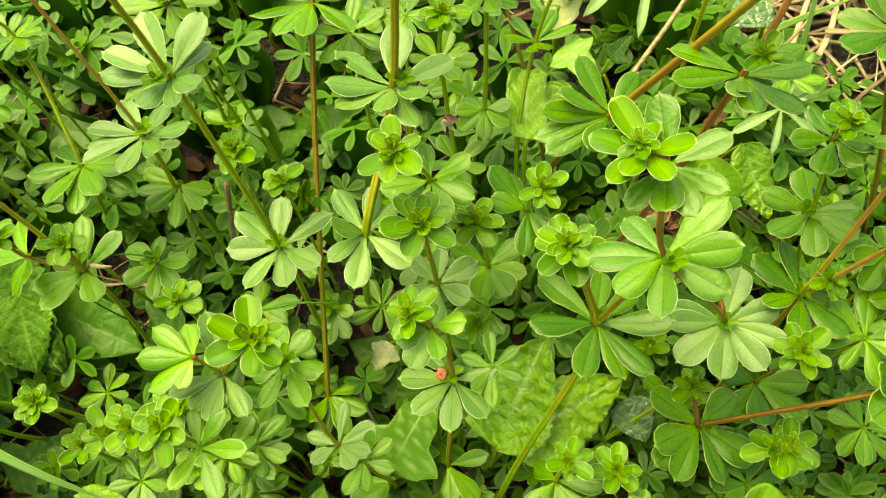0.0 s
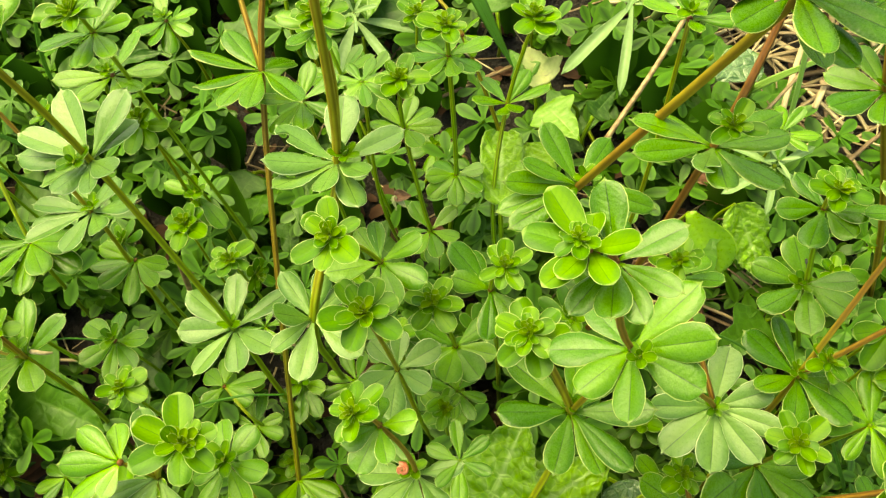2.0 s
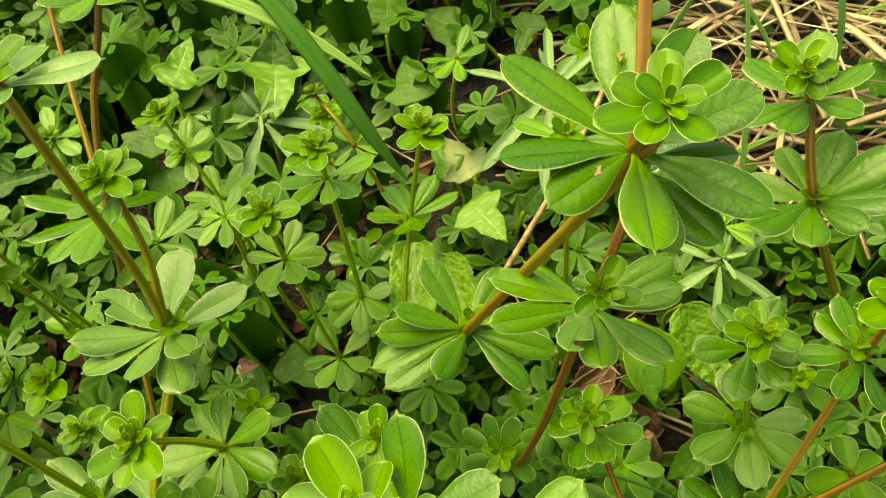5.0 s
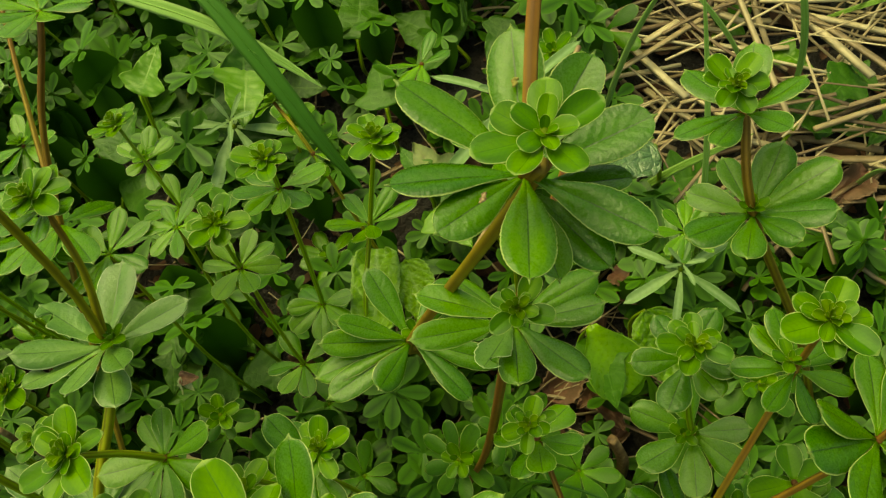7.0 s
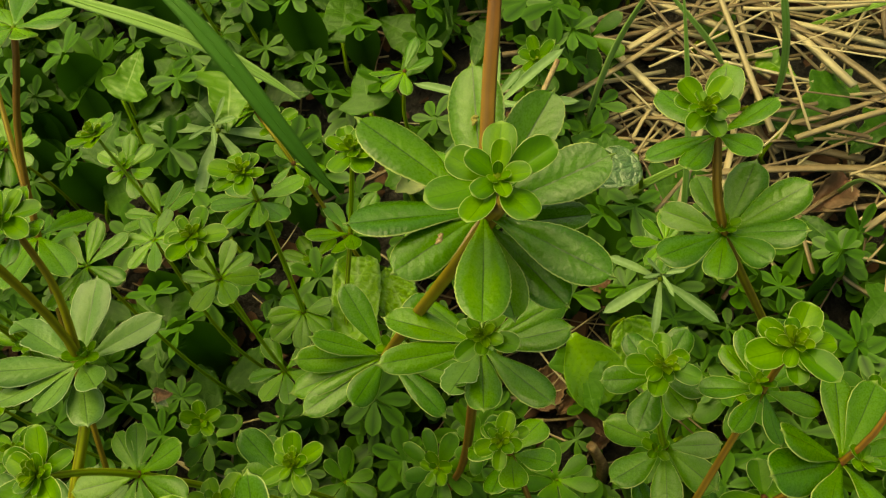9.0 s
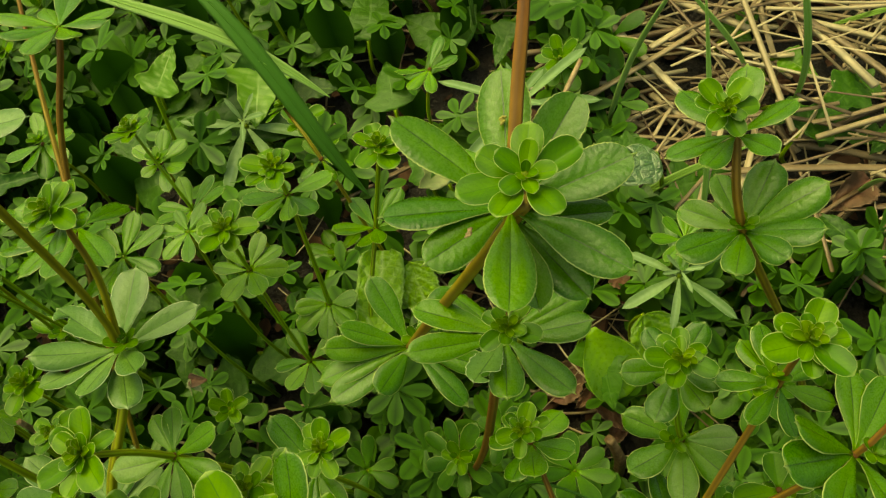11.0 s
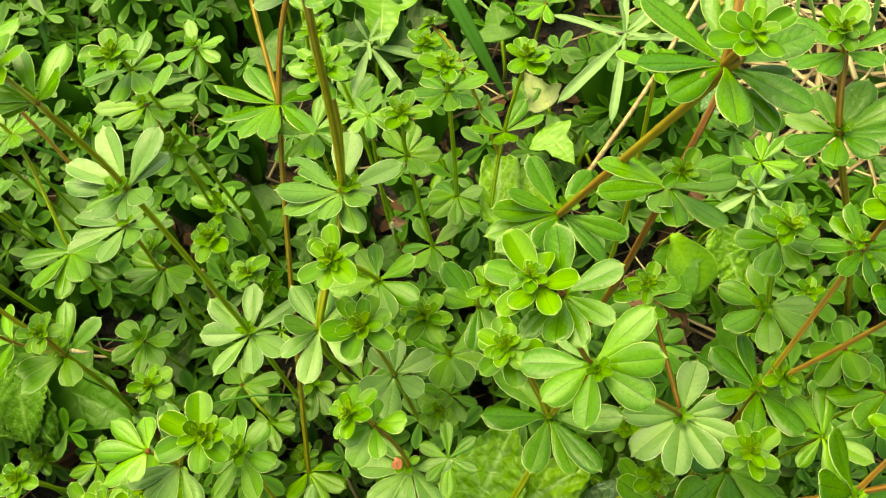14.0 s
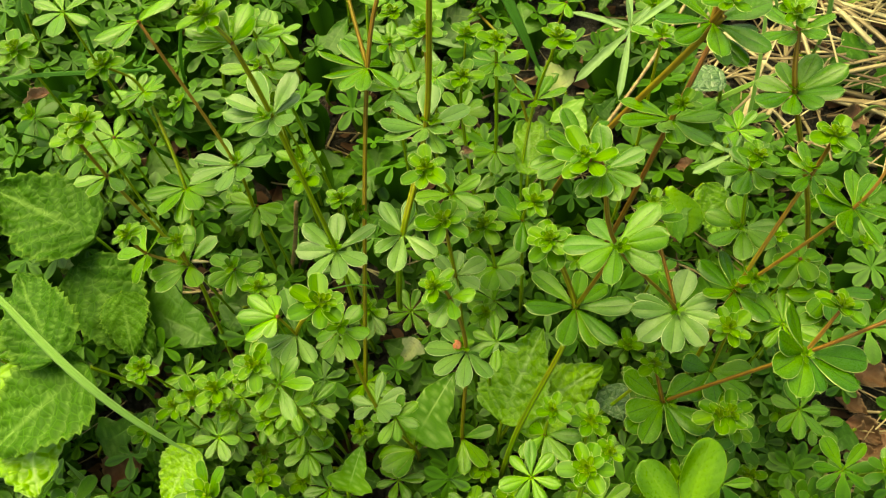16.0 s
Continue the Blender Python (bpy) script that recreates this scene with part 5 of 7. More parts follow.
whorl(p, (0.1254, 0.0569, 0.1409), (-0.03, -0.04, 1.00), 0.0111, [(-170, 4, 1.04, 0.92), (-129, -10, 1.22, 0.84), (-79, 15, 0.95, 1.00), (22, -19, 0.82, 1.17), (86, -10, 0.81, 1.11)], TENDER)

p = plant("hedge bedstraw shoot with a leafy bright green tip", (0.0958, 0.0015, 0.0057))
stem(p, [(0.0958, 0.0015, 0.0057), (0.0943, -0.0007, 0.0545), (0.0958, 0.0015, 0.1033)], 0.00088, 0.00054, 0.10, 0.30)
rosette(p, (0.0958, 0.0015, 0.1033), (0.01, 0.02, 1.00), 0.0106)

p = plant("slender hedge bedstraw stem with whorls of green leaves", (0.0477, 0.0125, 0.0085))
stem(p, [(0.0477, 0.0125, 0.0085), (0.0501, 0.0104, 0.0273), (0.0470, 0.0124, 0.0464)], 0.00099, 0.00061, 0.00, 0.10)
whorl(p, (0.0470, 0.0124, 0.0464), (0.00, 0.10, 1.00), 0.0165, [(168, 12, 0.95, 0.95), (136, 7, 0.96, 0.95), (91, 4, 0.99, 0.95), (40, 2, 0.90, 0.95), (-123, 8, 0.82, 1.08), (-92, 14, 1.01, 0.95), (-45, 8, 0.74, 1.07)], DARK)
stem(p, [(0.0470, 0.0124, 0.0464), (0.0560, 0.0172, 0.0588), (0.0672, 0.0228, 0.0758)], 0.0010, 0.0009, 0.1, 0.25)

p = plant("slender hedge bedstraw stem with whorls of green leaves", (-0.0689, 0.0665, 0.0226))
stem(p, [(-0.0689, 0.0665, 0.0226), (-0.0675, 0.0677, 0.0398), (-0.0689, 0.0665, 0.0570)], 0.00088, 0.00054, 0.00, 0.20)
bud(p, (-0.0690, 0.0664, 0.0595), (-0.06, -0.05, 1.30), 0.0062)
whorl(p, (-0.0689, 0.0665, 0.0570), (-0.06, -0.05, 1.00), 0.0164, [(-138, -2, 0.64, 1.40), (-86, 1, 1.00), (-58, -4, 0.96), (-20, 13, 0.64, 1.40)])

p = plant("slender hedge bedstraw stem with whorls of green leaves", (-0.1018, 0.1247, 0.0377))
stem(p, [(-0.1018, 0.1247, 0.0377), (-0.1051, 0.1255, 0.0747), (-0.1018, 0.1247, 0.1118)], 0.00110, 0.00068, 0.10, 0.40)
bud(p, (-0.1017, 0.1246, 0.1143), (0.06, -0.01, 1.30), 0.0062)
whorl(p, (-0.1018, 0.1247, 0.1118), (0.06, -0.01, 1.00), 0.0135, [(141, -4, 0.92), (165, 20, 0.91), (-88, 20, 0.92), (-62, -17, 0.92), (-47, -19, 1.18), (83, -14, 0.92)])

p = plant("hedge bedstraw shoot with a leafy bright green tip", (-0.1021, 0.1231, 0.0373))
stem(p, [(-0.1021, 0.1231, 0.0373), (-0.0985, 0.1245, 0.0989), (-0.1021, 0.1231, 0.1604)], 0.00088, 0.00054, 0.10, 0.20)
rosette(p, (-0.1021, 0.1231, 0.1604), (-0.03, -0.01, 1.00), 0.0097)

p = plant("slender hedge bedstraw stem with whorls of green leaves", (-0.1231, 0.1898, 0.0546))
stem(p, [(-0.1231, 0.1898, 0.0546), (-0.1253, 0.1922, 0.0624), (-0.1231, 0.1898, 0.0702)], 0.00088, 0.00054, 0.10, 0.30)
ring(p, (-0.1231, 0.1898, 0.0702), (0.18, -0.21, 0.96), 0.0130, 7)

p = plant("hedge bedstraw shoot with a leafy bright green tip", (-0.0272, 0.1308, 0.0393))
stem(p, [(-0.0272, 0.1308, 0.0393), (-0.0369, 0.1415, 0.0947), (-0.0399, 0.1484, 0.1501), (-0.0485, 0.1604, 0.1779)], 0.00088, 0.00054, 0.00, 0.20)
ring(p, (-0.0399, 0.1484, 0.1501), (-0.09, 0.15, 0.98), 0.0130, 7)
rosette(p, (-0.0485, 0.1604, 0.1779), (-0.13, 0.18, 0.97), 0.0088)

p = plant("slender hedge bedstraw stem with whorls of green leaves", (0.0300, 0.1229, 0.0372))
stem(p, [(0.0300, 0.1229, 0.0372), (0.0190, 0.1428, 0.0939), (0.0019, 0.1636, 0.1506), (-0.0107, 0.1819, 0.1558)], 0.00088, 0.00054, 0.30, 0.80)
whorl(p, (0.0019, 0.1636, 0.1506), (-0.27, 0.36, 0.89), 0.0090, [(135, 19, 0.85), (52, 12, 0.89), (-14, 3, 1.12), (-60, -20, 0.86), (-132, -6, 0.89)])
rosette(p, (-0.0107, 0.1819, 0.1558), (-0.34, 0.50, 0.79), 0.0070)

p = plant("slender hedge bedstraw stem with whorls of green leaves", (0.0314, 0.2200, 0.0624))
stem(p, [(0.0314, 0.2200, 0.0624), (0.0292, 0.2169, 0.0978), (0.0342, 0.2145, 0.1298)], 0.00088, 0.00054, 0.10, 0.30)
whorl(p, (0.0342, 0.2145, 0.1298), (0.04, 0.06, 1.00), 0.0123, [(-167, 14, 0.98, 0.81), (72, 16, 1.09, 0.80), (28, -4, 0.90, 0.99), (-84, 15, 1.00, 0.87), (-126, 18, 0.99, 0.88)])

p = plant("hedge bedstraw shoot with a leafy bright green tip", (-0.0879, 0.1186, 0.0361))
stem(p, [(-0.0879, 0.1186, 0.0361), (-0.0902, 0.1203, 0.1151), (-0.1011, 0.1294, 0.1969), (-0.1019, 0.1275, 0.2063)], 0.00099, 0.00061, 0.10, 0.30)
whorl(p, (-0.1011, 0.1294, 0.1969), (-0.08, 0.04, 1.00), 0.0140, [(-158, 10, 1.05, 0.90), (-92, 16, 0.99, 0.89), (-51, 16, 1.00, 0.93), (-3, 22, 0.98, 0.90), (77, 6, 0.98, 0.99), (112, 3, 0.99, 0.93)])
rosette(p, (-0.1019, 0.1275, 0.2063), (-0.08, 0.04, 1.00), 0.0092)

p = plant("hedge bedstraw shoot with a leafy bright green tip", (-0.1927, 0.0309, 0.0133))
stem(p, [(-0.1927, 0.0309, 0.0133), (-0.1902, 0.0297, 0.0313), (-0.1927, 0.0309, 0.0492)], 0.00077, 0.00048, 0.10, 0.30)
rosette(p, (-0.1927, 0.0309, 0.0492), (-0.06, 0.03, 1.00), 0.0079)

p = plant("hedge bedstraw shoot with a leafy bright green tip", (-0.1499, 0.0009, 0.0055))
stem(p, [(-0.1499, 0.0009, 0.0055), (-0.1488, -0.0008, 0.0483), (-0.1499, 0.0009, 0.0912)], 0.00088, 0.00054, 0.00, 0.30)
rosette(p, (-0.1499, 0.0009, 0.0912), (-0.01, 0.02, 1.00), 0.0079)

p = plant("hedge bedstraw shoot with a leafy bright green tip", (-0.1316, 0.0052, 0.0066))
stem(p, [(-0.1316, 0.0052, 0.0066), (-0.1354, 0.0045, 0.0488), (-0.1316, 0.0052, 0.0909)], 0.00088, 0.00054, 0.00, 0.30)
rosette(p, (-0.1316, 0.0052, 0.0909), (0.04, 0.01, 1.00), 0.0079)

p = plant("hedge bedstraw shoot with a leafy bright green tip", (-0.1225, -0.0003, 0.0052))
stem(p, [(-0.1225, -0.0003, 0.0052), (-0.1227, 0.0024, 0.0484), (-0.1225, -0.0003, 0.0917)], 0.00088, 0.00054, 0.00, 0.30)
rosette(p, (-0.1225, -0.0003, 0.0917), (0.00, -0.03, 1.00), 0.0070)

p = plant("hedge bedstraw shoot with a leafy bright green tip", (-0.0938, 0.0080, 0.0074))
stem(p, [(-0.0938, 0.0080, 0.0074), (-0.0937, 0.0085, 0.0647), (-0.0938, 0.0080, 0.1220)], 0.00088, 0.00054, 0.00, 0.30)
rosette(p, (-0.0938, 0.0080, 0.1220), (-0.00, -0.00, 1.00), 0.0088)

p = plant("hedge bedstraw shoot with a leafy bright green tip", (-0.1072, 0.0058, 0.0068))
stem(p, [(-0.1072, 0.0058, 0.0068), (-0.1055, 0.0020, 0.0625), (-0.1072, 0.0058, 0.1183)], 0.00088, 0.00054, 0.00, 0.30)
rosette(p, (-0.1072, 0.0058, 0.1183), (-0.01, 0.03, 1.00), 0.0079)

p = plant("hedge bedstraw shoot with a leafy bright green tip", (-0.0991, -0.0071, 0.0034))
stem(p, [(-0.0991, -0.0071, 0.0034), (-0.0971, -0.0051, 0.0561), (-0.0991, -0.0071, 0.1087)], 0.00088, 0.00054, 0.00, 0.30)
rosette(p, (-0.0991, -0.0071, 0.1087), (-0.02, -0.02, 1.00), 0.0079)

p = plant("hedge bedstraw shoot with a leafy bright green tip", (-0.0935, -0.0092, 0.0029))
stem(p, [(-0.0935, -0.0092, 0.0029), (-0.0931, -0.0061, 0.0526), (-0.0935, -0.0092, 0.1024)], 0.00088, 0.00054, 0.00, 0.30)
rosette(p, (-0.0935, -0.0092, 0.1024), (-0.00, -0.03, 1.00), 0.0070)

p = plant("slender hedge bedstraw stem with whorls of green leaves", (-0.0807, -0.0001, 0.0052))
stem(p, [(-0.0807, -0.0001, 0.0052), (-0.0779, 0.0037, 0.0558), (-0.0807, -0.0001, 0.1064)], 0.00088, 0.00054, 0.00, 0.30)
ring(p, (-0.0807, -0.0001, 0.1064), (-0.04, -0.05, 1.00), 0.0120, 6)

p = plant("slender hedge bedstraw stem with whorls of green leaves", (-0.1295, -0.0103, 0.0026))
stem(p, [(-0.1295, -0.0103, 0.0026), (-0.1332, -0.0071, 0.0423), (-0.1295, -0.0103, 0.0819)], 0.00088, 0.00054, 0.00, 0.30)
ring(p, (-0.1295, -0.0103, 0.0819), (0.06, -0.06, 1.00), 0.0110, 7)

p = plant("hedge bedstraw shoot with a leafy bright green tip", (-0.1612, 0.0135, 0.0088))
stem(p, [(-0.1612, 0.0135, 0.0088), (-0.1580, 0.0142, 0.0585), (-0.1612, 0.0135, 0.1082)], 0.00088, 0.00054, 0.00, 0.30)
rosette(p, (-0.1612, 0.0135, 0.1082), (-0.03, -0.01, 1.00), 0.0079)

p = plant("slender hedge bedstraw stem with whorls of green leaves", (-0.1647, 0.0293, 0.0129))
stem(p, [(-0.1647, 0.0293, 0.0129), (-0.1627, 0.0267, 0.0318), (-0.1647, 0.0293, 0.0507)], 0.00088, 0.00054, 0.00, 0.30)
ring(p, (-0.1647, 0.0293, 0.0507), (-0.07, 0.09, 0.99), 0.0120, 7)

p = plant("slender hedge bedstraw stem with whorls of green leaves", (0.0007, 0.0212, 0.0108))
stem(p, [(0.0007, 0.0212, 0.0108), (-0.0032, 0.0215, 0.0712), (0.0007, 0.0212, 0.1316)], 0.00088, 0.00054, 0.00, 0.30)
ring(p, (0.0007, 0.0212, 0.1316), (0.04, -0.00, 1.00), 0.0110, 6)

p = plant("hedge bedstraw shoot with a leafy bright green tip", (0.0387, -0.0096, 0.0028))
stem(p, [(0.0387, -0.0096, 0.0028), (0.0396, -0.0109, 0.0641), (0.0387, -0.0096, 0.1254)], 0.00088, 0.00054, 0.00, 0.30)
rosette(p, (0.0387, -0.0096, 0.1254), (-0.01, 0.01, 1.00), 0.0079)

p = plant("hedge bedstraw shoot with a leafy bright green tip", (0.0999, 0.0017, 0.0057))
stem(p, [(0.0999, 0.0017, 0.0057), (0.1028, 0.0015, 0.0551), (0.0999, 0.0017, 0.1045)], 0.00088, 0.00054, 0.00, 0.30)
rosette(p, (0.0999, 0.0017, 0.1045), (-0.03, 0.00, 1.00), 0.0088)

p = plant("slender hedge bedstraw stem with whorls of green leaves", (0.1598, 0.0167, 0.0096))
stem(p, [(0.1598, 0.0167, 0.0096), (0.1586, 0.0143, 0.0238), (0.1598, 0.0167, 0.0379)], 0.00088, 0.00054, 0.00, 0.30)
ring(p, (0.1598, 0.0167, 0.0379), (0.06, 0.12, 0.99), 0.0130, 6)

p = plant("slender hedge bedstraw stem with whorls of green leaves", (0.1172, 0.0311, 0.0134))
stem(p, [(0.1172, 0.0311, 0.0134), (0.1195, 0.0345, 0.0730), (0.1172, 0.0311, 0.1327)], 0.00088, 0.00054, 0.00, 0.30)
ring(p, (0.1172, 0.0311, 0.1327), (-0.03, -0.04, 1.00), 0.0140, 7)

p = plant("hedge bedstraw shoot with a leafy bright green tip", (-0.1979, 0.0298, 0.0130))
stem(p, [(-0.1979, 0.0298, 0.0130), (-0.2018, 0.0308, 0.0291), (-0.1979, 0.0298, 0.0451)], 0.00088, 0.00054, 0.00, 0.30)
rosette(p, (-0.1979, 0.0298, 0.0451), (0.11, -0.03, 0.99), 0.0079)

p = plant("slender hedge bedstraw stem with whorls of green leaves", (-0.0803, 0.0508, 0.0185))
stem(p, [(-0.0803, 0.0508, 0.0185), (-0.0839, 0.0490, 0.0665), (-0.0960, 0.0610, 0.0710)], 0.00088, 0.00054, 0.00, 0.30)
whorl(p, (-0.0960, 0.0610, 0.0710), (0.05, 0.03, 1.00), 0.0126, [(146, -6, 0.84, 1.45), (90, 4, 0.91, 1.27), (13, -2, 1.25, 1.06), (-28, 7, 1.01, 1.21), (-136, 3, 0.80, 1.40)])

p = plant("slender hedge bedstraw stem with whorls of green leaves", (-0.0450, 0.1196, 0.0364))
stem(p, [(-0.0450, 0.1196, 0.0364), (-0.0448, 0.1160, 0.1054), (-0.0450, 0.1196, 0.1744)], 0.00088, 0.00054, 0.00, 0.30)
ring(p, (-0.0450, 0.1196, 0.1744), (-0.00, 0.04, 1.00), 0.0130, 7)

p = plant("slender hedge bedstraw stem with whorls of green leaves", (-0.0270, 0.1260, 0.0380))
stem(p, [(-0.0270, 0.1260, 0.0380), (-0.0310, 0.1224, 0.1062), (-0.0270, 0.1260, 0.1744)], 0.00088, 0.00054, 0.00, 0.30)
ring(p, (-0.0270, 0.1260, 0.1744), (0.04, 0.04, 1.00), 0.0100, 7)

p = plant("slender hedge bedstraw stem with whorls of green leaves", (0.1344, 0.0449, 0.0169))
stem(p, [(0.1344, 0.0449, 0.0169), (0.1308, 0.0447, 0.0772), (0.1370, 0.0442, 0.1368)], 0.00088, 0.00054, 0.00, 0.30)
whorl(p, (0.1370, 0.0442, 0.1368), (0.04, 0.00, 1.00), 0.0148, [(-176, 1, 1.13, 0.94), (113, 7, 0.80, 1.25), (-3, 9, 1.02, 1.18), (-103, 16, 0.97, 1.16), (-134, 9, 1.02, 1.04)], DARK)

p = plant("slender hedge bedstraw stem with whorls of green leaves", (0.1397, 0.0513, 0.0186))
stem(p, [(0.1397, 0.0513, 0.0186), (0.1364, 0.0513, 0.0489), (0.1397, 0.0513, 0.0792)], 0.00088, 0.00054, 0.00, 0.30)
ring(p, (0.1397, 0.0513, 0.0792), (0.07, -0.00, 1.00), 0.0140, 7)

p = plant("slender hedge bedstraw stem with whorls of green leaves", (0.1198, 0.1464, 0.0433))
stem(p, [(0.1198, 0.1464, 0.0433), (0.1164, 0.1455, 0.0760), (0.1198, 0.1464, 0.1087)], 0.00088, 0.00054, 0.00, 0.30)
ring(p, (0.1198, 0.1464, 0.1087), (0.07, 0.02, 1.00), 0.0120, 8)

p = plant("hedge bedstraw shoot with a leafy bright green tip", (0.1273, 0.0538, 0.0192))
stem(p, [(0.1273, 0.0538, 0.0192), (0.1262, 0.0513, 0.0783), (0.1273, 0.0538, 0.1373)], 0.00088, 0.00054, 0.00, 0.30)
rosette(p, (0.1273, 0.0538, 0.1373), (0.01, 0.02, 1.00), 0.0088)

p = plant("slender hedge bedstraw stem with whorls of green leaves", (-0.1741, 0.1095, 0.0337))
stem(p, [(-0.1741, 0.1095, 0.0337), (-0.1771, 0.1100, 0.0946), (-0.1770, 0.1084, 0.1551)], 0.00088, 0.00054, 0.00, 0.30)
whorl(p, (-0.1770, 0.1084, 0.1551), (0.03, -0.01, 1.00), 0.0120, [(-179, 13, 1.02, 1.16), (137, 11, 1.00, 0.99), (87, 8, 0.98, 1.01), (16, 13, 0.97, 1.21), (-29, -1, 1.05, 1.12), (-71, 15, 0.98, 1.09), (-135, 10, 1.03, 1.05)])

p = plant("slender hedge bedstraw stem with whorls of green leaves", (-0.1690, 0.1301, 0.0391))
stem(p, [(-0.1690, 0.1301, 0.0391), (-0.1685, 0.1264, 0.0996), (-0.1690, 0.1301, 0.1601)], 0.00088, 0.00054, 0.00, 0.30)
ring(p, (-0.1690, 0.1301, 0.1601), (-0.01, 0.04, 1.00), 0.0120, 8)

p = plant("slender hedge bedstraw stem with whorls of green leaves", (-0.1145, 0.0874, 0.0280))
stem(p, [(-0.1145, 0.0874, 0.0280), (-0.1123, 0.0865, 0.0760), (-0.1180, 0.0950, 0.1170)], 0.00088, 0.00054, 0.00, 0.30)
whorl(p, (-0.1180, 0.0950, 0.1170), (-0.03, 0.01, 1.00), 0.0149, [(160, 7, 0.99, 0.97), (-166, 8, 0.99, 0.96), (-131, 10, 0.98, 0.96), (-89, 3, 1.07, 0.82), (-16, 15, 0.98, 0.96), (-45, 11, 1.01, 0.93)])

p = plant("slender hedge bedstraw stem with whorls of green leaves", (-0.0010, 0.0457, 0.0171))
stem(p, [(-0.0010, 0.0457, 0.0171), (-0.0016, 0.0447, 0.0677), (-0.0010, 0.0457, 0.1182)], 0.00088, 0.00054, 0.00, 0.30)
ring(p, (-0.0010, 0.0457, 0.1182), (0.01, 0.01, 1.00), 0.0110, 8)

p = plant("slender hedge bedstraw stem with whorls of green leaves", (-0.0473, 0.0684, 0.0231))
stem(p, [(-0.0473, 0.0684, 0.0231), (-0.0487, 0.0720, 0.0373), (-0.0473, 0.0684, 0.0515)], 0.00088, 0.00054, 0.00, 0.30)
ring(p, (-0.0473, 0.0684, 0.0515), (0.07, -0.17, 0.98), 0.0140, 8)

p = plant("hedge bedstraw shoot with a leafy bright green tip", (-0.0196, 0.2086, 0.0595))
stem(p, [(-0.0196, 0.2086, 0.0595), (-0.0218, 0.2056, 0.0864), (-0.0196, 0.2086, 0.1133)], 0.00088, 0.00054, 0.00, 0.30)
rosette(p, (-0.0196, 0.2086, 0.1133), (0.04, 0.05, 1.00), 0.0088)

p = plant("slender hedge bedstraw stem with whorls of green leaves", (0.1417, 0.0146, 0.0091))
stem(p, [(0.1417, 0.0146, 0.0091), (0.1403, 0.0183, 0.0393), (0.1417, 0.0146, 0.0695)], 0.00088, 0.00054, 0.00, 0.30)
ring(p, (0.1417, 0.0146, 0.0695), (0.03, -0.09, 1.00), 0.0140, 7)

p = plant("slender hedge bedstraw stem with whorls of green leaves", (-0.0892, -0.0129, 0.0019))
stem(p, [(-0.0892, -0.0129, 0.0019), (-0.0876, -0.0094, 0.0357), (-0.0892, -0.0129, 0.0696)], 0.00088, 0.00054, 0.00, 0.30)
ring(p, (-0.0892, -0.0129, 0.0696), (-0.03, -0.07, 1.00), 0.0120, 8)

p = plant("hedge bedstraw shoot with a leafy bright green tip", (-0.1121, -0.0237, -0.0009))
stem(p, [(-0.1121, -0.0237, -0.0009), (-0.1103, -0.0232, 0.0297), (-0.1121, -0.0237, 0.0603)], 0.00088, 0.00054, 0.00, 0.30)
rosette(p, (-0.1121, -0.0237, 0.0603), (-0.03, -0.01, 1.00), 0.0088)

p = plant("hedge bedstraw shoot with a leafy bright green tip", (-0.0048, -0.0127, 0.0020))
stem(p, [(-0.0048, -0.0127, 0.0020), (-0.0041, -0.0167, 0.0235), (-0.0048, -0.0127, 0.0451)], 0.00088, 0.00054, 0.00, 0.30)
rosette(p, (-0.0048, -0.0127, 0.0451), (-0.01, 0.08, 1.00), 0.0079)

p = plant("hedge bedstraw shoot with a leafy bright green tip", (0.1242, -0.0093, 0.0029))
stem(p, [(0.1242, -0.0093, 0.0029), (0.1264, -0.0129, 0.0201), (0.1242, -0.0093, 0.0373)], 0.00088, 0.00054, 0.00, 0.30)
rosette(p, (0.1242, -0.0093, 0.0373), (-0.06, 0.10, 0.99), 0.0088)

p = plant("hedge bedstraw shoot with a leafy bright green tip", (-0.2053, 0.1243, 0.0376))
stem(p, [(-0.2053, 0.1243, 0.0376), (-0.2085, 0.1273, 0.1168), (-0.2053, 0.1243, 0.1961)], 0.00088, 0.00054, 0.00, 0.30)
rosette(p, (-0.2053, 0.1243, 0.1961), (0.02, -0.02, 1.00), 0.0106)

p = plant("slender hedge bedstraw stem with whorls of green leaves", (-0.1723, 0.1233, 0.0373))
stem(p, [(-0.1723, 0.1233, 0.0373), (-0.1761, 0.1261, 0.1280), (-0.1723, 0.1233, 0.2186)], 0.00088, 0.00054, 0.00, 0.30)
ring(p, (-0.1723, 0.1233, 0.2186), (0.03, -0.02, 1.00), 0.0140, 6)

p = plant("hedge bedstraw shoot with a leafy bright green tip", (-0.1465, 0.0676, 0.0228))
stem(p, [(-0.1465, 0.0676, 0.0228), (-0.1496, 0.0674, 0.1220), (-0.1465, 0.0676, 0.2211)], 0.00088, 0.00054, 0.00, 0.30)
rosette(p, (-0.1465, 0.0676, 0.2211), (0.01, 0.00, 1.00), 0.0079)

p = plant("slender hedge bedstraw stem with whorls of green leaves", (-0.0815, 0.0848, 0.0273))
stem(p, [(-0.0815, 0.0848, 0.0273), (-0.0832, 0.0832, 0.0504), (-0.0815, 0.0848, 0.0734)], 0.00088, 0.00054, 0.00, 0.30)
ring(p, (-0.0815, 0.0848, 0.0734), (0.05, 0.05, 1.00), 0.0120, 6)

p = plant("hedge bedstraw shoot with a leafy bright green tip", (-0.0861, -0.0057, 0.0038))
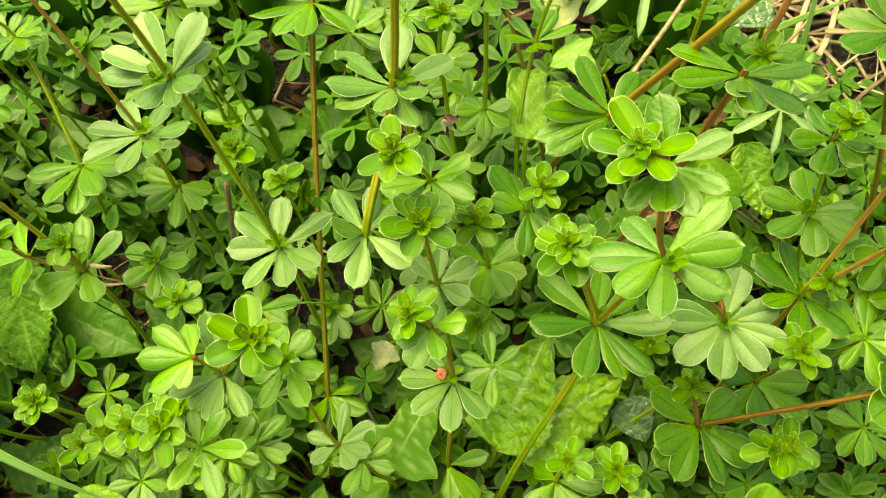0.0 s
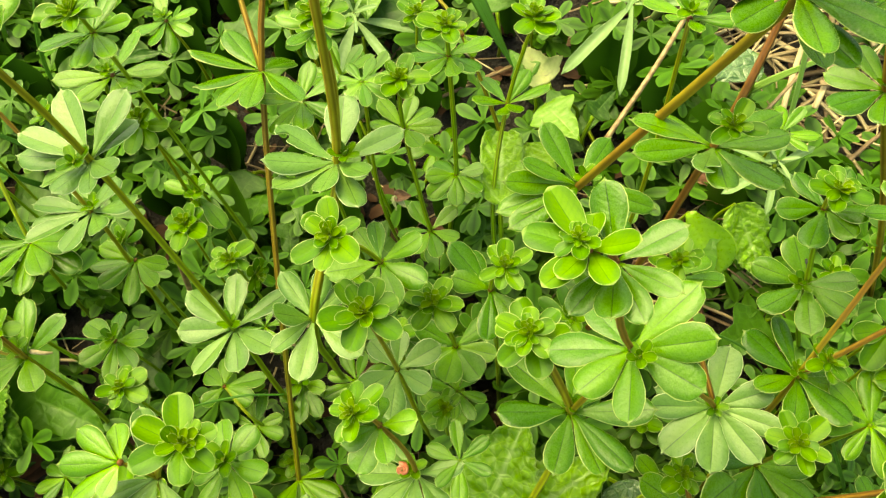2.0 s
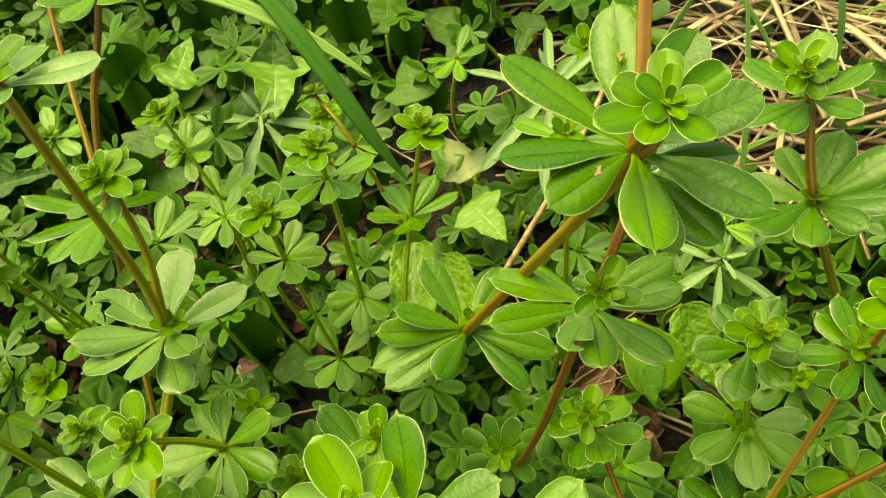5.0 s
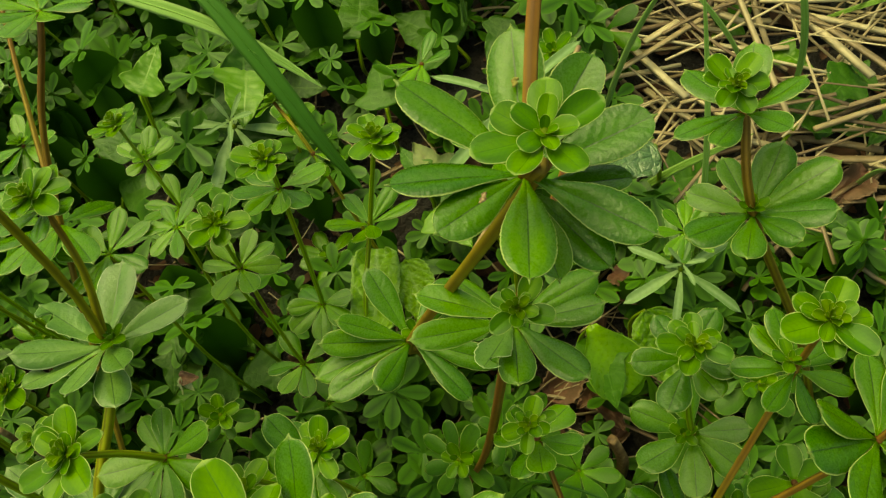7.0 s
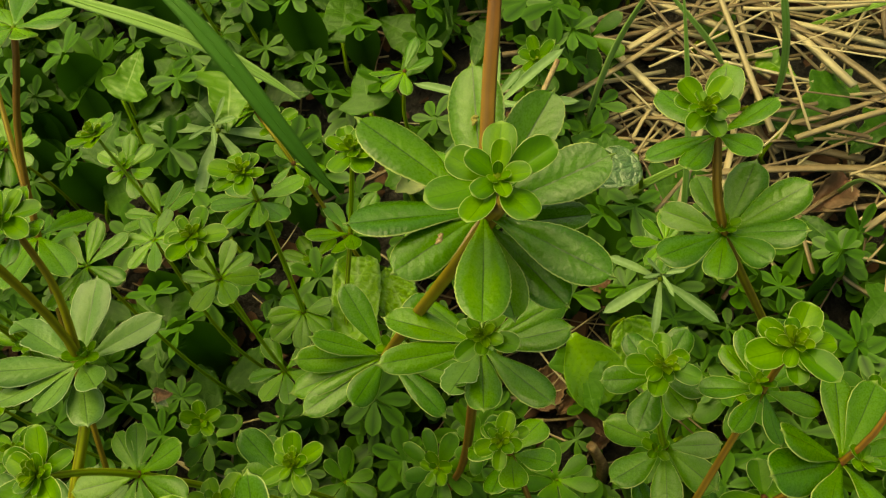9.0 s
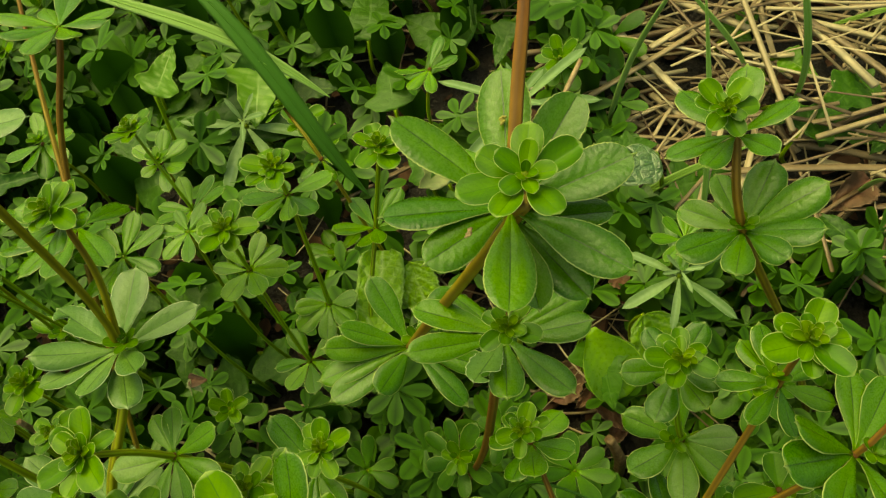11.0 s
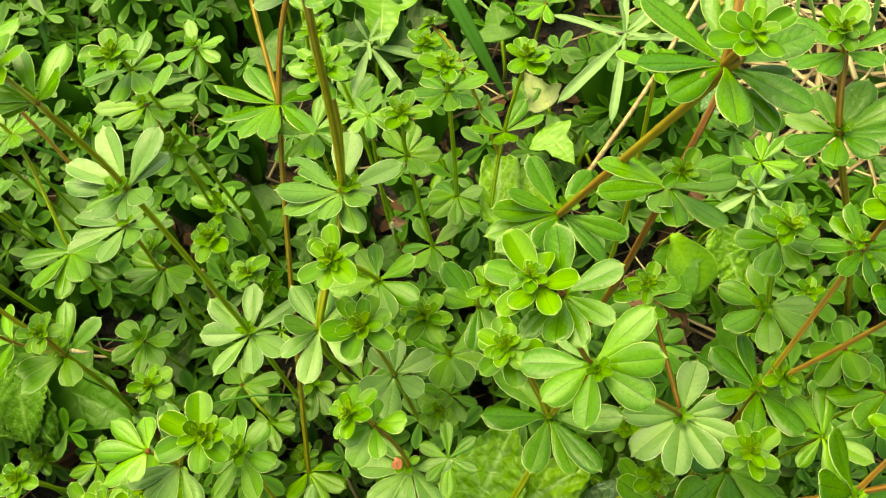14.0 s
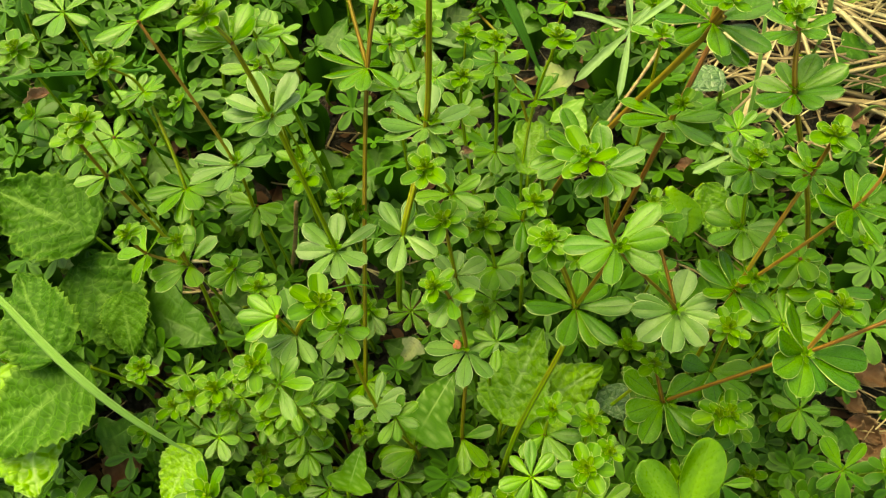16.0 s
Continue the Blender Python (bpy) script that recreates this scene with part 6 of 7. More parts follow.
stem(p, [(-0.0861, -0.0057, 0.0038), (-0.0839, -0.0056, 0.0885), (-0.0861, -0.0057, 0.1732)], 0.00088, 0.00054, 0.00, 0.30)
rosette(p, (-0.0861, -0.0057, 0.1732), (-0.01, -0.00, 1.00), 0.0088)

p = plant("slender hedge bedstraw stem with whorls of green leaves", (-0.0790, -0.0093, 0.0029))
stem(p, [(-0.0790, -0.0093, 0.0029), (-0.0821, -0.0073, 0.0830), (-0.0790, -0.0093, 0.1632)], 0.00088, 0.00054, 0.00, 0.30)
ring(p, (-0.0790, -0.0093, 0.1632), (0.03, -0.02, 1.00), 0.0130, 6)

p = plant("slender hedge bedstraw stem with whorls of green leaves", (-0.0812, -0.0025, 0.0046))
stem(p, [(-0.0812, -0.0025, 0.0046), (-0.0783, -0.0051, 0.0540), (-0.0812, -0.0025, 0.1033)], 0.00088, 0.00054, 0.00, 0.30)
ring(p, (-0.0812, -0.0025, 0.1033), (-0.04, 0.04, 1.00), 0.0130, 6)

p = plant("slender hedge bedstraw stem with whorls of green leaves", (-0.0914, -0.0051, 0.0040))
stem(p, [(-0.0914, -0.0051, 0.0040), (-0.0940, -0.0071, 0.0383), (-0.0914, -0.0051, 0.0726)], 0.00088, 0.00054, 0.00, 0.30)
ring(p, (-0.0914, -0.0051, 0.0726), (0.05, 0.04, 1.00), 0.0120, 8)

p = plant("slender hedge bedstraw stem with whorls of green leaves", (-0.0852, 0.0477, 0.0177))
stem(p, [(-0.0852, 0.0477, 0.0177), (-0.0844, 0.0512, 0.0385), (-0.0852, 0.0477, 0.0592)], 0.00088, 0.00054, 0.00, 0.30)
ring(p, (-0.0852, 0.0477, 0.0592), (-0.03, -0.12, 0.99), 0.0120, 8)

p = plant("slender hedge bedstraw stem with whorls of green leaves", (-0.0806, -0.0267, -0.0017))
stem(p, [(-0.0806, -0.0267, -0.0017), (-0.0816, -0.0288, 0.0254), (-0.0806, -0.0267, 0.0524)], 0.00088, 0.00054, 0.00, 0.30)
ring(p, (-0.0806, -0.0267, 0.0524), (0.03, 0.05, 1.00), 0.0120, 8)

p = plant("hedge bedstraw shoot with a leafy bright green tip", (-0.0722, 0.0366, 0.0148))
stem(p, [(-0.0722, 0.0366, 0.0148), (-0.0684, 0.0359, 0.0302), (-0.0722, 0.0366, 0.0456)], 0.00088, 0.00054, 0.00, 0.30)
rosette(p, (-0.0722, 0.0366, 0.0456), (-0.11, 0.02, 0.99), 0.0070)

p = plant("slender hedge bedstraw stem with whorls of green leaves", (-0.1243, -0.0064, 0.0036))
stem(p, [(-0.1243, -0.0064, 0.0036), (-0.1237, -0.0030, 0.0376), (-0.1243, -0.0064, 0.0716)], 0.00088, 0.00054, 0.00, 0.30)
ring(p, (-0.1243, -0.0064, 0.0716), (-0.01, -0.07, 1.00), 0.0120, 8)

p = plant("slender hedge bedstraw stem with whorls of green leaves", (-0.0434, -0.0043, 0.0041))
stem(p, [(-0.0434, -0.0043, 0.0041), (-0.0442, -0.0012, 0.0536), (-0.0434, -0.0043, 0.1030)], 0.00088, 0.00054, 0.00, 0.30)
ring(p, (-0.0434, -0.0043, 0.1030), (0.01, -0.04, 1.00), 0.0110, 7)

p = plant("hedge bedstraw shoot with a leafy bright green tip", (0.0073, 0.0201, 0.0105))
stem(p, [(0.0073, 0.0201, 0.0105), (0.0093, 0.0234, 0.0359), (0.0073, 0.0201, 0.0613)], 0.00088, 0.00054, 0.00, 0.30)
rosette(p, (0.0073, 0.0201, 0.0613), (-0.04, -0.06, 1.00), 0.0070)

p = plant("slender hedge bedstraw stem with whorls of green leaves", (0.0151, -0.0310, -0.0028))
stem(p, [(0.0151, -0.0310, -0.0028), (0.0147, -0.0293, 0.0584), (0.0151, -0.0310, 0.1197)], 0.00088, 0.00054, 0.00, 0.30)
ring(p, (0.0151, -0.0310, 0.1197), (0.01, -0.02, 1.00), 0.0130, 7)

p = plant("hedge bedstraw shoot with a leafy bright green tip", (0.0458, -0.0214, -0.0003))
stem(p, [(0.0458, -0.0214, -0.0003), (0.0478, -0.0242, 0.0628), (0.0458, -0.0214, 0.1258)], 0.00088, 0.00054, 0.00, 0.30)
rosette(p, (0.0458, -0.0214, 0.1258), (-0.01, 0.02, 1.00), 0.0070)

p = plant("hedge bedstraw shoot with a leafy bright green tip", (-0.1151, -0.0099, 0.0027))
stem(p, [(-0.1151, -0.0099, 0.0027), (-0.1116, -0.0071, 0.0278), (-0.1151, -0.0099, 0.0529)], 0.00088, 0.00054, 0.00, 0.30)
rosette(p, (-0.1151, -0.0099, 0.0529), (-0.06, -0.05, 1.00), 0.0070)

p = plant("hedge bedstraw shoot with a leafy bright green tip", (-0.0966, -0.0210, -0.0002))
stem(p, [(-0.0966, -0.0210, -0.0002), (-0.0944, -0.0196, 0.0224), (-0.0966, -0.0210, 0.0450)], 0.00088, 0.00054, 0.00, 0.30)
rosette(p, (-0.0966, -0.0210, 0.0450), (-0.05, -0.03, 1.00), 0.0079)

p = plant("slender hedge bedstraw stem with whorls of green leaves", (-0.0491, -0.0185, 0.0005))
stem(p, [(-0.0491, -0.0185, 0.0005), (-0.0483, -0.0178, 0.0193), (-0.0491, -0.0185, 0.0382)], 0.00088, 0.00054, 0.00, 0.30)
ring(p, (-0.0491, -0.0185, 0.0382), (-0.03, -0.02, 1.00), 0.0120, 7)

p = plant("hedge bedstraw shoot with a leafy bright green tip", (-0.0679, 0.0022, 0.0058))
stem(p, [(-0.0679, 0.0022, 0.0058), (-0.0694, 0.0003, 0.0282), (-0.0679, 0.0022, 0.0505)], 0.00088, 0.00054, 0.00, 0.30)
rosette(p, (-0.0679, 0.0022, 0.0505), (0.03, 0.04, 1.00), 0.0070)

p = plant("slender hedge bedstraw stem with whorls of green leaves", (-0.1276, 0.0141, 0.0089))
stem(p, [(-0.1276, 0.0141, 0.0089), (-0.1300, 0.0147, 0.0363), (-0.1276, 0.0141, 0.0636)], 0.00088, 0.00054, 0.00, 0.30)
ring(p, (-0.1276, 0.0141, 0.0636), (0.06, -0.01, 1.00), 0.0110, 7)

# cleavers seedlings with narrow leaves
cleavers((0.0665, 0.1953, 0.1279), 0.034, [(151, 5, 0.94, 0.62), (-139, -12, 1.05, 0.62), (-100, -14, 1.00, 0.62), (87, -1, 0.91, 0.62), (44, 4, 1.05, 0.62), (12, -10, 0.92, 0.62)])
cleavers((-0.0484, 0.2181, 0.1017), 0.028)
cleavers((0.1170, 0.1350, 0.1040), 0.021)

# grass blades
grass_blade("broad dark green grass blade arching over the herbs", (-0.0240, 0.1858, 0.2119), (0.0209, 0.1469, 0.1542), 0.0054, 0.008)
grass_blade("narrow pale green grass blade arching over the herbs", (-0.0456, 0.1834, 0.2118), (0.0137, 0.1616, 0.1828), 0.0040, 0.004)
grass_blade("upright narrow pale green grass stalk", (0.1303, 0.1434, 0.0465), (0.1265, 0.2050, 0.1706), 0.0022, 0.004)
grass_blade("narrow pale green grass blade", (0.0997, 0.2177, 0.0659), (0.1172, 0.1997, 0.1767), 0.0022, 0.006)
grass_blade("long pale green grass blade lying over leaves", (-0.2211, 0.0358, 0.1510), (-0.1426, -0.0169, 0.0734), 0.0036, 0.012)
grass_blade("long narrow dark green grass blade", (-0.1647, 0.1455, 0.1613), (-0.2168, 0.0995, 0.2002), 0.0022, 0.004)
grass_blade("pale green grass blade lying low", (-0.2100, -0.0323, 0.0009), (-0.2187, -0.0169, 0.0494), 0.0035, 0.004)
grass_blade("thin upright grass blade", (-0.2298, 0.1841, 0.0571), (-0.1986, 0.2017, 0.1201), 0.0020, 0.010)
grass_blade("thin green grass stalk", (0.1610, -0.0004, 0.0092), (0.1288, 0.0543, 0.0837), 0.0014, 0.002)
grass_blade("thin green grass stalk", (0.1514, 0.0143, 0.0130), (0.1138, 0.0411, 0.1173), 0.0014, 0.002)
grass_blade("thin green grass stalk", (0.0090, 0.0268, 0.0162), (0.0015, 0.0686, 0.0540), 0.0014, 0.002)

# dead stalks
dead_stalk("short broken dry brown stalk", (-0.1229, 0.0931, 0.0335), (-0.0922, 0.0850, 0.1375), 0.0011)
dead_stalk("dry straw-coloured stalk leaning on the herbs", (0.0446, 0.1137, 0.1491), (0.0857, 0.1728, 0.1754), 0.0008)
dead_stalk("short hollow dry stalk stub", (0.0950, 0.0833, 0.0309), (0.0906, 0.0901, 0.0627), 0.0022)
dead_stalk("pale dry grass stalk", (-0.1925, 0.2475, 0.0736), (-0.1674, 0.2521, 0.1048), 0.0012)
dead_stalk("pale dry grass stalk on the soil", (-0.0395, 0.2112, 0.0642), (-0.0013, 0.1734, 0.0543), 0.0010)
dead_stalk("short torn whitish stalk end", (-0.1345, 0.0538, 0.1380), (-0.1268, 0.0530, 0.1390), 0.0008, PITH)

p = plant("slender hedge bedstraw stem with whorls of green leaves", (-0.1113, 0.1191, 0.0383))
stem(p, [(-0.1113, 0.1191, 0.0383), (-0.1051, 0.1246, 0.1086), (-0.1050, 0.1300, 0.1770)], 0.00095, 0.0006, 0.10, 0.45)
bud(p, (-0.1050, 0.1300, 0.1795), (0.02, 0.05, 1.00), 0.0045)
whorl(p, (-0.1050, 0.1300, 0.1770), (0.00, 0.05, 1.00), 0.0165, [(-168, 12, 1.01, 0.80), (-123, 8, 0.76, 1.06), (-67, 11, 1.01, 0.80), (-37, 14, 0.99, 0.80), (6, 8, 1.02, 0.81), (72, 6, 0.99, 0.80)])

p = plant("slender hedge bedstraw stem with whorls of green leaves", (-0.0571, 0.1559, 0.0478))
stem(p, [(-0.0571, 0.1559, 0.0478), (-0.0526, 0.1620, 0.0999), (-0.0540, 0.1680, 0.1500)], 0.00095, 0.0006, 0.10, 0.45)
bud(p, (-0.0540, 0.1680, 0.1525), (0.02, 0.05, 1.00), 0.0045)
whorl(p, (-0.0540, 0.1680, 0.1500), (0.00, 0.05, 1.00), 0.0105, [(151, 12, 1.03, 1.05), (88, 15, 1.07, 0.94), (50, 7, 0.99, 1.18), (-28, 13, 0.99, 1.16), (-70, -2, 1.08, 0.91), (-134, 10, 0.66, 1.40)])

p = plant("slender hedge bedstraw stem with whorls of green leaves", (-0.1200, 0.2007, 0.0595))
stem(p, [(-0.1200, 0.2007, 0.0595), (-0.1185, 0.2013, 0.0922), (-0.1230, 0.2020, 0.1230)], 0.00095, 0.0006, 0.10, 0.45)
bud(p, (-0.1230, 0.2020, 0.1255), (0.02, 0.05, 1.00), 0.0045)
whorl(p, (-0.1230, 0.2020, 0.1230), (0.00, 0.05, 1.00), 0.0130, [(-145, 11, 1.07, 1.10), (110, 13, 1.04, 1.08), (14, 9, 1.00, 1.03), (-32, 5, 1.03, 1.00), (-76, -6, 1.11, 1.06), (-105, 6, 1.04, 1.06)])

p = plant("slender hedge bedstraw stem with whorls of green leaves", (-0.0267, 0.1563, 0.0479))
stem(p, [(-0.0267, 0.1563, 0.0479), (-0.0178, 0.1646, 0.0580), (-0.0150, 0.1730, 0.0660)], 0.00095, 0.0006, 0.10, 0.45)
bud(p, (-0.0150, 0.1730, 0.0685), (0.02, 0.05, 1.00), 0.0045)
whorl(p, (-0.0150, 0.1730, 0.0660), (0.00, 0.05, 1.00), 0.0125, [(123, 10, 1.03, 1.06), (167, 11, 1.06, 0.94), (-162, 11, 1.00, 1.08), (-107, 7, 1.05, 1.02), (52, 7, 0.98, 1.11), (-13, 10, 1.01, 1.25), (-67, -10, 1.26, 1.14)])

p = plant("slender hedge bedstraw stem with whorls of green leaves", (0.0562, 0.1103, 0.0360))
stem(p, [(0.0562, 0.1103, 0.0360), (0.0621, 0.1127, 0.1230), (0.0620, 0.1150, 0.2080)], 0.00095, 0.0006, 0.10, 0.45)
bud(p, (0.0620, 0.1150, 0.2105), (0.02, 0.05, 1.00), 0.0045)
whorl(p, (0.0620, 0.1150, 0.2080), (0.00, 0.05, 1.00), 0.0125, [(147, 6, 0.94, 0.81), (-176, 12, 0.45, 1.40), (-91, 34, 0.85, 0.91), (-11, 10, 0.93, 0.80), (93, -14, 0.93, 0.80), (63, -13, 0.93, 0.80)])

# broad low leaves
low_leaf("blunt", "crinkled bright green oblong leaf with a square end", (0.0140, 0.1160, 0.1130), (0.0150, 0.1475, 0.1140), 1.00)
low_leaf("herb", "crinkled toothed green herb leaf", (0.0245, 0.1430, 0.1120), (0.0330, 0.1190, 0.1070), 0.85)
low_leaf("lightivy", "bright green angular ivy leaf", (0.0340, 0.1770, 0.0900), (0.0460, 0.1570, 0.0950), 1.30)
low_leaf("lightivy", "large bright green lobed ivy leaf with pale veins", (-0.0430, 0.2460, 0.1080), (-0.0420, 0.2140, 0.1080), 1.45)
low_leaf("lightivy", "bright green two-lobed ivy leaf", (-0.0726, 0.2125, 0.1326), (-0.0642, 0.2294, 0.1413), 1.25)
low_leaf("herb", "large crinkled toothed green herb leaf near the soil", (0.0029, 0.0069, 0.0631), (0.0197, 0.0422, 0.0923), 1.10)
low_leaf("herb", "large crinkled toothed green herb leaf near the soil", (0.0075, 0.0075, 0.0592), (0.0510, 0.0314, 0.0754), 0.90)
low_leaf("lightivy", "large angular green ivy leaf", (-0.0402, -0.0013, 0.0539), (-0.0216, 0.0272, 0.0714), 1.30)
low_leaf("withered", "pale withered leaf with brown spots", (-0.0418, 0.0500, 0.0573), (-0.0519, 0.0373, 0.0490), 1.00)
low_leaf("ivy", "large green ivy leaf", (-0.0460, 0.2143, 0.0950), (-0.0431, 0.2546, 0.1154), 1.50)
low_leaf("ivy", "small glossy ivy leaf", (0.0438, 0.1811, 0.0863), (0.0262, 0.1716, 0.0839), 1.10)
low_leaf("round", "bright green pointed leaf with a pale margin", (0.0853, 0.1205, 0.0956), (0.0968, 0.1008, 0.0805), 1.30)
low_leaf("herb", "jagged grey-green herb leaf", (0.1055, 0.1280, 0.0875), (0.1187, 0.1016, 0.0707), 0.90)
low_leaf("ivy", "dark green lobed ivy leaf creeping on the soil", (0.1214, 0.0921, 0.0532), (0.0970, 0.0767, 0.0492), 1.20)
low_leaf("ivy", "dark green lobed ivy leaf creeping on the soil", (0.0541, 0.1742, 0.0845), (0.0633, 0.1823, 0.0917), 1.10)
low_leaf("ivy", "dark green lobed ivy leaf creeping on the soil", (0.0477, 0.1733, 0.0693), (0.0401, 0.1618, 0.0663), 1.20)
low_leaf("ivy", "dark green lobed ivy leaf creeping on the soil", (-0.0460, 0.1308, 0.0633), (-0.0273, 0.1170, 0.0597), 1.20)
low_leaf("ivy", "dark green lobed ivy leaf creeping on the soil", (0.0278, 0.1919, 0.0891), (0.0190, 0.2068, 0.0930), 1.20)
low_leaf("withered", "grey-green spotted withered leaf", (0.0357, 0.1897, 0.0886), (0.0248, 0.2070, 0.0931), 1.10)
low_leaf("ivy", "broad dark green leaf in the shade", (-0.1976, 0.0670, 0.0567), (-0.1525, 0.0479, 0.0517), 1.30)
low_leaf("darkherb", "large crinkled toothed green herb leaf near the soil", (-0.1989, 0.0654, 0.0763), (-0.1887, 0.0336, 0.0680), 1.00)
low_leaf("darkherb", "large crinkled toothed green herb leaf near the soil", (-0.1997, 0.0143, 0.1130), (-0.2318, 0.0567, 0.1190), 1.00)
low_leaf("darkherb", "large crinkled toothed green herb leaf near the soil", (-0.1887, 0.0152, 0.1032), (-0.2306, -0.0253, 0.1027), 1.25)
low_leaf("darkherb", "large crinkled toothed green herb leaf near the soil", (-0.2243, 0.0795, 0.0799), (-0.1807, 0.0337, 0.0680), 1.00)
low_leaf("darkherb", "large crinkled toothed green herb leaf near the soil", (-0.2114, 0.0899, 0.0926), (-0.2688, 0.1114, 0.1082), 1.00)
low_leaf("herb", "large crinkled toothed green herb leaf near the soil", (-0.2316, 0.0200, 0.0945), (-0.2071, -0.0415, 0.0885), 1.30)
low_leaf("herb", "large crinkled toothed green herb leaf near the soil", (-0.1478, -0.0114, 0.0663), (-0.1586, -0.0398, 0.0589), 1.20)
low_leaf("ivy", "broad dark leaf in the shade", (-0.1424, 0.0704, 0.0476), (-0.1587, 0.0457, 0.0411), 1.20)
low_leaf("ivy", "dark green lobed ivy leaf creeping on the soil", (-0.2142, -0.0044, 0.0281), (-0.1878, 0.0138, 0.0328), 1.20)
low_leaf("ivy", "dark green lobed ivy leaf creeping on the soil", (-0.0826, -0.0115, 0.0263), (-0.0582, -0.0189, 0.0243), 1.30)
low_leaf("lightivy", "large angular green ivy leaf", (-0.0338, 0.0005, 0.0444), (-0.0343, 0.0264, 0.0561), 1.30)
low_leaf("round", "bright green rounded two-lobed leaf", (0.0784, -0.0382, 0.0884), (0.0625, -0.0180, 0.0970), 0.90)
low_leaf("round", "bright green rounded two-lobed leaf", (0.0798, -0.0391, 0.0911), (0.0890, -0.0106, 0.1105), 0.80)
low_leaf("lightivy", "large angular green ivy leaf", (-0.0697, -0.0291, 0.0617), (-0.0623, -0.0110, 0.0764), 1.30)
low_leaf("dead", "reddish brown dead leaf on the soil", (0.1785, 0.0362, 0.0247), (0.1892, 0.0237, 0.0274), 1.00)
low_leaf("dead", "curled brown dead leaf among straw", (0.1917, 0.0028, 0.0180), (0.1760, 0.0091, 0.0256), 1.00)
low_leaf("dead", "curled brown dead leaf among straw", (0.0986, 0.1530, 0.0690), (0.1091, 0.1432, 0.0725), 1.00)
low_leaf("ivy", "broad dark green leaf in the shade", (-0.2106, 0.1521, 0.0660), (-0.1747, 0.1490, 0.0640), 1.30)
low_leaf("dead", "curled reddish brown dead leaf", (0.0893, 0.1208, 0.0527), (0.0940, 0.1096, 0.0578), 0.90)
low_leaf("dead", "small curled brown dead leaf", (0.0965, 0.0980, 0.0447), (0.0897, 0.0889, 0.0484), 0.90)
low_leaf("ivy", "dark glossy ivy leaf among dry straw", (0.1702, 0.2160, 0.0854), (0.1820, 0.2027, 0.0860), 1.30)
low_leaf("ivy", "dark glossy ivy leaf among dry straw", (0.2003, 0.2257, 0.0879), (0.2091, 0.2124, 0.0885), 1.30)
low_leaf("ivy", "pale veined ivy leaf on the soil", (0.1675, -0.0062, 0.0227), (0.1758, -0.0204, 0.0190), 1.40)
low_leaf("ivy", "dark veined ivy leaf on the soil", (0.1600, 0.0220, 0.0300), (0.1784, 0.0089, 0.0266), 1.30)
low_leaf("ivy", "dark green lobed ivy leaf creeping on the soil", (0.0880, 0.1194, 0.0903), (0.0919, 0.0948, 0.0839), 1.25)
low_leaf("ivy", "small dark green ivy leaf", (-0.0715, 0.2562, 0.1058), (-0.0810, 0.2409, 0.1019), 1.10)
low_leaf("ivy", "dark green lobed ivy leaf creeping on the soil", (-0.1565, 0.1920, 0.1092), (-0.1284, 0.1975, 0.1106), 0.60)
low_leaf("ivy", "grey-green ivy leaf on the soil", (0.1894, 0.2198, 0.0744), (0.2151, 0.2048, 0.0705), 1.30)
low_leaf("ivy", "grey-green ivy leaf on the soil", (0.1035, 0.1927, 0.0993), (0.1182, 0.1933, 0.0995), 1.20)
low_leaf("ivy", "dark green lobed ivy leaf creeping on the soil", (0.0659, 0.2647, 0.0981), (0.0570, 0.2450, 0.0929), 1.00)
low_leaf("dead", "reddish brown dead leaf on the soil", (0.1028, 0.1587, 0.0545), (0.1093, 0.1445, 0.0568), 0.90)
low_leaf("dead", "curled reddish brown dead leaf on the soil", (0.0915, 0.1139, 0.0449), (0.0793, 0.1051, 0.0506), 0.80)
low_leaf("dead", "brown dead leaf on the soil", (0.2006, 0.0204, 0.0186), (0.1805, 0.0024, 0.0179), 1.20)
low_leaf("dead", "brown dead leaf on the soil", (0.1866, 0.0542, 0.0274), (0.2031, 0.0391, 0.0274), 1.20)
low_leaf("dead", "dark reddish dead leaf on the soil", (-0.2130, -0.0215, 0.0077), (-0.1938, -0.0041, 0.0162), 1.30)
low_leaf("dead", "orange brown dead leaf on the soil", (0.0357, 0.2283, 0.0726), (0.0504, 0.2234, 0.0753), 1.00)
low_leaf("dead", "small withered orange leaf", (-0.2294, 0.1490, 0.1380), (-0.2454, 0.1446, 0.1368), 0.50)
low_leaf("skyglint", "glossy ivy leaf among dry straw with sky reflection painted in", (0.1134, 0.1764, 0.1180), (0.0970, 0.1664, 0.1195), 0.95)
low_leaf("dead", "curled reddish brown dead leaf among the stems", (0.0900, 0.1110, 0.0480), (0.0972, 0.0950, 0.0510), 0.8)
low_leaf("dead", "reddish brown dead leaf on the soil", (0.1000, 0.1477, 0.0620), (0.1150, 0.1394, 0.0640), 0.9)
low_leaf("dead", "curled brown dead leaf among the stems", (0.0701, 0.1112, 0.0440), (0.0851, 0.1278, 0.0470), 0.9)
low_leaf("ivy", "glossy ivy leaf among dry straw", (0.1760, 0.2029, 0.0850), (0.1979, 0.2173, 0.0880), 1.2)
low_leaf("ivy", "glossy ivy leaf among dry straw", (0.1572, 0.2564, 0.0850), (0.1729, 0.2673, 0.0880), 1.2)
low_leaf("skyglint", "glossy ivy leaf lying low with sky reflections painted in", (0.0544, 0.0263, 0.0620), (0.0617, 0.0099, 0.0600), 1.0)
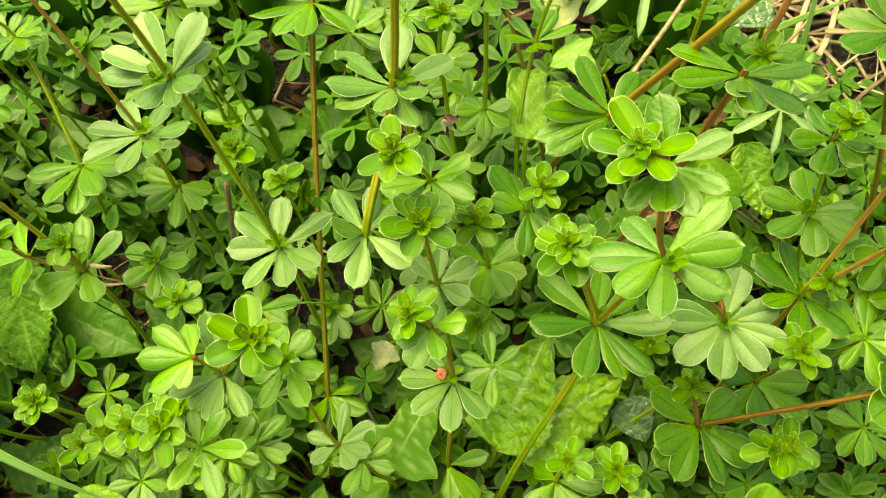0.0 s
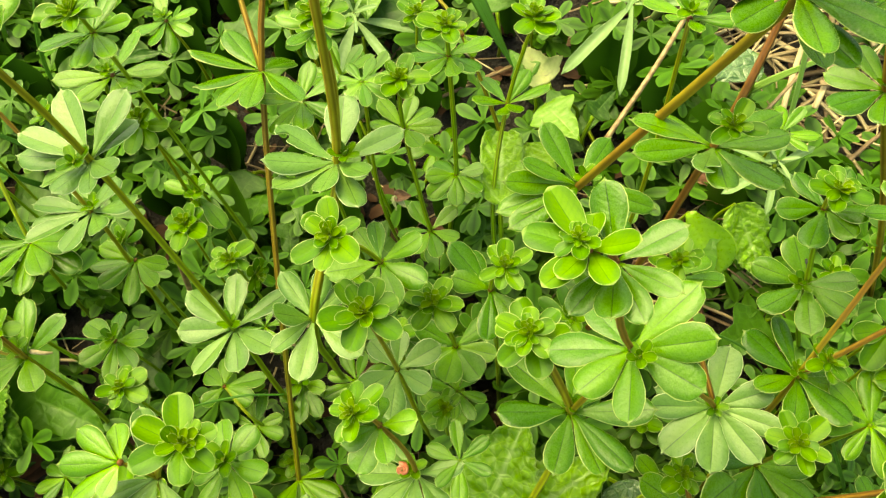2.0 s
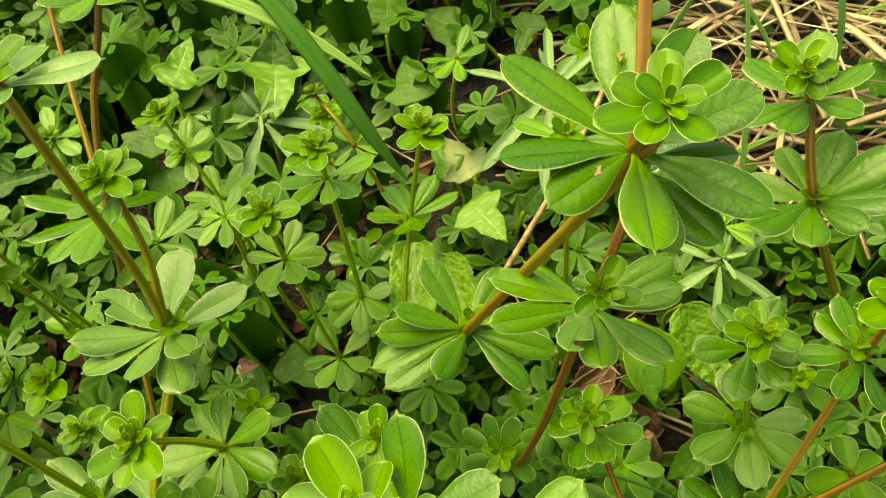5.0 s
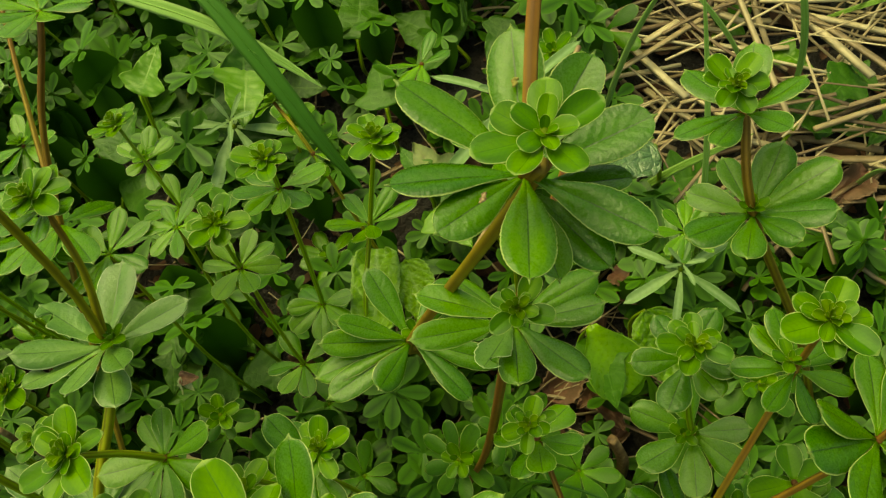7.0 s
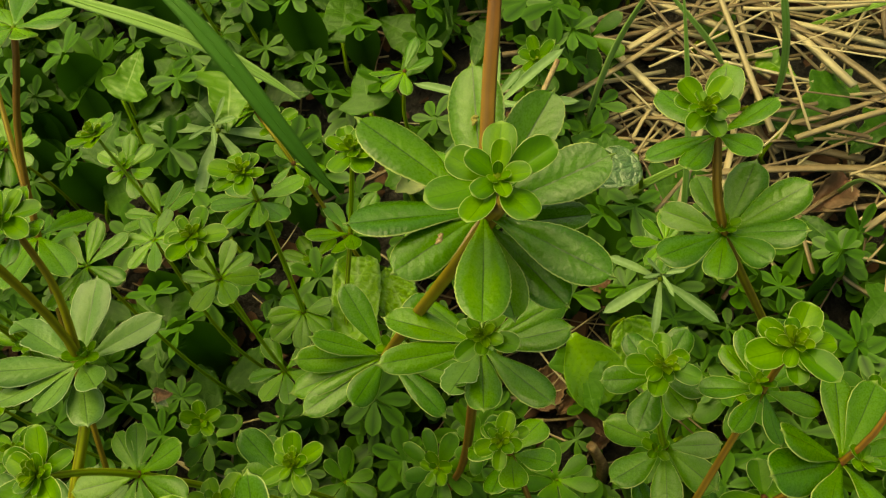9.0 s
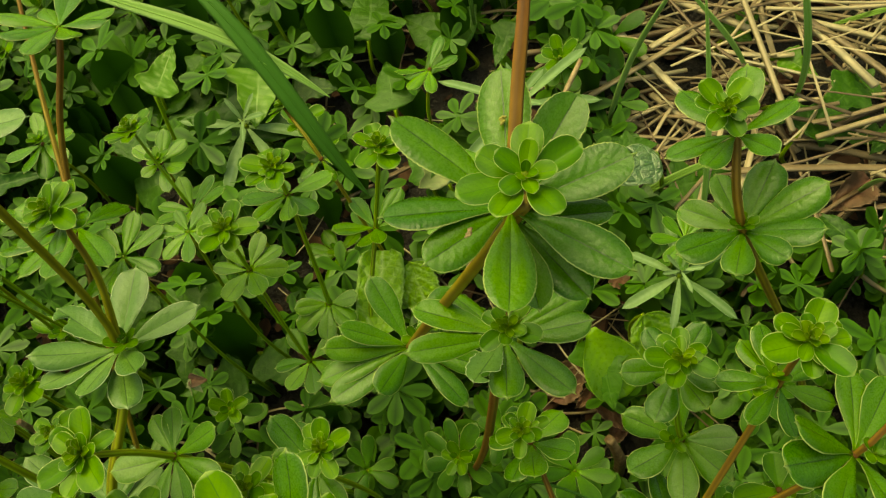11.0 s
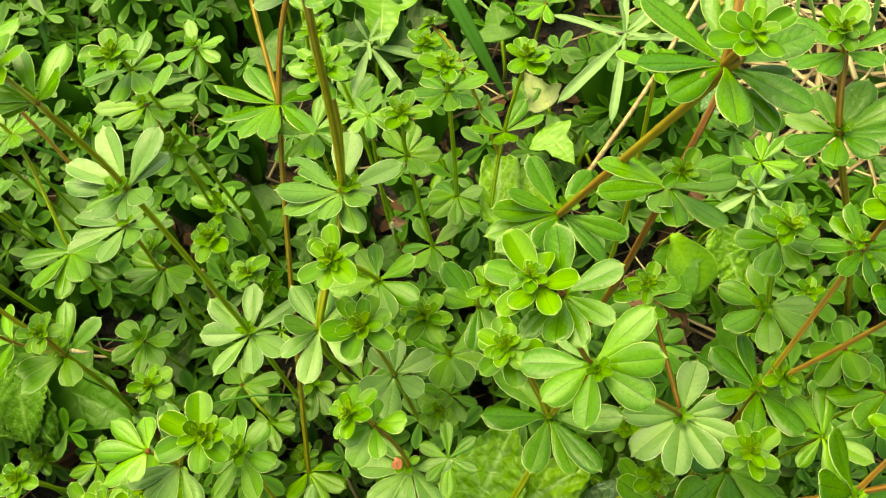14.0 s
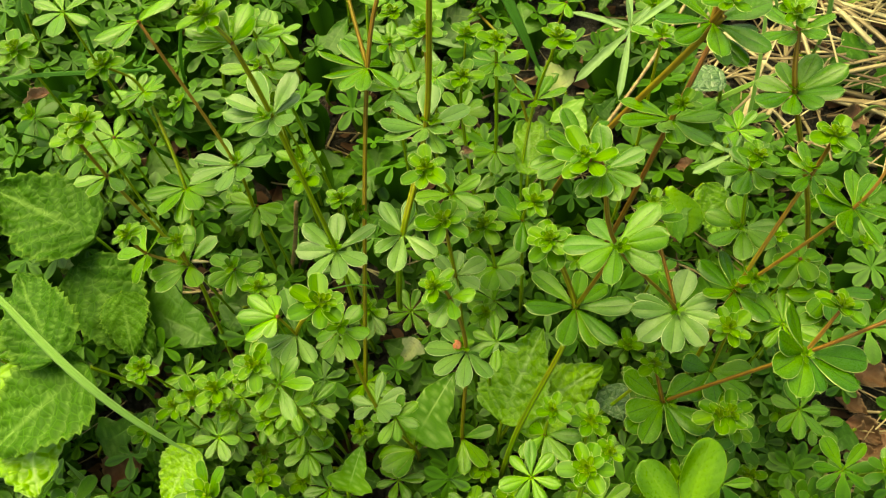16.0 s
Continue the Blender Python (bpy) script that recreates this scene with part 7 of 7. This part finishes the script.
low_leaf("ivy", "dark glossy ivy leaf among dry straw", (0.2000, 0.2190, 0.0923), (0.1807, 0.2042, 0.0903), 1.2)
low_leaf("ivy", "dark glossy ivy leaf among dry straw", (0.2179, 0.2057, 0.0847), (0.2014, 0.1924, 0.0832), 1.2)
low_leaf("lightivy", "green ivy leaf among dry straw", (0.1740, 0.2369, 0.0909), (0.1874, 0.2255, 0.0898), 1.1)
low_leaf("ivy", "dark glossy ivy leaf among dry straw", (0.2083, 0.1402, 0.0657), (0.1935, 0.1262, 0.0642), 1.2)
low_leaf("ivy", "dark glossy ivy leaf beside dead leaves", (0.1794, 0.0151, 0.0332), (0.1617, 0.0040, 0.0324), 1.3)
low_leaf("ivy", "dark glossy ivy leaf beside dead leaves", (0.2011, 0.0005, 0.0254), (0.1836, -0.0079, 0.0252), 1.3)
low_leaf("dead", "reddish brown dead leaf on the soil", (0.1809, 0.0224, 0.0252), (0.1984, 0.0116, 0.0243), 0.9)
low_leaf("dead", "brown crumpled dead leaf among dry straw", (0.2027, 0.1873, 0.0700), (0.1862, 0.1755, 0.0690), 0.9)

# crumbs on the large top whorl
crumb("yellowish crumb of debris stuck on a leaf", (0.0656, 0.0901, 0.2598), 0.0006, 7, CRUMB)
crumb("small reddish brown fleck lying on a leaf", (0.0604, 0.0719, 0.2599), 0.0006, 5, STALK)

# snail and beetle
snail((-0.0159, 0.0186, 0.1334))
beetle((0.1020, 0.0724, 0.1496))
bitten_scrap((-0.0132, 0.0782, 0.1880))

# thin trailing stems
p = plant("thin trailing dark green bedstraw stem", (-0.0720, 0.0315, 0.0144), "trailing stems", "trailing_stem", "stem")
stem(p, [(-0.0720, 0.0315, 0.0144), (-0.0880, 0.0315, 0.0937), (-0.0800, 0.0315, 0.1441), (-0.0593, 0.0332, 0.1588), (-0.0466, 0.0349, 0.1550)], 0.0004, 0.0003, 0.0, 0.1, "stem", BLADE)
p = plant("thin trailing dark green bedstraw stem", (-0.1411, 0.0574, 0.0212), "trailing stems", "trailing_stem", "stem")
stem(p, [(-0.1411, 0.0574, 0.0212), (-0.1571, 0.0574, 0.0848), (-0.1491, 0.0574, 0.1252), (-0.1281, 0.0583, 0.1367), (-0.1152, 0.0592, 0.1325)], 0.0004, 0.0003, 0.0, 0.1, "stem", BLADE)
p = plant("thin trailing dark green bedstraw stem", (-0.2069, 0.0388, 0.0164), "trailing stems", "trailing_stem", "stem")
stem(p, [(-0.2069, 0.0388, 0.0164), (-0.2229, 0.0388, 0.0353), (-0.2149, 0.0388, 0.0473), (-0.1846, 0.0398, 0.0496), (-0.1622, 0.0409, 0.0445)], 0.0004, 0.0003, 0.0, 0.1, "stem", BLADE)
p = plant("thin trailing dark green bedstraw stem", (0.0709, 0.0633, 0.0227), "trailing stems", "trailing_stem", "stem")
stem(p, [(0.0709, 0.0633, 0.0227), (0.0549, 0.0633, 0.0874), (0.0629, 0.0633, 0.1285), (0.0820, 0.0552, 0.1362), (0.0932, 0.0470, 0.1281)], 0.0004, 0.0003, 0.0, 0.1, "stem", BLADE)


# ---- low growth filling the patch: short bedstraw shoots in the shade ----
TAKEN = [WORLD[o].translation.copy() for o in WORLD if o.name.startswith(("whorl", "shoot_tip"))]
TAKEN += [WORLD[o] @ Vector((u, 0, 0)) for o in WORLD if o.name.startswith("leaf_blade") and WORLD[o].col[0].length > 0.02 for u in (0.25, 0.7)]


GROWN = list(TAKEN)


def clear_of_others(q, gap):
    return all((q - t).length > gap for t in TAKEN)


def straw_share(x, y):
    """How far a place belongs to the dry grassy edge of the patch, 0 to 1."""
    d = ((x - 0.19) / 0.115) ** 2 + ((y - 0.225) / 0.085) ** 2
    e = ((x - 0.215) / 0.05) ** 2 + ((y - 0.0) / 0.06) ** 2
    g = ((x - 0.092) / 0.035) ** 2 + ((y - 0.114) / 0.05) ** 2
    return max(0.0, 1 - d, 0.3 * (1 - e), 0.3 * (1 - g))


# dark gaps between the shoots: x, y, radius
HOLLOWS = [(-0.118, 0.177, 0.021), (-0.226, 0.166, 0.021), (-0.203, 0.067, 0.034), (-0.023, 0.258, 0.021), (0.077, 0.156, 0.021), (-0.028, 0.132, 0.021), (-0.180, 0.082, 0.021), (-0.042, 0.131, 0.021), (0.004, 0.262, 0.027), (0.032, 0.223, 0.027), (-0.012, 0.235, 0.027), (-0.102, 0.162, 0.027), (-0.033, 0.169, 0.019), (-0.056, 0.130, 0.019), (-0.004, 0.252, 0.019), (0.021, 0.265, 0.019), (-0.095, 0.257, 0.019), (-0.125, 0.219, 0.019)]


def low_growth(count_wanted, seed, xs, ys, tall, shapes):
    rnd = random.Random(seed)
    made = tries = 0
    while made < count_wanted and tries < 6000:
        tries += 1
        x, y = rnd.uniform(*xs), rnd.uniform(*ys)
        if straw_share(x, y) * 2.8 > rnd.random():
            continue
        if (y > 0.14 and rnd.random() < 0.4) or any(math.hypot(x - a, y - b) < r for a, b, r in HOLLOWS):
            continue
        if x < -0.04 and 0.03 < y < 0.27 and rnd.random() < 0.5:
            continue
        z = ground_z(x, y)
        high = rnd.uniform(*tall)
        top = Vector((x + rnd.uniform(-0.01, 0.01), y + rnd.uniform(-0.012, 0.006), z + high))
        if not clear_of_others(top, 0.016) or any((t - top).xy.length < 0.018 and t.z < top.z + 0.012 for t in GROWN):
            continue
        TAKEN.append(top)
        made += 1
        p = plant("short bedstraw shoot growing low in the shade", (x, y, z - 0.003), "low bedstraw shoots", "bedstraw_shoot")
        stem(p, [(x, y, z - 0.003), (x + rnd.uniform(-0.004, 0.004), y, z + high * 0.5), tuple(top)], 0.0008, 0.0006, 0.0, 0.3)
        axis = (rnd.uniform(-0.35, 0.35), rnd.uniform(-0.5, 0.2), 1)
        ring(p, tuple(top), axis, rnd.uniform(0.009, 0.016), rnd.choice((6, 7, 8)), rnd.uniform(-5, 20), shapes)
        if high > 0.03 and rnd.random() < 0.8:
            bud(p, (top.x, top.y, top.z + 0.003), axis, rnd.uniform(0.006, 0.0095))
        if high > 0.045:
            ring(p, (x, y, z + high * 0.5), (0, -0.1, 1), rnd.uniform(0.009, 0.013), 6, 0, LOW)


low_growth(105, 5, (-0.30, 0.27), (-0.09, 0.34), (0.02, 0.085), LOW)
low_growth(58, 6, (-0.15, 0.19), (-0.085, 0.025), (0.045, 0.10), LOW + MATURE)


def undergrowth():
    """Hundreds of short shoots in one mesh: rings of small leaves on thin stalks, close over the soil."""
    rnd = random.Random(21)
    shapes = []
    for k in range(4):
        me = leaf_mesh("shade_toned_undergrowth_leaf", UNDER_SHADE, rnd.uniform(0.2, 0.24), obovate, rnd.uniform(-0.2, 0.1), rnd.uniform(0.0, 0.4), 0.15, ripple=0.01, tip=0.03, blunt=0.3, rimmed=False, nx=6, ny=1, seed=400 + k)
        co = np.array([v.co for v in me.vertices])
        at = [np.array([d.value for d in me.attributes[key].data]) for key in ("under", "rib", "margin")]
        shapes.append((co, [tuple(f.vertices) for f in me.polygons], at))
        bpy.data.meshes.remove(me)
    chunks, faces, attrs, base, made, tries = [], [], ([], [], []), 0, 0, 0

    def add_leaf(at, along, up, length):
        nonlocal base
        co, fs, at3 = rnd.choice(shapes)
        m = np.array(facing(at, along, up, length))
        chunks.append(co @ m[:3, :3].T + m[:3, 3])
        faces.extend([tuple(base + v for v in f) for f in fs])
        for store, values in zip(attrs, at3):
            store.append(values)
        base += len(co)

    while made < 3050 and tries < 24000:
        tries += 1
        x, y = rnd.uniform(-0.75, 0.75), rnd.uniform(-0.55, 0.85)
        if made > 650:
            x, y = rnd.uniform(-0.34, 0.26), rnd.uniform(-0.09, 0.32)
        if straw_share(x, y) * 1.5 > rnd.random():
            continue
        if any(math.hypot(x - a, y - b) < r for a, b, r in HOLLOWS) and rnd.random() < 0.45:
            continue
        if -0.12 < x < 0.09 and y > 0.13 and rnd.random() < 0.42:
            continue
        z = ground_z(x, y)
        top = Vector((x, y, z + rnd.choice((0.006, 0.012, 0.02, 0.03, 0.04)) * rnd.uniform(0.7, 1.3)))
        if any((t - top).xy.length < 0.016 and t.z < top.z + 0.010 for t in GROWN):
            continue
        made += 1
        axis = Vector((rnd.uniform(-0.5, 0.5), rnd.uniform(-0.6, 0.4), 1)).normalized()
        sx = axis.orthogonal().normalized()
        sy = axis.cross(sx)
        length, n, start = rnd.uniform(0.008, 0.015), rnd.choice((5, 6, 7)), rnd.uniform(0, 6)
        for k in range(n):
            a = start + 2 * math.pi * (k + rnd.uniform(-0.2, 0.2)) / n
            e = radians(rnd.uniform(-15, 30))
            add_leaf(top, (sx * math.cos(a) + sy * math.sin(a)) * math.cos(e) + axis * math.sin(e), axis, length * rnd.uniform(0.75, 1.1))
        add_leaf((x, y, z - 0.002), top - Vector((x, y, z - 0.004)), (rnd.uniform(-1, 1), -1, 0), max(0.008, top.z - z + 0.002))
    ob = mesh_object("undergrowth", np.concatenate(chunks).tolist(), faces, UNDER_SHADE, attrs={key: np.concatenate(v).tolist() for key, v in zip(("under", "rib", "margin"), attrs)})
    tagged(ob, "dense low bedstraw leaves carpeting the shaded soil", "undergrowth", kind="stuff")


undergrowth()


# ---- creeping ivy and thin grass among the shoots ----
def ivy_carpet():
    rnd = random.Random(31)
    for k in range(72):
        x, y = (rnd.uniform(-0.10, 0.14), rnd.uniform(0.14, 0.31)) if k < 30 else (rnd.uniform(-0.26, 0.24), rnd.uniform(-0.06, 0.2)) if k < 46 else (rnd.uniform(-0.25, -0.03), rnd.uniform(0.03, 0.26))
        foot = Vector((x, y, ground_z(x, y) + rnd.uniform(0.010, 0.034)))
        a = rnd.uniform(0, 6.28)
        size = rnd.uniform(0.018, 0.036)
        tip = foot + Vector((math.cos(a) * size, math.sin(a) * size, rnd.uniform(-0.003, 0.008)))
        if any((t - foot.lerp(tip, 0.5)).xy.length < 0.016 and t.z < foot.z + 0.012 for t in GROWN):
            continue
        low_leaf("ivy", "dark green lobed ivy leaf with pale veins", tuple(foot), tuple(tip), rnd.uniform(1.0, 1.35))


ivy_carpet()


def thin_grass():
    rnd = random.Random(37)
    for k in range(31):
        x, y = (rnd.uniform(-0.34, -0.17), rnd.uniform(0.16, 0.34)) if k < 15 else (rnd.uniform(0.05, 0.26), rnd.uniform(0.14, 0.32))
        foot = (x, y, ground_z(x, y) - 0.003)
        lean = rnd.uniform(-0.05, 0.05)
        grass_blade("thin green grass blade growing among the herbs" if k < 15 else "pale green grass blade rising from dry straw", foot, (x + lean, y + rnd.uniform(-0.05, 0.02), foot[2] + rnd.uniform(0.05, 0.13)), rnd.uniform(0.0014, 0.003) * (1 if k < 15 else 1.4), rnd.uniform(0.002, 0.014))


thin_grass()


# ---- litter: dry grass and crumbs, too many to count ----
def straw_litter():
    rnd = random.Random(8)
    verts, faces = [], []
    made = 0
    while made < 1150:
        x, y = rnd.uniform(-0.34, 0.36), rnd.uniform(-0.10, 0.42)
        share = straw_share(x, y)
        if rnd.random() > 0.22 + 1.2 * share:
            continue
        made += 1
        length = rnd.uniform(0.012, 0.05 if share < 0.1 else 0.12)
        a = rnd.gauss(0.15, 0.75)
        r = rnd.choice((0.0004, 0.0005, 0.0007, 0.0009, 0.0013)) * rnd.uniform(0.8, 1.2) * (1.2 if share > 0.3 else 0.6)
        flat = rnd.uniform(0.2, 0.8)
        rise = rnd.uniform(0.001, 0.012 + 0.022 * share)
        slope = rnd.uniform(-0.12, 0.15)
        bend = rnd.gauss(0, 0.22)
        base = len(verts)
        steps = 6
        for i in range(steps + 1):
            u = i / steps - 0.5
            aa = a + bend * u
            px, py = x + math.cos(aa) * u * length, y + math.sin(aa) * u * length
            pz = max(ground_z(px, py) + r, ground_z(x, y) + rise + slope * u * length)
            for k in range(4):
                c = math.pi / 2 * k + 0.6
                verts.append((px - math.sin(aa) * r * math.cos(c), py + math.cos(aa) * r * math.cos(c), pz + r * flat * math.sin(c)))
        for i in range(steps):
            for k in range(4):
                c, d = base + i * 4 + k, base + i * 4 + (k + 1) % 4
                faces.append((c, d, d + 4, c + 4))
        faces.append(tuple(base + k for k in (3, 2, 1, 0)))
        faces.append(tuple(base + steps * 4 + k for k in range(4)))
    ob = mesh_object("dry_grass_litter", verts, faces, STRAW)
    tagged(ob, "tangled dry straw-coloured grass stalks lying on the soil", "dry grass", kind="stuff")


straw_litter()


def leaf_litter():
    """Crumbled dead leaves on the soil: hundreds of small curled scraps."""
    rnd = random.Random(52)
    verts, faces, rib, margin, under = [], [], [], [], []
    for _ in range(1500):
        x, y = rnd.uniform(-0.30, 0.27), rnd.uniform(-0.07, 0.33)
        z = ground_z(x, y) + rnd.uniform(0.001, 0.004)
        size, a, wide = rnd.uniform(0.002, 0.0075), rnd.uniform(0, 6.28), rnd.uniform(0.35, 0.8)
        tilt, roll, curl = rnd.uniform(-0.4, 0.4), rnd.uniform(-0.5, 0.5), rnd.uniform(-0.5, 0.7)
        m = np.array(pose(0, 0, 0, math.degrees(roll), math.degrees(tilt), math.degrees(a)))[:3, :3]
        base = len(verts)
        for side in (0.0, -0.0002):
            for u, half in ((-1, 0.25), (-0.4, 0.9), (0.35, rnd.uniform(0.6, 1.0)), (1, rnd.uniform(0.1, 0.5))):
                for v in (-1, 0, 1):
                    q = m @ np.array((u * size, v * half * wide * size * rnd.uniform(0.8, 1.1), curl * size * (u * u + v * v) * 0.4 + side))
                    verts.append((x + q[0], y + q[1], max(z + q[2], ground_z(x, y) + 0.0003)))
                    rib.append(1.0 if v == 0 else 0.0)
                    margin.append(0.0)
                    under.append(0.0)
        for i in range(3):
            for j in range(2):
                c = base + i * 3 + j
                faces.append((c, c + 3, c + 4, c + 1))
                faces.append((c + 12, c + 13, c + 16, c + 15))
    ob = mesh_object("leaf_litter", verts, faces, LITTER, attrs={"rib": rib, "margin": margin, "under": under})
    tagged(ob, "crumbled reddish brown dead leaf scraps on the soil", "leaf litter", kind="stuff")


leaf_litter()
